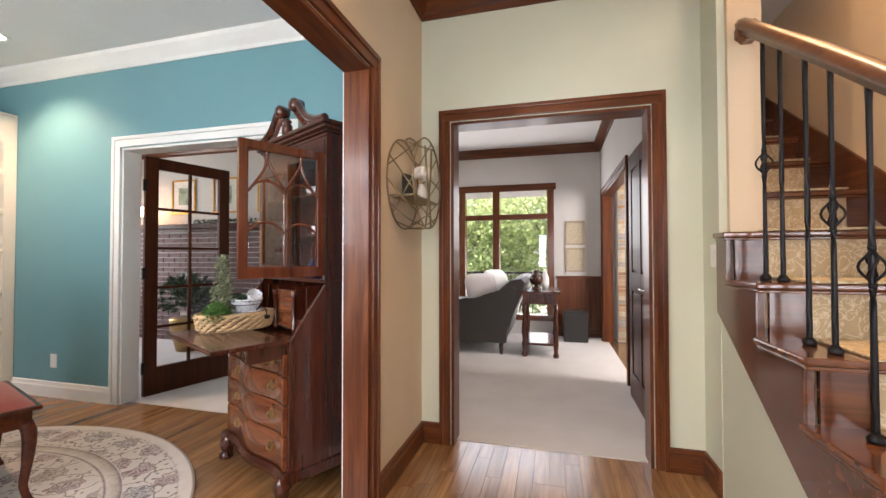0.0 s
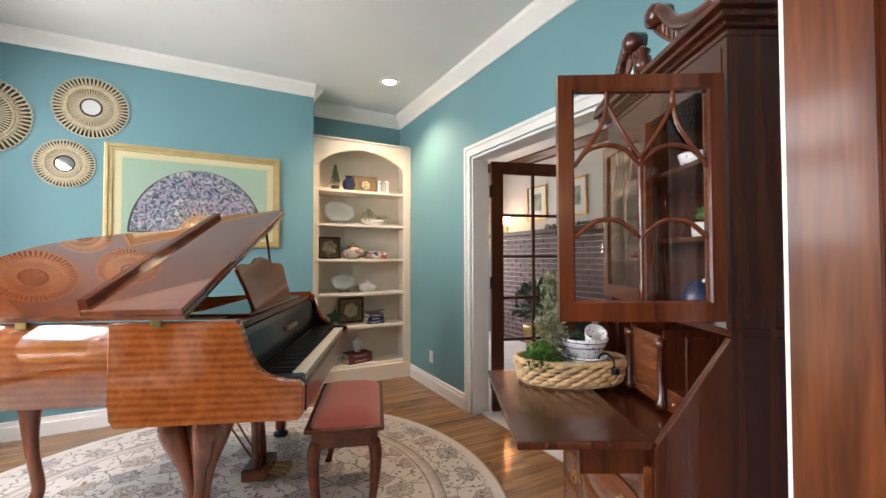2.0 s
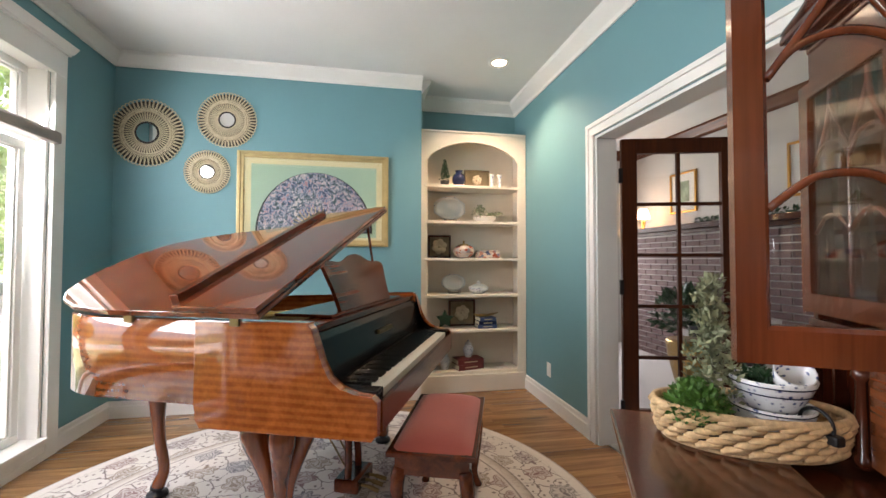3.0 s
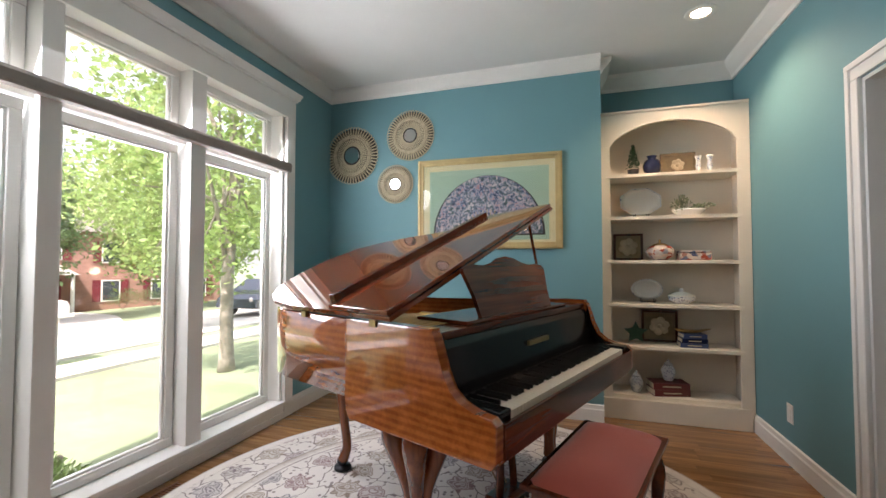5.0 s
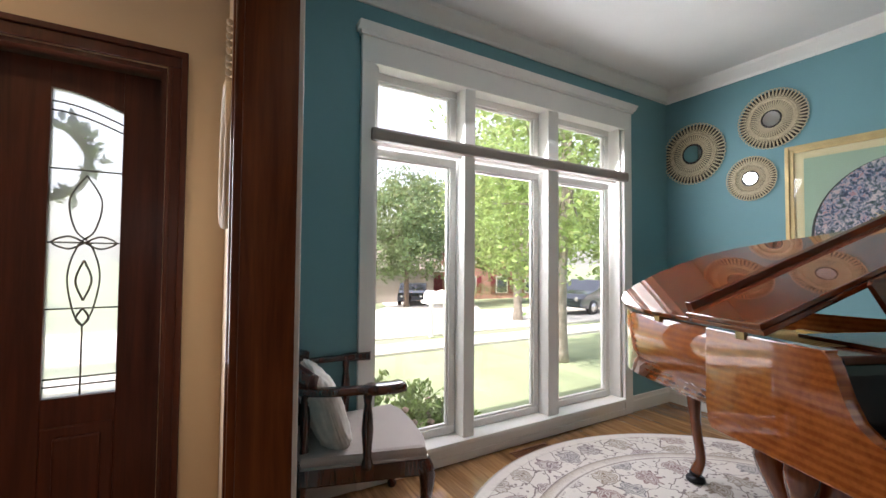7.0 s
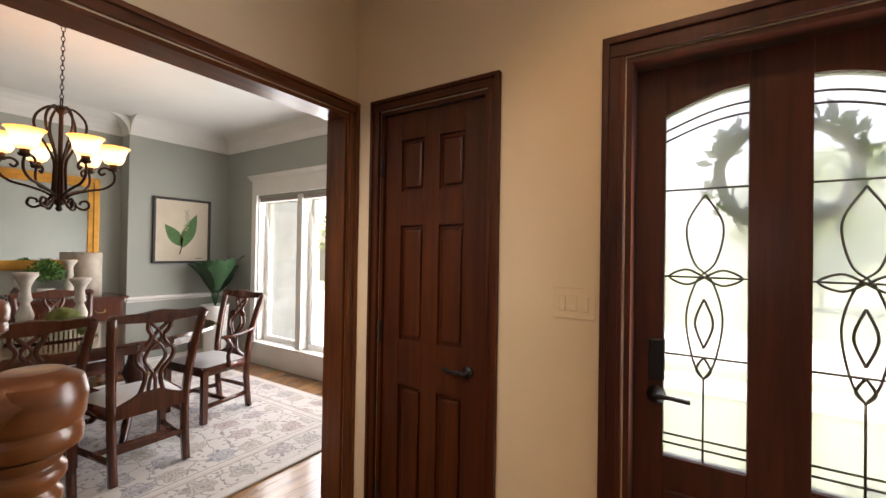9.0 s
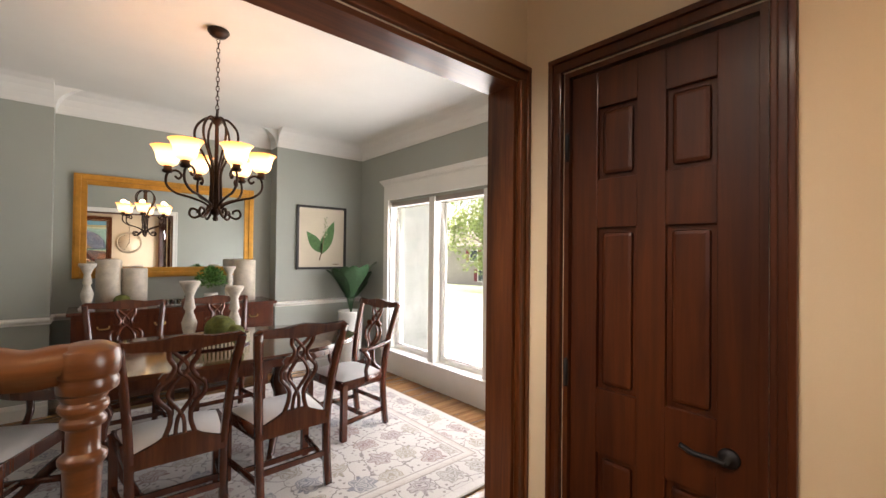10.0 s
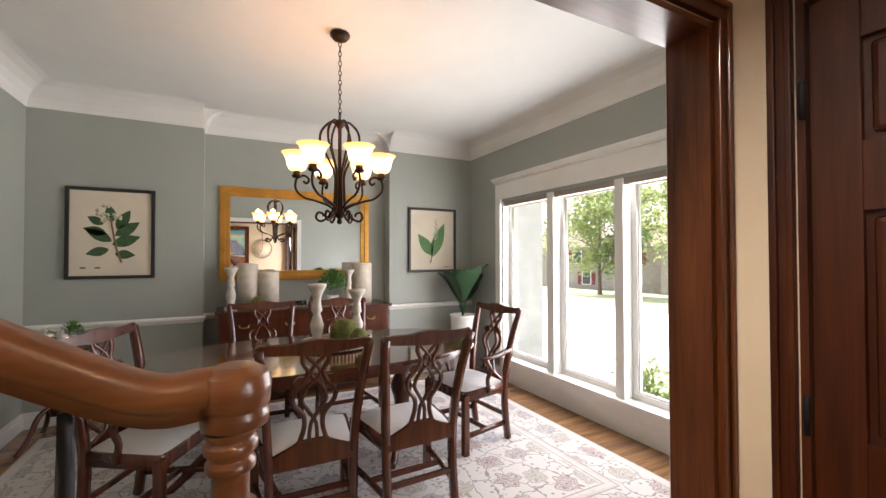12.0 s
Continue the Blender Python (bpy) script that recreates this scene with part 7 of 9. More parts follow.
def side_chair(arms=False, label=""):
    """A carved ladder-splat chair; local front towards +y, back legs at y = 0."""
    c = thing("dining_chair", label, "chair", "chairs round the dining table")
    for sx in (-1, 1):
        part("back_post", tube(spline([(sx * 0.20, -0.02, 0.0), (sx * 0.20, 0.005, 0.2), (sx * 0.205, 0.012, 0.44), (sx * 0.225, -0.03, 0.72), (sx * 0.255, -0.105, 0.985)], 4), 0.024, section=[(0.8, 0.8), (-0.8, 0.8), (-0.8, -0.8), (0.8, -0.8)], up=(0, 1, 0)), DINEWOOD, c)
        part("front_leg", bx(sx * 0.25 - 0.022, sx * 0.25 + 0.022, 0.40, 0.444, 0.0, 0.42, bevel=0.004), DINEWOOD, c)
        part("side_stretcher", tube([(sx * 0.20, 0.0, 0.13), (sx * 0.25, 0.42, 0.13)], 0.016, section=[(0.6, 1), (-0.6, 1), (-0.6, -1), (0.6, -1)]), DINEWOOD, c)
        part("seat_rail", tube([(sx * 0.205, 0.0, 0.405), (sx * 0.25, 0.43, 0.405)], 0.034, section=[(0.35, 1), (-0.35, 1), (-0.35, -1), (0.35, -1)]), DINEWOOD, c)
    part("cross_stretcher", bx(-0.225, 0.225, 0.20, 0.222, 0.115, 0.145, bevel=0.003), DINEWOOD, c)
    part("back_stretcher", bx(-0.19, 0.19, -0.008, 0.012, 0.17, 0.20, bevel=0.003), DINEWOOD, c)
    part("front_rail", bx(-0.24, 0.24, 0.415, 0.44, 0.37, 0.44, bevel=0.004), DINEWOOD, c)
    part("back_rail", prism([(-0.2, 0.37), (0.2, 0.37), (0.2, 0.44), (0.1, 0.475), (0.07, 0.50), (-0.07, 0.50), (-0.1, 0.475), (-0.2, 0.44)], 0.024, Matrix.Translation((0, 0.0, 0)) @ xz(-0.006), bevel=0.003), DINEWOOD, c)
    bm = bmesh.new()
    bmesh.ops.create_grid(bm, x_segments=14, y_segments=12, size=0.5)
    for v in bm.verts:
        a, b = v.co.x * 2, v.co.y * 2
        w = 0.205 + (b + 1) / 2 * 0.05
        v.co = Vector((a * w, 0.225 + b * 0.215, 0.435 + 0.045 * (1 - abs(a) ** 4) * (1 - abs(b) ** 4)))
    for f in bm.faces:
        f.smooth = True
    part("seat", bm, SEATCLOTH, c, "pale cloth slip seat")
    # serpentine crest rail with scrolled ears
    cr = [(-0.275, 0.992), (-0.25, 1.012), (-0.2, 1.0), (-0.12, 0.998), (-0.05, 1.016), (0, 1.022), (0.05, 1.016), (0.12, 0.998), (0.2, 1.0), (0.25, 1.012), (0.275, 0.992), (0.262, 0.968), (0.2, 0.958), (0.1, 0.95), (0.06, 0.94), (-0.06, 0.94), (-0.1, 0.95), (-0.2, 0.958), (-0.262, 0.968)]
    part("crest_rail", prism(cr, 0.024, Matrix.Translation((0, 0.03, 0.0)) @ Matrix.Rotation(radians(8), 4, "X") @ xz(0.0), bevel=0.005), DINEWOOD, c)
    # interlaced pierced splat

    def S(pts, r=0.011):
        out = []
        for x, z in pts:
            k = (z - 0.46) / 0.5
            out.append((x, 0.008 - 0.1 * k ** 1.4 if k > 0 else 0.008, z))
        return tube(spline(out, 4), r, section=[(1.0, 0.7), (-1.0, 0.7), (-1.0, -0.7), (1.0, -0.7)], up=(0, 1, 0))
    for sx in (-1, 1):
        part("splat_strap", S([(sx * 0.07, 0.48), (sx * 0.045, 0.56), (sx * 0.05, 0.63), (sx * 0.095, 0.69), (sx * 0.10, 0.75), (sx * 0.055, 0.80), (sx * 0.035, 0.85), (sx * 0.06, 0.90), (sx * 0.06, 0.95)]), DINEWOOD, c)
        part("splat_strap", S([(sx * 0.02, 0.48), (sx * 0.012, 0.58), (-sx * 0.03, 0.655), (-sx * 0.058, 0.71), (-sx * 0.03, 0.78), (sx * 0.02, 0.83), (sx * 0.012, 0.87), (-sx * 0.035, 0.92), (-sx * 0.06, 0.955)], 0.009), DINEWOOD, c)
        part("splat_boss", prism([(sx * 0.03, 0.79), (sx * 0.085, 0.775), (sx * 0.10, 0.80), (sx * 0.08, 0.825), (sx * 0.04, 0.825)], 0.018, Matrix.Translation((0, -0.055, 0)) @ xz(0)), DINEWOOD, c)
    if arms:
        for sx in (-1, 1):
            part("arm", tube(spline([(sx * 0.225, -0.02, 0.69), (sx * 0.27, 0.1, 0.675), (sx * 0.29, 0.22, 0.67), (sx * 0.285, 0.30, 0.665)], 5), 0.02, section=[(1.1, 0.5), (-1.1, 0.5), (-1.1, -0.5), (1.1, -0.5)]), DINEWOOD, c)
            part("arm_support", tube(spline([(sx * 0.245, 0.20, 0.40), (sx * 0.262, 0.23, 0.5), (sx * 0.285, 0.22, 0.58), (sx * 0.285, 0.27, 0.66)], 4), 0.017, 8), DINEWOOD, c)
    return c


lab = "red-brown carved dining chair with a pale cloth seat"
ch = side_chair(False, lab + " at the table")
RUGZ = 0.0125
ch.matrix_basis = pose(3.79, 0.90, RUGZ, 0, 0, -91)
copy_thing(ch, pose(3.75, 0.33, RUGZ, 0, 0, -88))
copy_thing(ch, pose(5.50, 1.02, RUGZ, 0, 0, 90))
copy_thing(ch, pose(5.50, 0.36, RUGZ, 0, 0, 91))
ca = side_chair(True, "red-brown carved dining armchair at the end of the table")
ca.matrix_basis = pose(4.48, -0.60, RUGZ, 0, 0, 6)
copy_thing(ca, pose(4.50, 1.82, RUGZ, 0, 0, 152))

tb = thing("dining_table", "polished oval mahogany dining table on two pedestals", "table", at=(4.60, 0.66, RUGZ))
ol = []
for i in range(64):
    a = 2 * math.pi * i / 64
    ol.append((0.58 * math.copysign(abs(math.cos(a)) ** 0.75, math.cos(a)), 1.08 * math.copysign(abs(math.sin(a)) ** 0.75, math.sin(a))))
part("tabletop", prism(ol, 0.026, pose(0, 0, 0.735), bevel=0.008), TABLEWOOD, tb, "glossy oval top")
part("apron", prism([(x * 0.86, y * 0.9) for x, y in ol], 0.07, pose(0, 0, 0.664)), DINEWOOD, tb)
for sy in (-1, 1):
    ped = part("pedestal", lathe([(0.06, 0.15), (0.075, 0.2), (0.05, 0.26), (0.06, 0.34), (0.085, 0.42), (0.06, 0.5), (0.045, 0.56), (0.08, 0.62), (0.09, 0.664)], (0, sy * 0.55, 0), 20), DINEWOOD, tb)
    for a in (0, 120, 240):
        d = Vector((math.cos(radians(a + 90 * sy)), math.sin(radians(a + 90 * sy)), 0))
        part("pedestal_foot", tube(spline([(d.x * 0.04, sy * 0.55 + d.y * 0.04, 0.24), (d.x * 0.16, sy * 0.55 + d.y * 0.16, 0.2), (d.x * 0.28, sy * 0.55 + d.y * 0.28, 0.09), (d.x * 0.36, sy * 0.55 + d.y * 0.36, 0.02), (d.x * 0.40, sy * 0.55 + d.y * 0.40, 0.016)], 4), [0.034] * 5 + [0.03] * 4 + [0.025] * 4 + [0.02] * 4, 8), DINEWOOD, ped)

RUG2 = rug_material("ivory_floral_dining_rug", (0.60, 0.56, 0.52), (0.19, 0.16, 0.15), ((0.24, 0.13, 0.12), (0.15, 0.16, 0.20), (0.29, 0.24, 0.18)), (0.42, 0.37, 0.32), half=(1.42, 1.87), scale=4.0)
ru = thing("dining_rug", "ivory wool dining rug with a faded floral pattern", "rug", at=(4.53, 0.70, 0.0))
part("rug_face", bx(-1.42, 1.42, -1.87, 1.87, 0.0, 0.012, bevel=0.004), RUG2, ru)

# chandelier
RUST = plain("rubbed_bronze_metal", (0.045, 0.025, 0.018), 0.45, 0.8, var=0.3)
SHADEGLASS, nt, sh = nodes_of("lit_amber_glass_shade")
gz = nt.nodes.new("ShaderNodeSeparateXYZ")
nt.links.new(coords(nt), gz.inputs[0])
sc_ = ramp(nt, gz.outputs[2], [(0.0, (1.0, 0.50, 0.15)), (0.03, (1.0, 0.80, 0.42)), (0.075, (1.0, 0.72, 0.33)), (0.112, (0.9, 0.34, 0.07))])
nt.links.new(sc_, sh.inputs["Emission Color"])
nt.links.new(sc_, sh.inputs["Base Color"])
sh.inputs["Emission Strength"].default_value = SHADE_GLOW
sh.inputs["Roughness"].default_value = 0.35
cx_, cy_ = 4.33, 0.645
cl = thing("chandelier", "bronze six-arm chandelier with lit amber glass shades", "chandelier", at=(cx_, cy_, 1.62))
part("canopy", lathe([(0.0, 1.24), (0.062, 1.238), (0.065, 1.225), (0.045, 1.2), (0.015, 1.19), (0, 1.188)], (0, 0, 0), 24), RUST, cl)
for k in range(15):
    zz = 0.735 + k * 0.031
    lk = tube([(0.009 * math.cos(a) * (k % 2), 0.009 * math.cos(a) * (1 - k % 2), zz + 0.019 * math.sin(a)) for a in [i * math.pi / 6 for i in range(12)]], 0.0028, 5, closed=True, up=(1, 1, 0))
    part("chain_link", lk, RUST, cl)
part("loop", tube([(0.022 * math.cos(a), 0, 0.70 + 0.026 * math.sin(a)) for a in [i * math.pi / 8 for i in range(16)]], 0.004, 6, closed=True, up=(0, 1, 0)), RUST, cl)
part("finial", lathe([(0.0, 0.0), (0.014, 0.006), (0.018, 0.02), (0.012, 0.035), (0.028, 0.05), (0.034, 0.07), (0.02, 0.09), (0.012, 0.12), (0.012, 0.62), (0.03, 0.64), (0.034, 0.66), (0.012, 0.68), (0, 0.682)], (0, 0, 0), 16), RUST, cl)
for k in range(6):
    a = radians(60 * k + 12)
    d = Vector((math.cos(a), math.sin(a), 0))

    def RZ(pts):
        return spline([(d.x * r, d.y * r, z) for r, z in pts], 5)
    part("cage_rod", tube(RZ([(0.02, 0.65), (0.06, 0.66), (0.115, 0.60), (0.12, 0.52), (0.07, 0.42), (0.03, 0.32), (0.03, 0.2), (0.035, 0.08)]), 0.008, 6), RUST, cl)
    arm = part("arm", tube(RZ([(0.03, 0.09), (0.07, 0.12), (0.15, 0.15), (0.22, 0.17), (0.27, 0.22), (0.265, 0.29), (0.22, 0.31), (0.19, 0.285), (0.205, 0.26), (0.225, 0.275)]), 0.008, 6), RUST, cl)
    part("scroll", tube(RZ([(0.03, 0.11), (0.07, 0.05), (0.115, 0.02), (0.145, 0.04), (0.135, 0.075), (0.105, 0.07), (0.10, 0.05)]), 0.008, 6), RUST, cl)
    part("candle_cup", lathe([(0.0, 0.0), (0.025, 0.004), (0.032, 0.016), (0.022, 0.03), (0.024, 0.045), (0, 0.046)], (d.x * 0.265, d.y * 0.265, 0.29), 12), RUST, arm)
    shd = new("shade", mesh_of("shade", lathe([(0.026, 0.0), (0.048, 0.012), (0.062, 0.04), (0.068, 0.075), (0.082, 0.108), (0.094, 0.118), (0.091, 0.119), (0.078, 0.108), (0.064, 0.075), (0.058, 0.04), (0.044, 0.015), (0.0, 0.004)], (0, 0, 0), 20), SHADEGLASS))
    shd.location, shd.parent = (d.x * 0.265, d.y * 0.265, 0.335), arm
    lp = bpy.data.lights.new("bulb", "POINT")
    lp.energy, lp.color, lp.shadow_soft_size = BULB, (1.0, 0.62, 0.30), 0.03
    lo_ = new("bulb", lp)
    lo_.location = (cx_ + d.x * 0.265, cy_ + d.y * 0.265, 1.62 + 0.335 + 0.14)

# sideboard and what stands on it
sb_ = thing("sideboard", "red-brown wooden sideboard with brass pulls in the recess", "sideboard", at=(6.20, 0.54, 0.0))
part("top", bx(-0.26, 0.26, -0.85, 0.85, 0.87, 0.90, bevel=0.006), DINEWOOD, sb_)
part("carcass", bx(-0.235, 0.25, -0.82, 0.82, 0.12, 0.869, bevel=0.003), DINEWOOD, sb_)
for y in (-0.78, 0.74):
    for x in (-0.225, 0.2):
        part("foot", bx(x, x + 0.04, y, y + 0.04, 0.0, 0.12, bevel=0.004), DINEWOOD, sb_)
for y0, y1 in ((-0.80, -0.42), (-0.40, -0.01), (0.01, 0.40), (0.42, 0.80)):
    for z0, z1 in ((0.66, 0.84), (0.16, 0.64)):
        dr = part("drawer", bx(-0.252, -0.236, y0, y1, z0, z1, bevel=0.005), DINEWOOD, sb_)
        part("pull", tube(spline([(-0.254, (y0 + y1) / 2 - 0.04, (z0 + z1) / 2 + 0.02), (-0.27, (y0 + y1) / 2 - 0.03, (z0 + z1) / 2), (-0.27, (y0 + y1) / 2 + 0.03, (z0 + z1) / 2), (-0.254, (y0 + y1) / 2 + 0.04, (z0 + z1) / 2 + 0.02)]), 0.007, 6), BRASS, dr)
CHALK = plain("chalky_white_painted_wood", (0.62, 0.57, 0.50), 0.8, var=0.22, scale=20, fine=80, relief=0.4)
WAX = plain("mottled_cream_candle_wax", (0.60, 0.53, 0.44), 0.6, var=0.2, scale=12, fine=60, relief=0.3)
BAL = [(0.0, 0.0), (0.055, 0.0), (0.06, 0.02), (0.045, 0.035), (0.028, 0.06), (0.04, 0.10), (0.046, 0.14), (0.028, 0.19), (0.022, 0.21), (0.036, 0.23), (0.03, 0.25), (0.024, 0.30), (0.04, 0.34), (0.06, 0.37), (0.062, 0.39), (0, 0.39)]


def candlestick(at, k, label):
    t = thing("candlestick", label, "candlestick", at=at)
    part("stem", lathe([(r * (0.85 + 0.15 * k), z * k) for r, z in BAL], (0, 0, 0), 20), CHALK, t)
    return t


def pillar(at, r, h):
    t = thing("pillar_candle", "thick mottled cream pillar candle on the sideboard", "candle", at=at)
    part("wax", lathe([(0, 0), (r, 0), (r, h - 0.01), (r - 0.01, h), (r * 0.7, h - 0.012), (0, h - 0.015)], (0, 0, 0), 24), WAX, t)
    part("wick", tube([(0, 0, h - 0.018), (0.002, 0, h + 0.008)], 0.002, 5), BLACKMETAL, t)


for y, r, h in ((1.11, 0.095, 0.44), (0.92, 0.10, 0.36), (-0.05, 0.11, 0.44)):
    pillar((6.22, y, 0.9005), r, h)
candlestick((6.08, 1.26, 0.9005), 1.05, "tall turned whitewashed candlestick on the sideboard")
candlestick((6.10, 0.13, 0.9005), 0.95, "turned whitewashed candlestick on the sideboard")
pb = thing("boxwood_plant", "round green boxwood in a white pot on the sideboard", "plant", at=(6.10, 0.30, 0.9005))
part("pot", lathe([(0.05, 0), (0.065, 0.1), (0.06, 0.1), (0, 0.09)], (0, 0, 0), 20), CHINA, pb)
bm = bmesh.new()
leaves(bm, (0, 0, 0.22), 1100, 0.15, 0.016, rnd, 1.0)
part("foliage", bm, LEAFG, pb)
MOSS = plain("dry_green_moss", (0.12, 0.13, 0.025), 0.95, var=0.4, scale=40, fine=160, relief=0.9)


def moss(at, r, label):
    t = thing("moss_ball", label, "moss ball", at=at)
    bm = ball((0, 0, r * 0.93), r, sub=4)
    for v in bm.verts:
        v.co += v.co.normalized() * r * (0.16 * noise.noise(v.co * (3 / r) * 0.5) + 0.07 * noise.noise(v.co * 60))
    part("body", bm, MOSS, t)


moss((6.06, 1.02, 0.9005), 0.065, "green moss ball on the sideboard")
CRYSTAL = glass("clear_crystal", thin=False)
for i, y in enumerate((0.58, 0.63, 0.68, 0.73)):
    vessel("crystal_glass", "small clear crystal glass on the sideboard", "glass", [(0.018, 0), (0.022, 0.005), (0.024, 0.06), (0.022, 0.06), (0.018, 0.012), (0, 0.012)], CRYSTAL, (6.08 + 0.02 * (i % 2), y, 0.9005), seg=14)
vessel("crystal_decanter", "tall clear crystal decanter on the sideboard", "decanter", [(0.03, 0), (0.035, 0.01), (0.035, 0.08), (0.012, 0.12), (0.012, 0.16), (0.022, 0.19), (0.015, 0.21), (0, 0.215)], CRYSTAL, (6.10, 0.50, 0.9005), seg=14)
# tray, moss and candlesticks on the table
GALLERY = plain("antique_cream_gallery", (0.55, 0.49, 0.33), 0.45, 0.3, var=0.2)
TZ = 0.762 + RUGZ
tr_ = thing("gallery_tray", "oval cream tray with a pierced gallery rim", "tray", at=(4.56, 0.60, TZ))
part("tray_base", lathe([(0, 0), (0.2, 0), (0.21, 0.012), (0, 0.012)], (0, 0, 0), 40, sx=0.75, sy=1.15), SECDARK, tr_)
for k in range(60):
    a = 2 * math.pi * k / 60
    part("gallery_post", bx(-0.0035, 0.0035, -0.007, 0.007, 0.012, 0.068), GALLERY, tr_).matrix_basis = Matrix.Translation((0.203 * 0.75 * math.cos(a), 0.203 * 1.15 * math.sin(a), 0)) @ Matrix.Rotation(a, 4, "Z")
part("gallery_rim", tube([(0.203 * 0.75 * math.cos(i * math.pi / 24), 0.203 * 1.15 * math.sin(i * math.pi / 24), 0.07) for i in range(48)], 0.006, 6, closed=True), GALLERY, tr_)
moss((4.53, 0.56, TZ + 0.0125), 0.10, "large green moss ball in the tray")
moss((4.47, 0.49, TZ + 0.0125), 0.07, "small green moss ball in the tray")
candlestick((4.60, 0.735, TZ + 0.0125), 1.12, "tall turned whitewashed candlestick in the tray")
candlestick((4.62, 0.45, TZ + 0.0125), 1.0, "turned whitewashed candlestick in the tray")

# mirror in the recess
GOLD = plain("rubbed_gold_leaf_frame", (0.60, 0.30, 0.06), 0.38, 0.75, var=0.25, scale=8, fine=50)
framed("wall_mirror", "large wall mirror in a gold frame above the sideboard", "mirror", "y", DXE + 0.2, -1, -0.20, 1.37, 1.16, 2.14, 0.10, 0.04, GOLD, "mirror_glass", SILVER)
PAPER = plain("cream_print_paper", (0.66, 0.58, 0.46), 0.8, var=0.06)
BOTLEAF = plain("printed_green_leaf", (0.10, 0.22, 0.08), 0.8, var=0.3, scale=25)
BOTDARK = plain("printed_dark_leaf", (0.05, 0.11, 0.04), 0.8, var=0.35, scale=30)
BOTPALE = plain("printed_pale_bloom", (0.52, 0.50, 0.33), 0.8, var=0.3, scale=60)
BOTSTEM = plain("printed_brown_stem", (0.20, 0.12, 0.07), 0.8)


def leaf_flat(bm, x, y, z, ang, ln, wd):
    """A flat printed leaf on the plane of x."""
    c, s = math.cos(ang), math.sin(ang)
    pts = []
    for k in range(9):
        t = k / 8
        pts.append((t * ln, wd * math.sin(math.pi * t ** 0.85)))
    for k in range(7, 0, -1):
        t = k / 8
        pts.append((t * ln, -wd * math.sin(math.pi * t ** 0.85)))
    prism([(y + a * c - b * s, z + a * s + b * c) for a, b in pts], 0.0012, yz(x - 0.0012), bm)


t = framed("botanical_print", "black framed botanical print of two green leaves", "picture", "y", DXE, -1, -1.285, -0.635, 1.22, 2.005, 0.028, 0.03, BLACKFRAME, "paper", PAPER, 1)
px_ = DXE - 0.0106
bm = bmesh.new()
leaf_flat(bm, px_, -0.95, 1.40, radians(112), 0.46, 0.075)
leaf_flat(bm, px_, -0.97, 1.42, radians(52), 0.34, 0.07)
part("leaf_print", bm, BOTLEAF, t)
bm = bmesh.new()
for k in range(34):
    ball((px_ - 0.001, -0.99 - 0.03 * (k / 34) + rnd.uniform(-0.028, 0.028), 1.62 + k * 0.0075), 0.010, bm, 1, 0.1)
part("bloom_print", bm, BOTPALE, t)
bm = tube([(px_ - 0.001, -0.93, 1.33), (px_ - 0.001, -0.96, 1.45), (px_ - 0.001, -0.99, 1.65)], 0.005, 5)
part("stem_print", bm, BOTSTEM, t)
part("caption_bar", bx(px_ - 0.001, px_ + 0.001, -1.19, -1.11, 1.275, 1.283), BOTSTEM, t)
t = framed("botanical_print", "black framed botanical print of a dark leafy sprig", "picture", "y", DXE, -1, 1.885, 2.52, 1.22, 2.02, 0.028, 0.03, BLACKFRAME, "paper", PAPER, 1)
bm = bmesh.new()
for y, z, a, ln, wd in ((2.20, 1.52, 20, 0.22, 0.05), (2.18, 1.60, 35, 0.22, 0.05), (2.20, 1.55, 150, 0.22, 0.045), (2.22, 1.48, 195, 0.17, 0.04), (2.17, 1.66, 60, 0.2, 0.045), (2.24, 1.62, 165, 0.17, 0.04), (2.26, 1.70, 150, 0.13, 0.035), (2.18, 1.44, -5, 0.15, 0.04), (2.2, 1.72, 100, 0.16, 0.04)):
    leaf_flat(bm, px_, y, z, radians(180 - a), ln, wd)
part("leaf_print", bm, BOTDARK, t)
bm = bmesh.new()
for k in range(16):
    ball((px_ - 0.001, 2.22 + rnd.uniform(-0.09, 0.09), 1.78 + rnd.uniform(-0.06, 0.09)), 0.018, bm, 1, 0.08)
part("bloom_print", bm, BOTPALE, t)
bm = tube(spline([(px_ - 0.001, 2.13, 1.36), (px_ - 0.001, 2.17, 1.5), (px_ - 0.001, 2.21, 1.75)], 4), 0.008, 5)
part("stem_print", bm, BOTSTEM, t)
for y in (2.40, 2.30):
    part("caption_bar", bx(px_ - 0.001, px_ + 0.001, y - 0.02, y + 0.02, 1.31, 1.325), BOTSTEM, t)

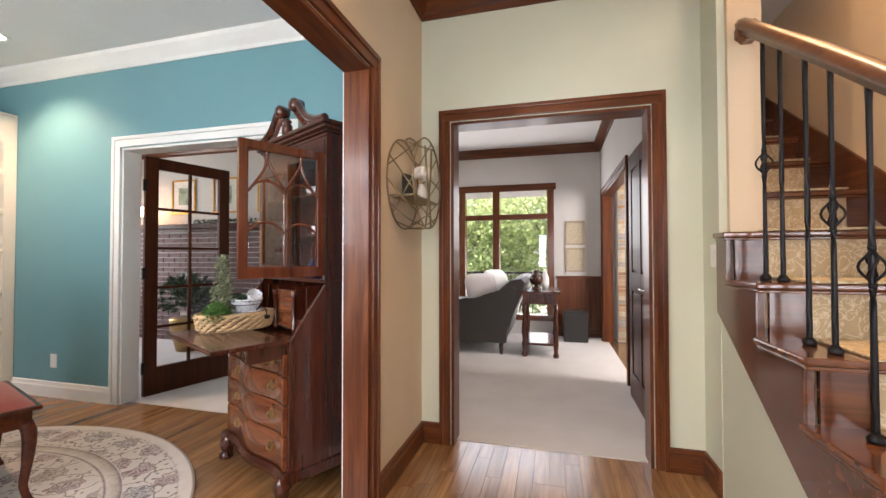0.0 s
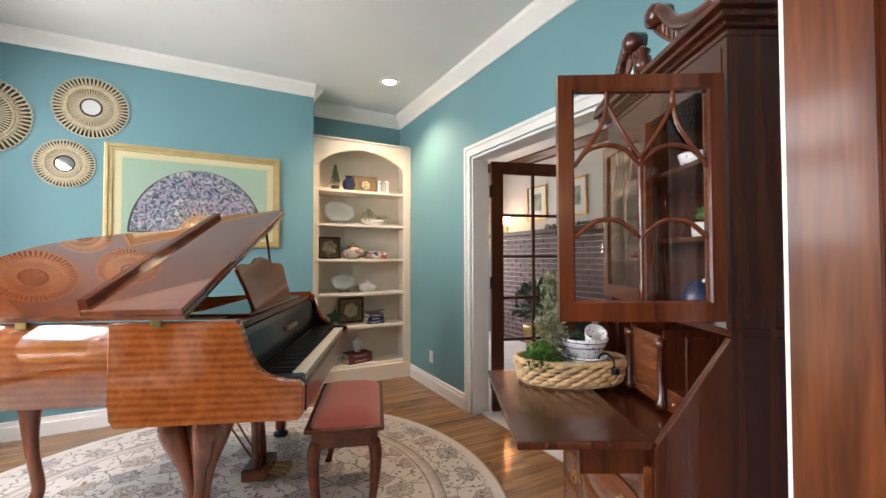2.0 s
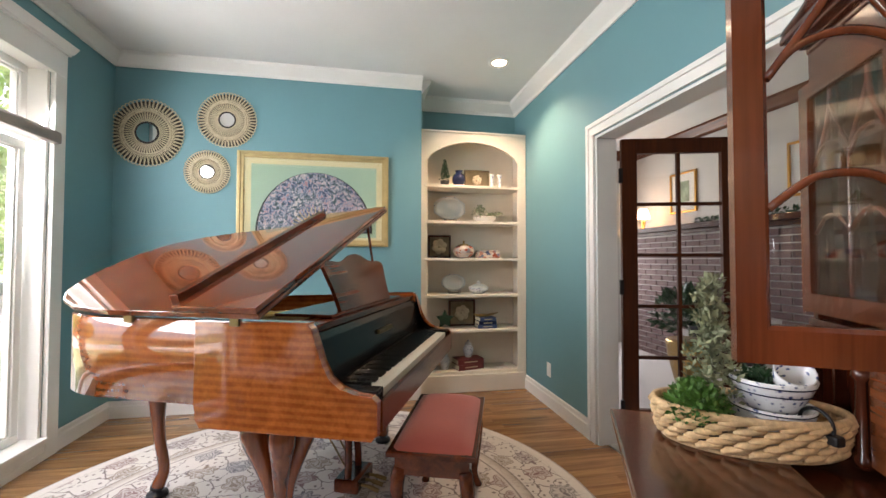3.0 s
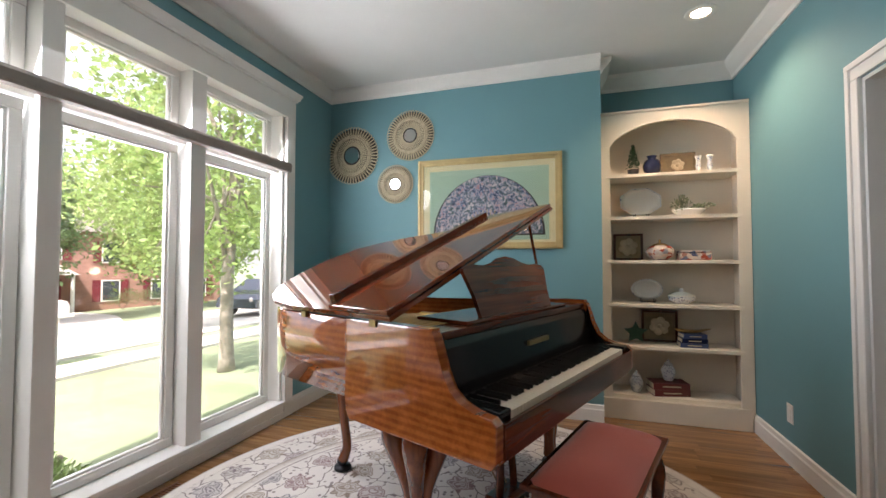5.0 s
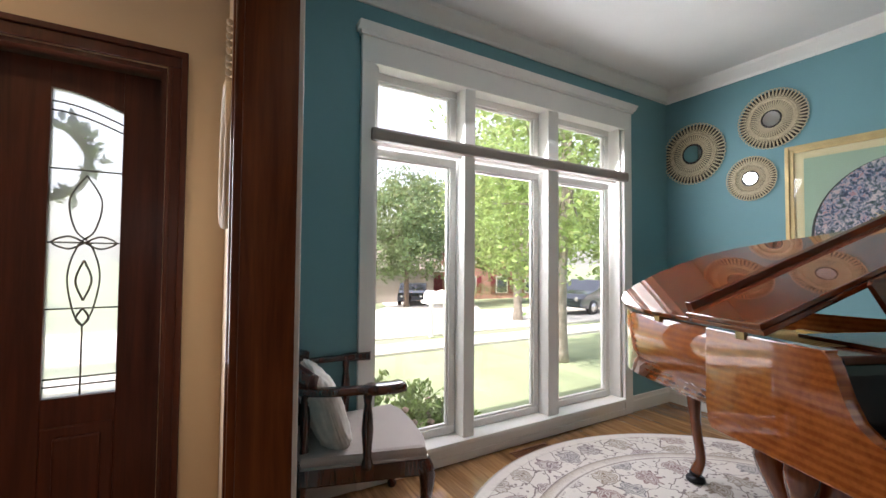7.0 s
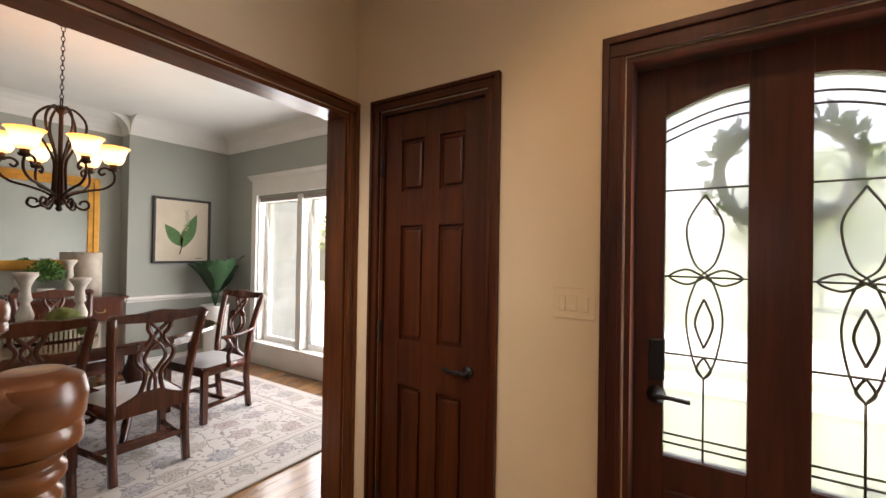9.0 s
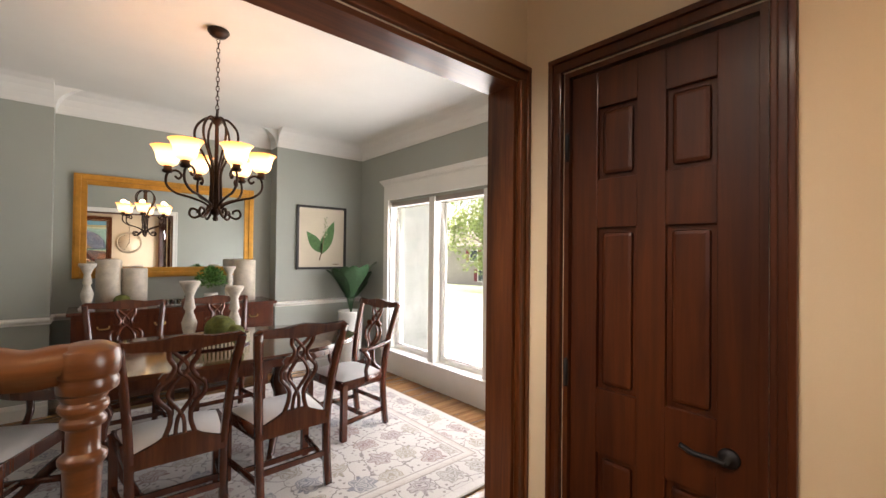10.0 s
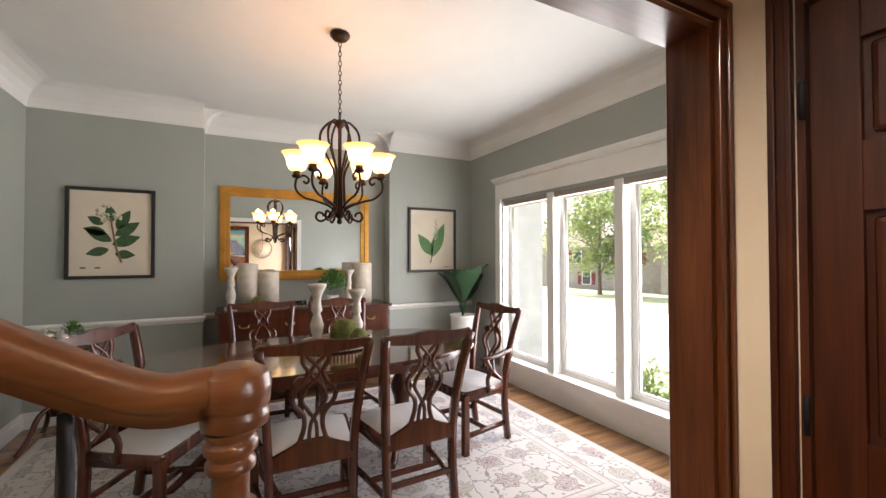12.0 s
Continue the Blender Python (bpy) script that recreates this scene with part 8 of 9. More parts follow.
# corner plant on a white stand
pl = thing("corner_plant", "broad-leaved dark green plant in a tall white planter", "plant", at=(5.93, -1.20, 0.0))
part("planter", lathe([(0.11, 0.0), (0.115, 0.01), (0.15, 0.70), (0.16, 0.72), (0.145, 0.72), (0.13, 0.69), (0, 0.68)], (0, 0, 0), 4 * 7), CHINA, pl, "tall white tapered planter")
for k in range(11):
    a = k * 2.4
    l_ = 0.38 + 0.26 * ((k * 37) % 10) / 10
    tip = Vector((math.cos(a) * 0.31, math.sin(a) * 0.31, 0.70 + l_ * (1.0 if k % 3 else 1.25)))
    mid = Vector((math.cos(a) * 0.05, math.sin(a) * 0.05, 0.70 + l_ * 0.4))
    bm = tube([(0, 0, 0.69), tuple(mid)], 0.005, 5)
    d = (tip - mid)
    side = d.cross(Vector((0, 0, 1))).normalized() if d.cross(Vector((0, 0, 1))).length > 0.01 else Vector((1, 0, 0))
    rows = []
    for j in range(9):
        q = j / 8
        c_ = mid + d * q + Vector((0, 0, 0.05 * math.sin(q * math.pi)))
        w_ = 0.105 * math.sin(math.pi * min(1, q * 0.93 + 0.04)) ** 0.8
        up_ = side.cross(d).normalized()
        rows.append([bm.verts.new(c_ - side * w_ + up_ * 0.015), bm.verts.new(c_), bm.verts.new(c_ + side * w_ + up_ * 0.015)])
    for r0, r1 in zip(rows, rows[1:]):
        for i in range(2):
            bm.faces.new((r0[i], r0[i + 1], r1[i + 1], r1[i])).smooth = True
    part("leaf", bm, LEAFDARK, pl)
# small side table with silver at the far end
st_ = thing("side_table", "small dark curved-leg side table at the wall", "table", at=(5.85, 2.45, 0.0))
part("tabletop", lathe([(0, 0.70), (0.24, 0.70), (0.26, 0.715), (0.24, 0.73), (0, 0.73)], (0, 0, 0), 28), DINEWOOD, st_)
part("column", lathe([(0.03, 0.2), (0.045, 0.3), (0.025, 0.45), (0.04, 0.6), (0.05, 0.70)], (0, 0, 0), 14), DINEWOOD, st_)
for a in (30, 150, 270):
    d = (math.cos(radians(a)), math.sin(radians(a)))
    part("leg", tube(spline([(d[0] * 0.02, d[1] * 0.02, 0.28), (d[0] * 0.12, d[1] * 0.12, 0.24), (d[0] * 0.2, d[1] * 0.2, 0.1), (d[0] * 0.28, d[1] * 0.28, 0.015)], 4), 0.018, 8), DINEWOOD, st_)
SILV = plain("polished_silver", (0.6, 0.58, 0.55), 0.15, 1.0, var=0.1, relief=0)
for x, y, k in ((5.80, 2.40, 1.0), (5.90, 2.52, 1.25), (5.74, 2.53, 0.8)):
    vessel("silver_pot", "polished silver lidded pot on the side table", "teapot", [(0.03 * k, 0), (0.035 * k, 0.01), (0.055 * k, 0.05), (0.05 * k, 0.09), (0.03 * k, 0.105), (0.008, 0.12), (0.01, 0.13), (0, 0.135)], SILV, (x, y, 0.7305), seg=16)
q = thing("small_boxwood", "small green boxwood plant on the side table", "plant", at=(5.95, 2.38, 0.7305))
part("pot", lathe([(0.03, 0), (0.04, 0.05), (0, 0.045)], (0, 0, 0), 14), CHINA, q)
bm = bmesh.new()
leaves(bm, (0, 0, 0.10), 320, 0.07, 0.012, rnd)
part("foliage", bm, LEAFG, q)

# ---------------------------------------------------------------- hall details
sw = thing("light_switch", "cream four-gang light switch plate beside the front door", "light switch", at=(1.254, 0.0, 1.224))
part("plate", bx(-0.075, 0.075, 0.0, 0.006, -0.055, 0.055, bevel=0.003), CREAM, sw)
for k in range(3):
    part("rocker", bx(-0.052 + k * 0.04, -0.026 + k * 0.04, 0.006, 0.011, -0.028, 0.028, bevel=0.003), CREAM, sw)
sw = thing("light_switch", "pale light switch plate below the stair", "light switch", at=(1.62, 3.12, 1.19))
part("plate", bx(-0.006, 0.0, -0.036, 0.036, -0.058, 0.058, bevel=0.003), WHITE, sw)
part("rocker", bx(-0.01, -0.006, -0.014, 0.014, -0.028, 0.028, bevel=0.002), WHITE, sw)
# wire wall shelf with a white flower
WIRE = plain("antique_gold_wire", (0.28, 0.22, 0.13), 0.45, 0.85, var=0.2)
ws = thing("wire_wall_shelf", "round gold wire wall shelf with a small ledge", "wall shelf", at=(0.0, 2.93, 1.595))
R_ = 0.25
for x in (0.008, 0.15):
    part("hoop", tube([(x, R_ * math.cos(a), R_ * math.sin(a)) for a in [i * math.pi / 24 for i in range(48)]], 0.005, 6, closed=True), WIRE, ws)
for k in range(12):
    a0, a1 = k * math.pi / 6, k * math.pi / 6 + math.pi / 4
    part("wire", tube(spline([(0.008, R_ * math.cos(a0), R_ * math.sin(a0)), (0.08, R_ * 1.02 * math.cos((a0 + a1) / 2), R_ * 1.02 * math.sin((a0 + a1) / 2)), (0.15, R_ * math.cos(a1), R_ * math.sin(a1))], 3), 0.004, 5), WIRE, ws)
    if k % 2 == 0:
        part("wire", tube(spline([(0.008, R_ * math.cos(a1), R_ * math.sin(a1)), (0.15, R_ * math.cos(a0), R_ * math.sin(a0))], 2), 0.004, 5), WIRE, ws)
for s in (-1, 1):
    part("bar", tube(spline([(0.152, s * 0.05, -0.24), (0.155, s * 0.012, -0.1), (0.155, -s * 0.03, 0.03), (0.152, -s * 0.06, 0.20)], 4), 0.006, 6), WIRE, ws)
part("ledge", bx(0.004, 0.145, -0.215, 0.215, -0.095, -0.085, bevel=0.002), WIRE, ws)
ca_ = thing("small_easel_print", "small dark framed print on the wire shelf", "picture", at=(0.05, 2.87, 1.5105), turn=-10)
part("print", bx(-0.008, 0.008, -0.05, 0.05, 0.0, 0.13, bevel=0.003), BLACKFRAME, ca_)
fl = thing("white_flower", "white peony in a small glass vase on the shelf", "flower", at=(0.08, 3.03, 1.5105))
part("vase", lathe([(0.022, 0), (0.03, 0.01), (0.03, 0.06), (0.018, 0.09), (0.02, 0.1), (0, 0.098)], (0, 0, 0), 16), CHINA, fl)
bm = bmesh.new()
for k in range(34):
    a, b = rnd.uniform(0, 6.28), rnd.uniform(0.0, 1.45)
    d = Vector((math.cos(a) * math.cos(b), math.sin(a) * math.cos(b), math.sin(b)))
    ball(tuple(Vector((0, 0.02, 0.15)) + d * 0.045), 0.03, bm, 1, 1, 1, 0.7)
part("bloom", bm, plain("white_petals", (0.80, 0.78, 0.74), 0.8, var=0.08), fl)
# wreath on the outside of the front door
LEAFW = plain("wreath_leaves", (0.14, 0.30, 0.05), 0.6, var=0.4, scale=20)
TWIG = plain("brown_twigs", (0.07, 0.045, 0.03), 0.8, var=0.3)
wr = thing("door_wreath", "leafy twig wreath hanging outside the front door", "wreath", at=(0.66, -0.155, 1.66))
part("ring", tube([(0.165 * math.cos(a) * (1 + 0.03 * math.sin(7 * a)), 0.012 * math.sin(5 * a), 0.165 * math.sin(a) * (1 + 0.03 * math.cos(5 * a))) for a in [i * math.pi / 24 for i in range(48)]], 0.016, 6, closed=True, up=(0, 1, 0)), TWIG, wr)
bm = bmesh.new()
for a in (2.6, 2.2, 3.0, 3.5, 0.4, -0.3, -0.7, 0.8, 4.2, -1.2):
    leaves(bm, (0.18 * math.cos(a), -0.01, 0.18 * math.sin(a)), 22, 0.055, 0.026, rnd)
part("foliage", bm, LEAFW, wr)
# wall clock on the hall's west wall, hung from a rope of beads
CLOCKW = plain("pale_washed_wood", (0.42, 0.34, 0.24), 0.7, var=0.2)
ck = thing("wall_clock", "round wall clock with a beaded hanger", "clock", at=(0.0, 0.55, 1.60))
rot = Matrix.Rotation(math.pi / 2, 4, "Y")
part("rim", tube([(0.02, 0.22 * math.cos(a), 0.22 * math.sin(a)) for a in [i * math.pi / 24 for i in range(48)]], 0.016, 8, closed=True), CLOCKW, ck)
part("dial", lathe([(0, 0.012), (0.21, 0.012), (0.21, 0.002), (0, 0.002)], (0, 0, 0), 36, rot=rot), CREAM, ck)
for k in range(12):
    a = k * math.pi / 6
    part("hour_mark", tube([(0.0135, 0.165 * math.cos(a), 0.165 * math.sin(a)), (0.0135, 0.195 * math.cos(a), 0.195 * math.sin(a))], 0.003, 4), BLACKMETAL, ck)
part("hand", tube([(0.016, 0, -0.02), (0.016, 0.0, 0.15)], 0.004, 5), BLACKMETAL, ck)
part("hand", tube([(0.0175, 0, 0), (0.0175, 0.05, -0.1)], 0.005, 5), BLACKMETAL, ck)
for k in range(9):
    part("bead", ball((0.02, 0, 0.25 + k * 0.024), 0.012, sub=1), CLOCKW, ck)

# ---------------------------------------------------------------- study seen through the double doors


def french_leaf(hx, hy, turn, w, label):
    t = thing("french_door", label, "door", at=(hx, hy, 0), turn=turn)
    bm = bmesh.new()
    h = FDZ - 0.025
    s = 0.10
    box(bm, 0, s, -0.02, 0.02, 0.008, h, 0.003)
    box(bm, w - s, w, -0.02, 0.02, 0.008, h, 0.003)
    box(bm, s, w - s, -0.019, 0.019, 0.008, 0.24, 0.003)
    box(bm, s, w - s, -0.019, 0.019, h - s, h, 0.003)
    part("door_frame", bm, DOORWOOD, t)
    cell = (h - s - 0.24) / 5
    bars = bx(w / 2 - 0.011, w / 2 + 0.011, -0.012, 0.012, 0.24, h - s)
    for k in range(1, 5):
        box(bars, s, w - s, -0.0115, 0.0115, 0.24 + k * cell - 0.011, 0.24 + k * cell + 0.011)
    part("glazing_bar", bars, DOORWOOD, t)
    for k in range(5):
        for x0, x1 in ((s, w / 2 - 0.011), (w / 2 + 0.011, w - s)):
            p = part("pane", bx(x0, x1, -0.002, 0.002, 0.24 + k * cell + (0.011 if k else 0), 0.24 + (k + 1) * cell - (0.011 if k < 4 else 0)), PANEGLASS, t)
            p.visible_shadow = False
    for z in (0.25, 1.05, 1.8):
        part("hinge", bx(-0.02, 0.006, -0.028, -0.012, z - 0.05, z + 0.05, bevel=0.002), BLACKMETAL, t)
    part("lever", tube(spline([(w - 0.05, -0.02, 0.95), (w - 0.05, -0.06, 0.95), (w - 0.13, -0.062, 0.95)], 3), 0.008, 6), BLACKMETAL, t)


french_leaf(FDX0 + 0.03, YN + 0.165, 74, 0.74, "dark wooden ten-light french door standing open")
french_leaf(FDX1 - 0.03, YN + 0.165, 98, 0.74, "dark wooden ten-light french door folded back")
BRICK = plain("dark_red_brick", (0.16, 0.10, 0.095), 0.85, var=0.3, scale=10, fine=60, relief=0.6)
MORTAR = plain("grey_mortar", (0.50, 0.47, 0.45), 0.9, var=0.15, relief=0.4)
fpn = thing("fireplace", "dark red brick fireplace with a dark wooden mantel", "fireplace", at=(-3.75, 5.75, 0.0))
part("mortar_core", bx(-1.5, 1.5, -0.29, 0.0, 0.0, 1.545), MORTAR, fpn)
hearth = bx(-0.45, 0.45, -0.312, -0.291, 0.0, 0.7)
part("fire_opening", hearth, BLACKMETAL, fpn, "black iron fire opening")
bme = mesh_of("brick", bx(-0.096, 0.096, -0.012, 0.0, -0.029, 0.029, bevel=0.003), BRICK)
for r_ in range(22):
    for k in range(15):
        x = -1.5 + 0.1 + k * 0.203 + (0.1 if r_ % 2 else 0)
        z = 0.035 + r_ * 0.0695
        if x > 1.42 or (abs(x) < 0.56 and z < 0.73):
            continue
        o = new("brick", bme)
        o.location, o.parent = (x, -0.29, z), fpn
part("mantel", box(bx(-1.56, 1.56, -0.42, 0.0, 1.59, 1.65, bevel=0.008), -1.52, 1.52, -0.36, 0.0, 1.545, 1.589, 0.006), DOORWOOD, fpn, "dark wooden mantel shelf")
LAND = plain("pale_landscape_print", (0.30, 0.36, 0.26), 0.8, var=0.5, scale=10)
MATW = plain("white_mat_board", (0.72, 0.70, 0.66), 0.8, var=0.03)
for x, z in ((-3.83, 2.1), (-3.05, 2.1), (-4.6, 2.1)):
    f = framed("landscape_print", "small green landscape print in a thin frame", "picture", "x", 5.75, -1, x - 0.22, x + 0.22, z - 0.26, z + 0.26, 0.025, 0.025, GOLD if x < -3 else BLACKFRAME, "mat", MATW, 1)
    part("image", bx(x - 0.10, x + 0.10, 5.738, 5.7405, z - 0.12, z + 0.14), LAND, f)
q = thing("mantel_greenery", "green garland lying on the mantel", "greenery", at=(-3.5, 5.52, 1.6505))
bm = bmesh.new()
for k in range(14):
    leaves(bm, (-0.6 + k * 0.09, 0, 0.03), 26, 0.06, 0.022, rnd, 0.7)
part("foliage", bm, LEAFDARK, q)
lm = thing("table_lamp", "small lit table lamp on the study mantel", "lamp", at=(-5.05, 5.5, 1.6505))
part("base", lathe([(0.06, 0), (0.065, 0.01), (0.02, 0.03), (0.03, 0.1), (0.012, 0.16), (0, 0.16)], (0, 0, 0), 16), BRASS, lm)
part("shade", lathe([(0.09, 0.15), (0.055, 0.28), (0.05, 0.28), (0.085, 0.15)], (0, 0, 0), 24), glow("lit_lamp_shade", (1.0, 0.62, 0.28), 5.0), lm)
q = thing("study_plant", "leafy green plant in a copper pot on the hearth", "plant", at=(-3.7, 5.0, 0.0045))
part("pot", lathe([(0.14, 0), (0.2, 0.25), (0.22, 0.4), (0.2, 0.42), (0, 0.4)], (0, 0, 0), 24), BRASS, q)
bm = bmesh.new()
leaves(bm, (0, 0, 0.62), 500, 0.36, 0.05, rnd, 1.0)
part("foliage", bm, LEAFDARK, q)

# ---------------------------------------------------------------- living room
SOFAC = plain("dark_brown_sofa_cloth", (0.045, 0.038, 0.032), 0.9, var=0.15, fine=300, relief=0.3, sheen=0.2)
CUSH = plain("pale_cushion_cloth", (0.60, 0.55, 0.52), 0.9, var=0.1, fine=300, relief=0.3, sheen=0.3)
sf = thing("sofa", "dark brown cloth sofa with pale cushions", "sofa")
# local: back at y = 0 facing +y, x across
part("base", bx(0.0, 1.9, 0.02, 0.9, 0.14, 0.42, bevel=0.03), SOFAC, sf)
part("backrest", prism([(0.02, 0.16), (0.24, 0.40), (0.06, 0.80), (-0.06, 0.90), (-0.18, 0.92), (-0.235, 0.87), (-0.19, 0.72), (-0.04, 0.45)], 1.9, yz(0.001), bevel=0.025), SOFAC, sf)
for x in (-0.012, 1.75):
    part("armrest", prism([(0.0, 0.145), (0.93, 0.145), (0.95, 0.55), (0.90, 0.63), (0.35, 0.655), (0.08, 0.74), (-0.06, 0.84), (-0.14, 0.80), (-0.03, 0.45)], 0.17, yz(x), bevel=0.03), SOFAC, sf)
for x in (0.06, 1.82):
    for y in (0.06, 0.84):
        part("leg", lathe([(0.018, 0), (0.03, 0.14), (0, 0.145)], (x, y, 0), 10), SECDARK, sf)
for x in (0.17, 0.97):
    part("seat_cushion", bx(x, x + 0.79, 0.2, 0.92, 0.42, 0.56, bevel=0.04), SOFAC, sf)
# facing the west wall, its arm end to the doorway
sf.matrix_basis = pose(0.27, 5.70, 0.0045, 0, 0, 90)


def cushion(at, rz, rx, label, mat):
    t = thing("sofa_cushion", label, "cushion")
    bm = bmesh.new()
    bmesh.ops.create_uvsphere(bm, u_segments=24, v_segments=14, radius=1)
    for v in bm.verts:
        x, y, z = v.co
        v.co = Vector((math.copysign(abs(x) ** 0.5, x) * 0.23, math.copysign(abs(y) ** 0.5, y) * 0.23, z * 0.09 * (1 - 0.6 * max(abs(x), abs(y)) ** 3)))
    for f in bm.faces:
        f.smooth = True
    part("cover", bm, mat, t)
    t.matrix_basis = Matrix.Translation(at) @ Matrix.Rotation(radians(rz), 4, "Z") @ Matrix.Rotation(radians(rx), 4, "X")


cushion((-0.06, 6.0, 0.76), 38, 64, "pale cloth cushion on the sofa", CUSH)
cushion((0.10, 6.3, 0.80), 60, 66, "white cloth cushion on the sofa", WHITE)
ct = thing("console_table", "dark turned-leg console table beside the sofa", "table", at=(0.66, 5.92, 0.0045))
part("tabletop", bx(-0.22, 0.24, -0.24, 0.5, 0.74, 0.775, bevel=0.006), SECDARK, ct)
part("apron", bx(-0.19, 0.21, -0.21, 0.47, 0.62, 0.739, bevel=0.004), SECDARK, ct)
part("lower_shelf", bx(-0.2, 0.22, -0.22, 0.48, 0.14, 0.17, bevel=0.004), SECDARK, ct)
for x in (-0.17, 0.19):
    for y in (-0.19, 0.45):
        part("leg", lathe([(0.03, 0.0), (0.035, 0.03), (0.022, 0.06), (0.03, 0.12), (0.028, 0.17), (0.02, 0.2), (0.035, 0.3), (0.026, 0.42), (0.018, 0.5), (0.03, 0.55), (0.03, 0.63)], (x, y, 0), 14), SECDARK, ct)
hd = thing("carved_ornament", "dark carved round ornament on the console", "ornament", at=(0.62, 5.95, 0.78))
part("body", ball((0, 0, 0.13), 0.085, ball((0, 0.02, 0.2), 0.05, lathe([(0.06, 0), (0.06, 0.02), (0.03, 0.05), (0, 0.05)], (0, 0, 0), 14), 2), 2), SECDARK, hd)
vessel("white_vase", "white vase on the console table", "vase", [(0.04, 0), (0.055, 0.05), (0.05, 0.14), (0.025, 0.2), (0.03, 0.23), (0, 0.225)], CHINA, (0.72, 6.2, 0.78))
for z0 in (0.96, 1.36):
    f = framed("relief_print", "pale square relief print in a wooden frame", "picture", "x", LYN, -1, 1.0, 1.28, z0, z0 + 0.36, 0.03, 0.025, CLOCKW, "image", PETAL, 1)
wsn = structure("wainscot_living", bx(0.88, LXE, LYN - 0.02, LYN - 0.001, 0.13, 0.86), TRIM, "dark stained panelled wainscot", "wainscot")
part("cap", bx(0.86, LXE, LYN - 0.045, LYN - 0.001, 0.86, 0.90, bevel=0.006), TRIMX, wsn)
part("base", bx(0.86, LXE, LYN - 0.03, LYN - 0.001, 0.0, 0.13, bevel=0.004), TRIMX, wsn)
sk_ = thing("floor_speaker", "black box loudspeaker on the carpet", "speaker", at=(1.12, 6.85, 0.0045))
part("cabinet", bx(-0.16, 0.16, -0.16, 0.16, 0, 0.42, bevel=0.01), BLACKFRAME, sk_)
sw_ = structure("wall_stone_kitchen", bx(1.69, 3.3, 6.92, 7.14, 0, H), MORTAR, "ledge stone wall in the kitchen", "wall")
rs = random.Random(9)
mats_ = [plain("ledge_stone_" + n, c, 0.85, var=0.3, scale=9, fine=70, relief=0.6) for n, c in (("tan", (0.44, 0.31, 0.19)), ("rust", (0.34, 0.19, 0.10)), ("grey", (0.33, 0.30, 0.26)), ("cream", (0.52, 0.43, 0.30)))]
z = 0.02
while z < 2.5:
    h_ = rs.uniform(0.035, 0.075)
    y = 1.70
    while y < 3.2:
        l_ = rs.uniform(0.10, 0.34)
        o = part("stone", bx(y, min(y + l_ - 0.008, 3.28), 6.92 - rs.uniform(0.01, 0.04), 6.925, z, z + h_ - 0.006), mats_[rs.randrange(4)], sw_)
        y += l_
    z += h_

ld = panel_door("door_3", "dark stained wooden door folded back on the living room wall", 0.0, 0.84, 2.03, 0.0, DOORWOOD, [(0.22, 0.9), (1.05, 1.9)])
ld.matrix_basis = Matrix.Translation((LXE - 0.047, 3.70, 0.005)) @ Matrix.Rotation(math.pi / 2, 4, "Z")
part("door_handle", tube(spline([(0.07, 0.0, 0.95), (0.07, 0.05, 0.95), (0.17, 0.052, 0.95)], 3), 0.009, 8), SILV, ld, "bright lever handle")

# ---------------------------------------------------------------- outdoors


def ground_z(x, y):
    d = max(0.0, -y - 1.0) if y < 0 else max(0.0, y - 8.0)
    return -0.42 - 0.055 * min(d, 42)


GRASS = plain("sunlit_lawn", (0.20, 0.245, 0.14), 0.9, var=0.3, scale=0.8, fine=25, relief=0.6)
ROADM = plain("pale_concrete_road", (0.52, 0.50, 0.46), 0.9, var=0.12, scale=0.6, fine=20)
bm = bmesh.new()
N = 80
for j in range(N + 1):
    for i in range(N + 1):
        x = math.copysign(abs(i / N * 2 - 1) ** 2.2, i / N * 2 - 1) * 600
        y = math.copysign(abs(j / N * 2 - 1) ** 2.2, j / N * 2 - 1) * 600
        bm.verts.new((x, y, ground_z(x, y) - 0.02 + 0.02 * noise.noise(Vector((x * 0.3, y * 0.3, 0)))))
bm.verts.ensure_lookup_table()
for j in range(N):
    for i in range(N):
        a = j * (N + 1) + i
        q = [bm.verts[k] for k in (a, a + 1, a + N + 2, a + N + 1)]
        bm.faces.new(q)
structure("ground", bm, GRASS, "green lawn sloping down to the street", "lawn")


def strip(name, pts, w, mat, label, cat, lift=0.03):
    """A paved strip that follows the ground."""
    bm = bmesh.new()
    P = spline([(x, y, 0) for x, y in pts], 10)
    rows = []
    for i, p in enumerate(P):
        d = (P[min(i + 1, len(P) - 1)] - P[max(i - 1, 0)]).normalized()
        s = Vector((-d.y, d.x, 0)) * (w / 2)
        row = []
        for k, h in ((-1.003, -0.2), (-1, lift), (-0.5, lift), (0, lift), (0.5, lift), (1, lift), (1.003, -0.2)):
            c = p + s * k
            row.append(bm.verts.new((c.x, c.y, ground_z(c.x, c.y) + h)))
        rows.append(row)
    for a, b in zip(rows, rows[1:]):
        for k in range(6):
            bm.faces.new((a[k], a[k + 1], b[k + 1], b[k]))
    return structure(name, bm, mat, label, cat)


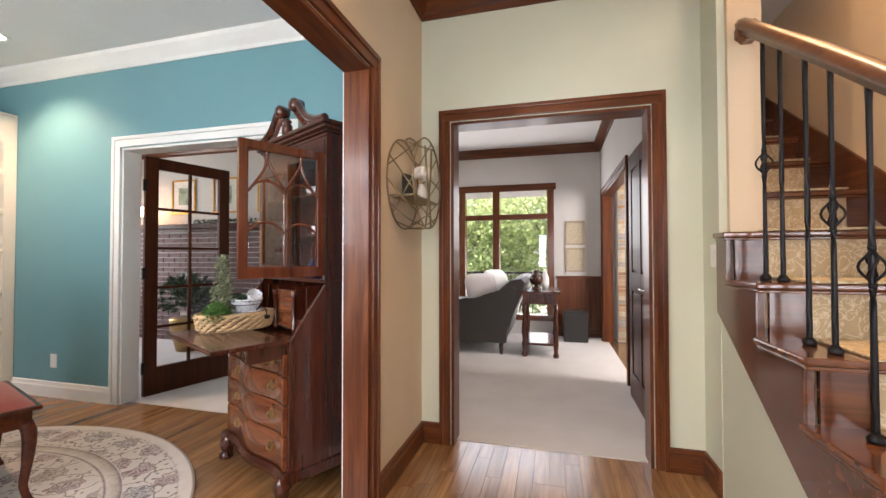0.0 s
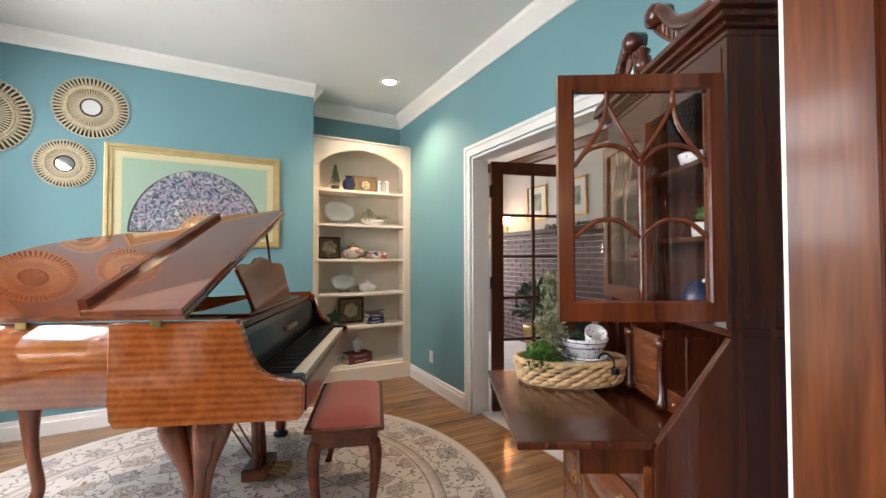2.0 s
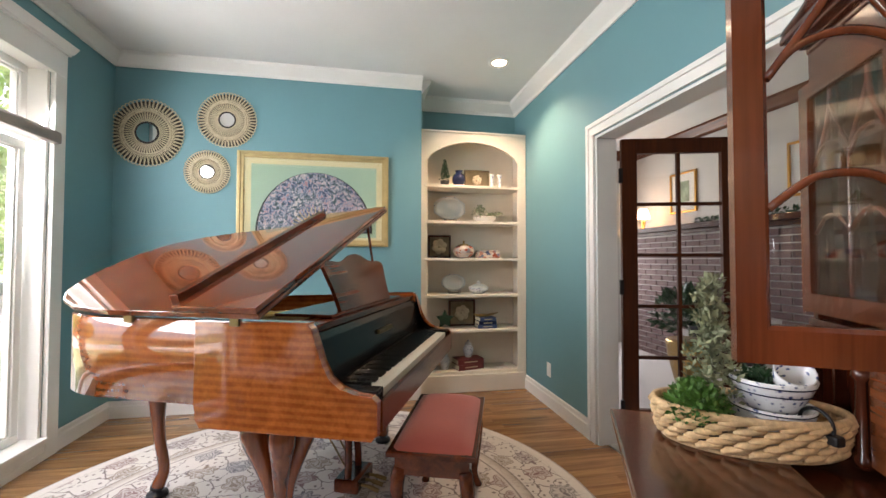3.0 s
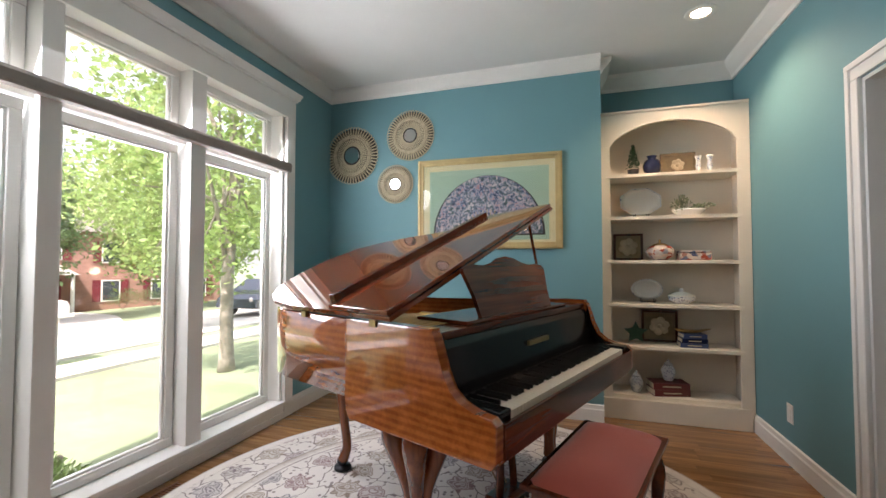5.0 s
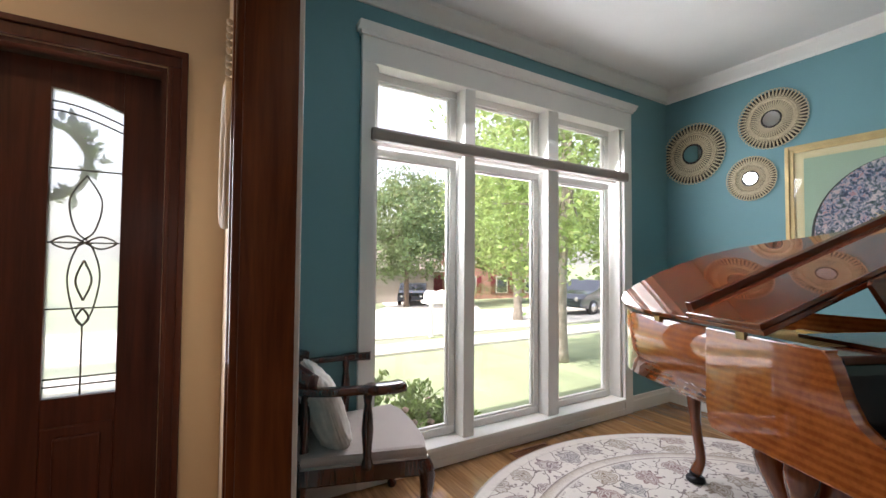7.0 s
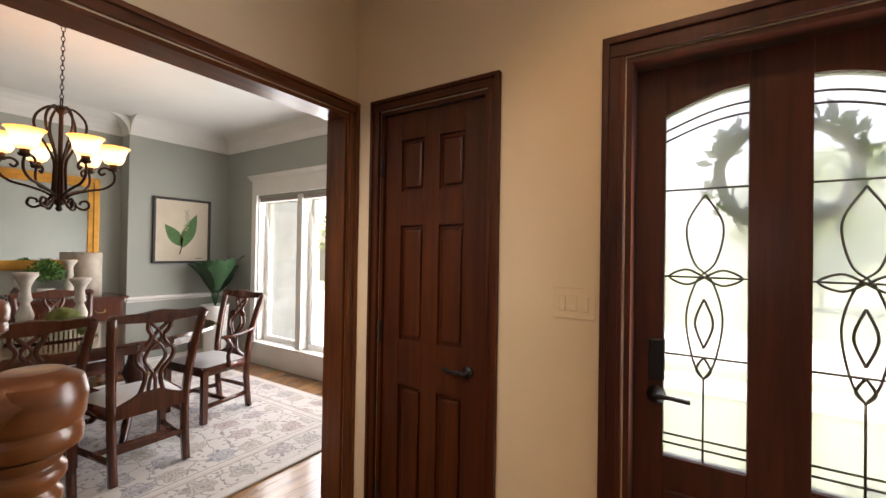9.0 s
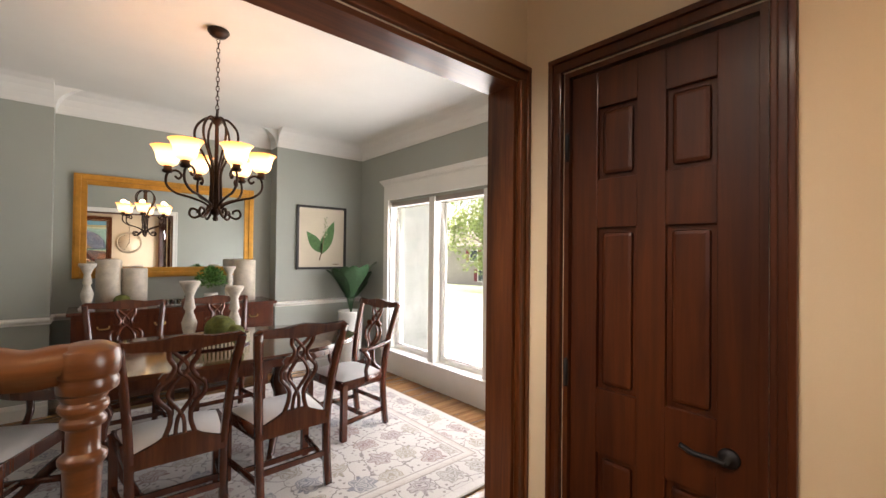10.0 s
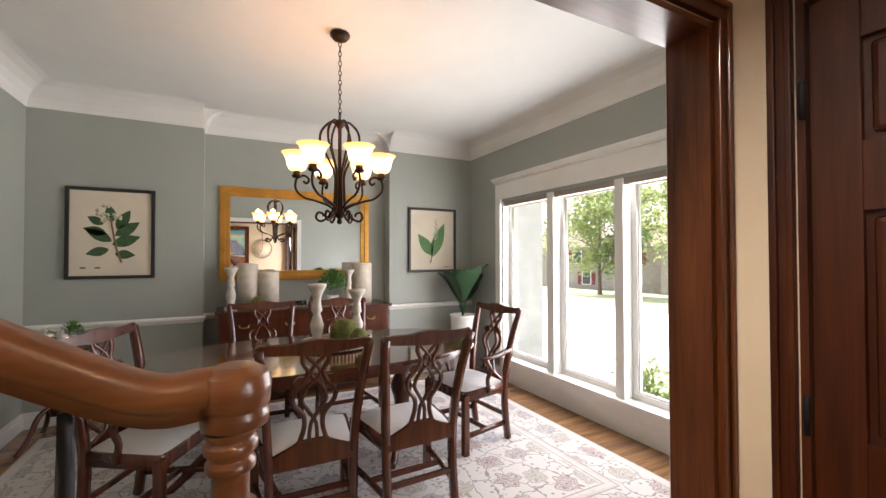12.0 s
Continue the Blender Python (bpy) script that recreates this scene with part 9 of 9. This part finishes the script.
strip("road", [(-60, -11.0), (-30, -11.5), (-12, -11.5), (0, -12.0), (15, -13), (50, -16)], 7.0, ROADM, "pale concrete street in the sun", "road")
strip("driveway", [(-14.5, -27.0), (-12.5, -21), (-9.5, -16), (-8.5, -14)], 5.5, ROADM, "pale concrete driveway opposite", "driveway", 0.05)
strip("driveway_own", [(9, -3), (10, -7), (11, -12)], 6.0, ROADM, "pale concrete driveway", "driveway", 0.045)
strip("pavement", [(-40, -6.3), (-10, -6.5), (-5, -6.6), (3, -6.4), (8, -6.2)], 1.2, ROADM, "pale concrete footpath across the lawn", "footpath", 0.04)

BARK = plain("grey_brown_bark", (0.16, 0.12, 0.09), 0.9, var=0.35, scale=8, fine=40, relief=0.8)
BARKPALE = plain("pale_grey_bark", (0.34, 0.30, 0.25), 0.9, var=0.3, scale=8, fine=40, relief=0.8)


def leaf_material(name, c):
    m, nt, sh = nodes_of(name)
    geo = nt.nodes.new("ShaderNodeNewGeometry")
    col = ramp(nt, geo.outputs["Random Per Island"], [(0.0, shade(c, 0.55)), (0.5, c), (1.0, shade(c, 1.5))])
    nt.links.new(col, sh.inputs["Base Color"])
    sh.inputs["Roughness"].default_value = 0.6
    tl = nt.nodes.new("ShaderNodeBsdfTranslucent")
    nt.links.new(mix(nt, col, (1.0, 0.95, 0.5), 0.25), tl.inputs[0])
    mx = nt.nodes.new("ShaderNodeMixShader")
    mx.inputs[0].default_value = 0.4
    nt.links.new(sh.outputs[0], mx.inputs[1])
    nt.links.new(tl.outputs[0], mx.inputs[2])
    nt.links.new(mx.outputs[0], nt.nodes["Material Output"].inputs[0])
    return m


LEAF1 = leaf_material("deep_green_foliage", (0.085, 0.15, 0.06))
LEAF2 = leaf_material("yellow_green_foliage", (0.20, 0.31, 0.09))
# sunlit brightness of the back garden trees, put into a paler leaf colour
LEAF4 = leaf_material("foliage_paled_for_sunlight", (0.26, 0.34, 0.15))
LEAF3 = leaf_material("mid_green_foliage", (0.11, 0.19, 0.045))


def tree(x, y, h, r, seed, leaf, bark, label, base=0.35, n=150, per=60, size=0.16, squash=1.0, trunk=0.16):
    rt = random.Random(seed)
    g = ground_z(x, y)
    t = thing("tree", label, "tree", at=(x, y, g - 0.05))
    bm = tube(spline([(0, 0, 0), (0.03, 0.02, h * 0.2), (-0.05, 0.05, h * 0.45), (0.05, -0.05, h * 0.8)], 4), [trunk * k for k in (1.35, 1.1, 1.0, 0.95, 0.9, 0.85, 0.8, 0.72, 0.65, 0.55, 0.42, 0.3, 0.2)], 10)
    cz = h * (base + (1 - base) / 2)
    rz = h * (1 - base) / 2 * squash
    cents = []
    for k in range(n):
        a, c = rt.uniform(0, 6.283), rt.uniform(-1, 1)
        q = rt.random() ** 0.35
        s = math.sqrt(1 - c * c)
        wob = 1 + 0.22 * noise.noise(Vector((math.cos(a) * s, math.sin(a) * s, c)) * 2.2 + Vector((seed, 0, 0)))
        cents.append(Vector((math.cos(a) * s * r * q * wob, math.sin(a) * s * r * q * wob, cz + c * rz * q * wob)))
    for k in range(9):
        c = cents[k * 7 % n]
        z0 = h * (base * 0.75 + 0.05 * k)
        tube(spline([(0, 0, z0), (c.x * 0.4, c.y * 0.4, (z0 + c.z) / 2 + 0.1), tuple(c)], 4), [trunk * w for w in (0.42, 0.38, 0.34, 0.3, 0.26, 0.2, 0.15, 0.1, 0.06)], 6, bm)
    part("trunk", bm, bark, t)
    V, F = [], []
    for c in cents:
        cl_ = r * 0.26 * rt.uniform(0.6, 1.3)
        for _ in range(int(per * 1.9)):
            d = Vector((rt.gauss(0, 1), rt.gauss(0, 1), rt.gauss(0, 0.8))) * (cl_ * 0.5)
            p = c + d
            u = Vector((rt.uniform(-1, 1), rt.uniform(-1, 1), rt.uniform(-1, 0.3))).normalized()
            w = u.cross(Vector((rt.uniform(-1, 1), rt.uniform(-1, 1), rt.uniform(-1, 1))))
            if w.length < 1e-3:
                continue
            w.normalize()
            s = size * 0.68 * rt.uniform(0.6, 1.3)
            i0 = len(V)
            V += [p - u * s, p - w * s * 0.5, p + u * s, p + w * s * 0.5]
            F.append((i0, i0 + 1, i0 + 2, i0 + 3))
    me = bpy.data.meshes.new("crown")
    me.from_pydata([tuple(v) for v in V], [], F)
    me.materials.append(leaf)
    o = new("crown", me)
    o.parent = t
    return t


tree(-10.6, -20.5, 8.0, 3.5, 1, LEAF1, BARK, "large round deep green street tree", 0.22, 190, 60, 0.17)
tree(-5.75, -3.5, 7.5, 1.9, 2, LEAF2, BARKPALE, "slender pale-barked lawn tree with airy leaves", 0.22, 130, 42, 0.10, trunk=0.11)
tree(-10.2, -9.9, 8.0, 2.7, 3, LEAF2, BARKPALE, "yellow-green tree beside the street", 0.2, 150, 48, 0.13)
tree(-19.0, -20.0, 9.5, 4.0, 4, LEAF3, BARK, "tall green tree across the street", 0.15, 170, 50, 0.2)
tree(-26.0, -16.0, 10.0, 4.5, 5, LEAF2, BARK, "broad green tree down the street", 0.15, 150, 45, 0.24)
tree(-32.0, -34.0, 12.0, 5.5, 6, LEAF3, BARK, "broad tree behind the houses", 0.15, 140, 45, 0.3)
tree(-6.0, -40.0, 12.0, 5.5, 7, LEAF3, BARK, "broad tree behind the garage", 0.15, 140, 45, 0.3)
tree(14.0, -22.0, 9.0, 3.8, 8, LEAF3, BARK, "green street tree opposite the drive", 0.2, 130, 45, 0.2)
tree(26.0, -26.0, 10.0, 4.5, 11, LEAF3, BARK, "green tree beyond the drive", 0.2, 130, 40, 0.26)
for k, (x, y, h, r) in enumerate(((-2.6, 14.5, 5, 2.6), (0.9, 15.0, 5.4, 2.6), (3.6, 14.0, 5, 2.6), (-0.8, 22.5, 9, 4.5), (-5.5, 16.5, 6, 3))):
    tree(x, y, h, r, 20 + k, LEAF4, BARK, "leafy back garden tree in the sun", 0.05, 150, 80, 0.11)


def shrub(x, y, r, h, seed, leaf, label, flower=None):
    rt = random.Random(seed)
    t = thing("shrub", label, "shrub", at=(x, y, ground_z(x, y) - 0.03))
    bm = bmesh.new()
    for k in range(26):
        a = rt.uniform(0, 6.28)
        leaves(bm, (math.cos(a) * r * rt.random() ** 0.5 * 0.8, math.sin(a) * r * rt.random() ** 0.5 * 0.8, h * rt.uniform(0.25, 0.85)), 70, r * 0.4, 0.032, rt)
    part("foliage", bm, leaf, t)
    for k in range(4):
        a = k * 1.57
        part("stem", tube([(0, 0, 0), (math.cos(a) * r * 0.5, math.sin(a) * r * 0.5, h * 0.6)], 0.012, 5), BARK, t)
    if flower:
        bm = bmesh.new()
        for k in range(18):
            a = rt.uniform(0, 6.28)
            ball((math.cos(a) * r * 0.8, math.sin(a) * r * 0.8, h * rt.uniform(0.6, 0.95)), 0.03, bm, 1)
        part("blooms", bm, flower, t)


DRYBLOOM = plain("faded_hydrangea_blooms", (0.42, 0.30, 0.26), 0.9, var=0.2)
for k, (x, y, r, h) in enumerate(((-0.75, -1.25, 0.5, 0.72), (-1.35, -1.35, 0.45, 0.62), (-0.2, -1.3, 0.5, 0.75), (-1.9, -1.3, 0.4, 0.4))):
    shrub(x, y, r, h, 40 + k, LEAF2 if k % 2 else LEAF3, "leafy flowering shrub below the window", DRYBLOOM)
for k, (x, y, r, h) in enumerate(((4.35, -2.6, 0.5, 0.85), (3.3, -2.5, 0.45, 0.7), (3.7, -3.2, 0.4, 0.5))):
    shrub(x, y, r, h, 50 + k, LEAF3, "round green shrub outside the dining window")
for k, x in enumerate((-22.5, -20.5, -18.5)):
    shrub(x, -24.2, 1.0, 1.2, 60 + k, LEAF1, "clipped green shrub before the brick house")

# brick house across the street
HBRICK = plain("red_house_brick", (0.34, 0.19, 0.15), 0.85, var=0.2, scale=3, fine=14, relief=0.3)
SHUT = plain("dark_red_shutters", (0.16, 0.02, 0.03), 0.6)
ROOF = plain("grey_brown_shingles", (0.16, 0.14, 0.12), 0.9, var=0.25, scale=6, fine=12)
SIDING = plain("taupe_siding", (0.30, 0.27, 0.24), 0.8, var=0.1, scale=3)
GARD = plain("taupe_garage_door", (0.34, 0.31, 0.28), 0.7, var=0.06)
DARKPANE = plain("dark_house_window_glass", (0.05, 0.06, 0.07), 0.1, var=0.2, relief=0)


def house(x, y, turn, w, d, h, mat, label, windows, garage=None, porch=True):
    g = ground_z(x, y)
    t = thing("house", label, "house", at=(x, y, g - 0.2), turn=turn)
    part("wall", bx(-w / 2, w / 2, -d / 2, d / 2, 0, h), mat, t)
    part("roof", prism([(-d / 2 - 0.4, h), (d / 2 + 0.4, h), (0, h + 2.6)], w + 0.8, yz(-w / 2 - 0.4)), ROOF, t)
    for wx, wz in windows:
        wn_ = part("window", bx(wx - 0.5, wx + 0.5, d / 2, d / 2 + 0.06, wz, wz + 1.4), WHITE, t)
        part("pane", bx(wx - 0.42, wx + 0.42, d / 2 + 0.061, d / 2 + 0.07, wz + 0.08, wz + 1.32), DARKPANE, wn_)
        for s in (-1, 1):
            part("shutter", bx(wx + s * 0.73 - 0.2, wx + s * 0.73 + 0.2, d / 2, d / 2 + 0.05, wz, wz + 1.4), SHUT, t)
    if garage:
        part("garage_door", bx(garage - 2.3, garage + 2.3, d / 2, d / 2 + 0.06, 0.2, 2.4), GARD, t)
        part("garage_trim", box(bx(garage - 2.5, garage + 2.5, d / 2, d / 2 + 0.09, 2.4, 2.6), garage - 2.5, garage - 2.3, d / 2, d / 2 + 0.09, 0.2, 2.4), WHITE, t)
    if porch:
        part("door", bx(2.6, 3.6, d / 2, d / 2 + 0.08, 0.2, 2.4), SHUT, t)
        for px in (2.2, 4.0):
            part("porch_post", lathe([(0.14, 0), (0.14, 0.1), (0.1, 0.15), (0.1, 2.5), (0.14, 2.6)], (px, d / 2 + 1.3, 0.1), 12), WHITE, t)
        part("porch_roof", prism([(1.9, 2.7), (4.3, 2.7), (3.1, 3.5)], 1.5, xz(d / 2)), WHITE, t)


house(-21.5, -30.5, -25, 13, 8, 5.4, HBRICK, "two-storey red brick house with dark red shutters", [(-5, 3.4), (-2.5, 3.4), (0.2, 3.4), (3.1, 3.6), (-5, 0.9), (-2.5, 0.9), (0.2, 0.9)])
house(-12.6, -30.0, -15, 7.5, 7, 2.9, SIDING, "low taupe garage with a wide door", [], garage=0.0, porch=False)
house(22.0, -42.0, 20, 14, 9, 5.4, SIDING, "pale two-storey house beyond the drive", [(-5, 3.4), (-2, 3.4), (1, 3.4), (-4, 0.9), (0, 0.9)], porch=False)
house(36.0, -38.0, 30, 13, 9, 5.0, SIDING, "pale house further along the street", [(-4, 3.2), (-1, 3.2), (2, 3.2), (-3, 0.9), (1, 0.9)], porch=False)


def car(x, y, turn, mat, label):
    t = thing("car", label, "car", at=(x, y, ground_z(x, y) + 0.05), turn=turn)
    prof = [(-2.2, 0.35), (-2.25, 0.65), (-2.1, 0.85), (-1.5, 0.92), (-0.9, 1.38), (0.4, 1.42), (1.1, 0.98), (1.95, 0.88), (2.2, 0.7), (2.25, 0.38), (1.8, 0.28), (-1.8, 0.28)]
    part("body", prism(prof, 1.75, xz(-0.875), bevel=0.06), mat, t)
    part("window", prism([(-1.32, 0.95), (-0.85, 1.32), (0.35, 1.35), (0.95, 0.98)], 1.78, xz(-0.89)), DARKPANE, t)
    for wx in (-1.4, 1.4):
        for wy in (-0.8, 0.8):
            wl = part("wheel", lathe([(0, -0.1), (0.3, -0.1), (0.33, -0.05), (0.33, 0.05), (0.3, 0.1), (0, 0.1)], (wx, wy, 0.32), 20, rot=Matrix.Rotation(math.pi / 2, 4, "X")), BLACKFRAME, t)
            part("rim", lathe([(0, -0.115), (0.19, -0.115), (0.19, 0.115), (0, 0.115)], (wx, wy, 0.32), 14, rot=Matrix.Rotation(math.pi / 2, 4, "X")), SILV, wl)
    for s in (-0.6, 0.6):
        part("headlight", ball((2.2, s, 0.68), 0.1, sub=2, sx=0.5), SILV, t)


CARDARK = plain("dark_blue_car_paint", (0.02, 0.025, 0.04), 0.2, var=0.1, relief=0, coat=1.0)
car(-12.3, -23.0, 60, CARDARK, "dark parked car on the driveway opposite")
car(-15.2, -10.6, 8, CARDARK, "dark parked car on the street")
car(-21.0, -10.2, 8, CARDARK, "dark parked car further along the street")
mb = thing("mailbox", "white double mailbox on a wooden post", "mailbox", at=(-5.6, -7.9, ground_z(-5.6, -7.9)))
for s in (-0.22, 0.22):
    part("post", bx(s - 0.05, s + 0.05, -0.05, 0.05, 0, 1.0, bevel=0.01), WHITE, mb)
part("shelf", bx(-0.42, 0.42, -0.25, 0.25, 0.92, 1.0, bevel=0.01), WHITE, mb)
for s in (-0.2, 0.2):
    part("box", prism([(s - 0.13, 1.0), (s + 0.13, 1.0), (s + 0.13, 1.16), (s + 0.09, 1.24), (s, 1.27), (s - 0.09, 1.24), (s - 0.13, 1.16)], 0.5, xz(-0.25), bevel=0.01), WHITE, mb)
# outside of the house itself, and its roof
EXTB = plain("pale_house_brick", (0.66, 0.65, 0.65), 0.85, var=0.15, scale=4, fine=20)
structure("wall_outside_dining", bx(5.75, 6.7, DYS - 0.75, DYS - 0.21, -0.5, 3.0), EXTB, "brick corner of the house outside the dining window", "wall")
# unseen roof and upper walls, added to keep sky and sun out
structure("roof_house", bx(-4.6, 6.8, -1.75, 7.4, 5.7, 5.8), ROOF, "unseen grey roof slab added to block the sky", "roof")
structure("wall_outside_upper", box(bx(-4.6, 6.8, -0.5, -0.4, 3.0, 5.7), -4.6, 6.8, 7.3, 7.4, 3.0, 5.7), EXTB, "unseen brick upper wall added to block the sky", "wall")
DECK = plain("brown_deck_boards", (0.25, 0.17, 0.11), 0.8, var=0.2)
dk = thing("deck_railing", "black metal deck railing outside the living room", "railing", at=(-0.5, 9.6, -0.1))
part("top_rail", bx(-3, 3, -0.03, 0.03, 0.92, 0.97, bevel=0.005), BLACKMETAL, dk)
for k in range(40):
    part("picket", bx(-3 + k * 0.15 - 0.008, -3 + k * 0.15 + 0.008, -0.008, 0.008, 0.0, 0.92), BLACKMETAL, dk)
structure("deck", bx(-4, 3.5, LYN + 0.16, 9.7, -0.25, -0.1), DECK, "brown wooden deck outside the living room", "deck")

# ---------------------------------------------------------------- oak boards, laid along the rooms
BW, BL = 0.083, 1.15
rb = random.Random(12)
boards = {}
joined_v, joined_f = [], []
count = 0
FLOOR = bpy.data.objects["floor_hall"]


def board(x0, x1, y0, y1):
    global count
    near = -2.2 < (x0 + x1) / 2 < 2.3 and 0.3 < (y0 + y1) / 2 < 3.2
    dz = rb.uniform(-0.0006, 0.0)
    if near and count < 300:
        key = round(y1 - y0, 3)
        if key not in boards:
            L = y1 - y0
            boards[key] = mesh_of("floor_board", bx(-BW / 2 + 0.0006, BW / 2 - 0.0006, 0.0006, L - 0.0006, -0.011, 0.0, bevel=0.0008), OAK)
        o = new("floor_board", boards[key])
        o.location, o.parent = ((x0 + x1) / 2, y0, dz), FLOOR
        count += 1
    else:
        i = len(joined_v)
        e = 0.0006
        joined_v.extend([(x0 + e, y0 + e, dz), (x1 - e, y0 + e, dz), (x1 - e, y1 - e, dz), (x0 + e, y1 - e, dz), (x0 + e, y0 + e, -0.011), (x1 - e, y0 + e, -0.011), (x1 - e, y1 - e, -0.011), (x0 + e, y1 - e, -0.011)])
        joined_f.extend([(i, i + 1, i + 2, i + 3), (i, i + 4, i + 5, i + 1), (i + 1, i + 5, i + 6, i + 2), (i + 2, i + 6, i + 7, i + 3), (i + 3, i + 7, i + 4, i)])


x = -4.1
lens = (0.45, 0.65, 0.85, 1.05)
while x < 6.45:
    y = -1.52 if x > 2.4 else -0.24
    top = 2.78 if x > 2.4 else 3.345
    while y < top - 0.02:
        L = lens[rb.randrange(4)]
        y1 = min(y + L, top)
        board(x, x + BW, y, y1)
        y = y1
    x += BW
me = bpy.data.meshes.new("floor_boards_rest")
me.from_pydata(joined_v, [], joined_f)
me.materials.append(OAK)
tagged(new("floor_board_rest", me), "narrow oak strip floorboards", kind="stuff").parent = FLOOR
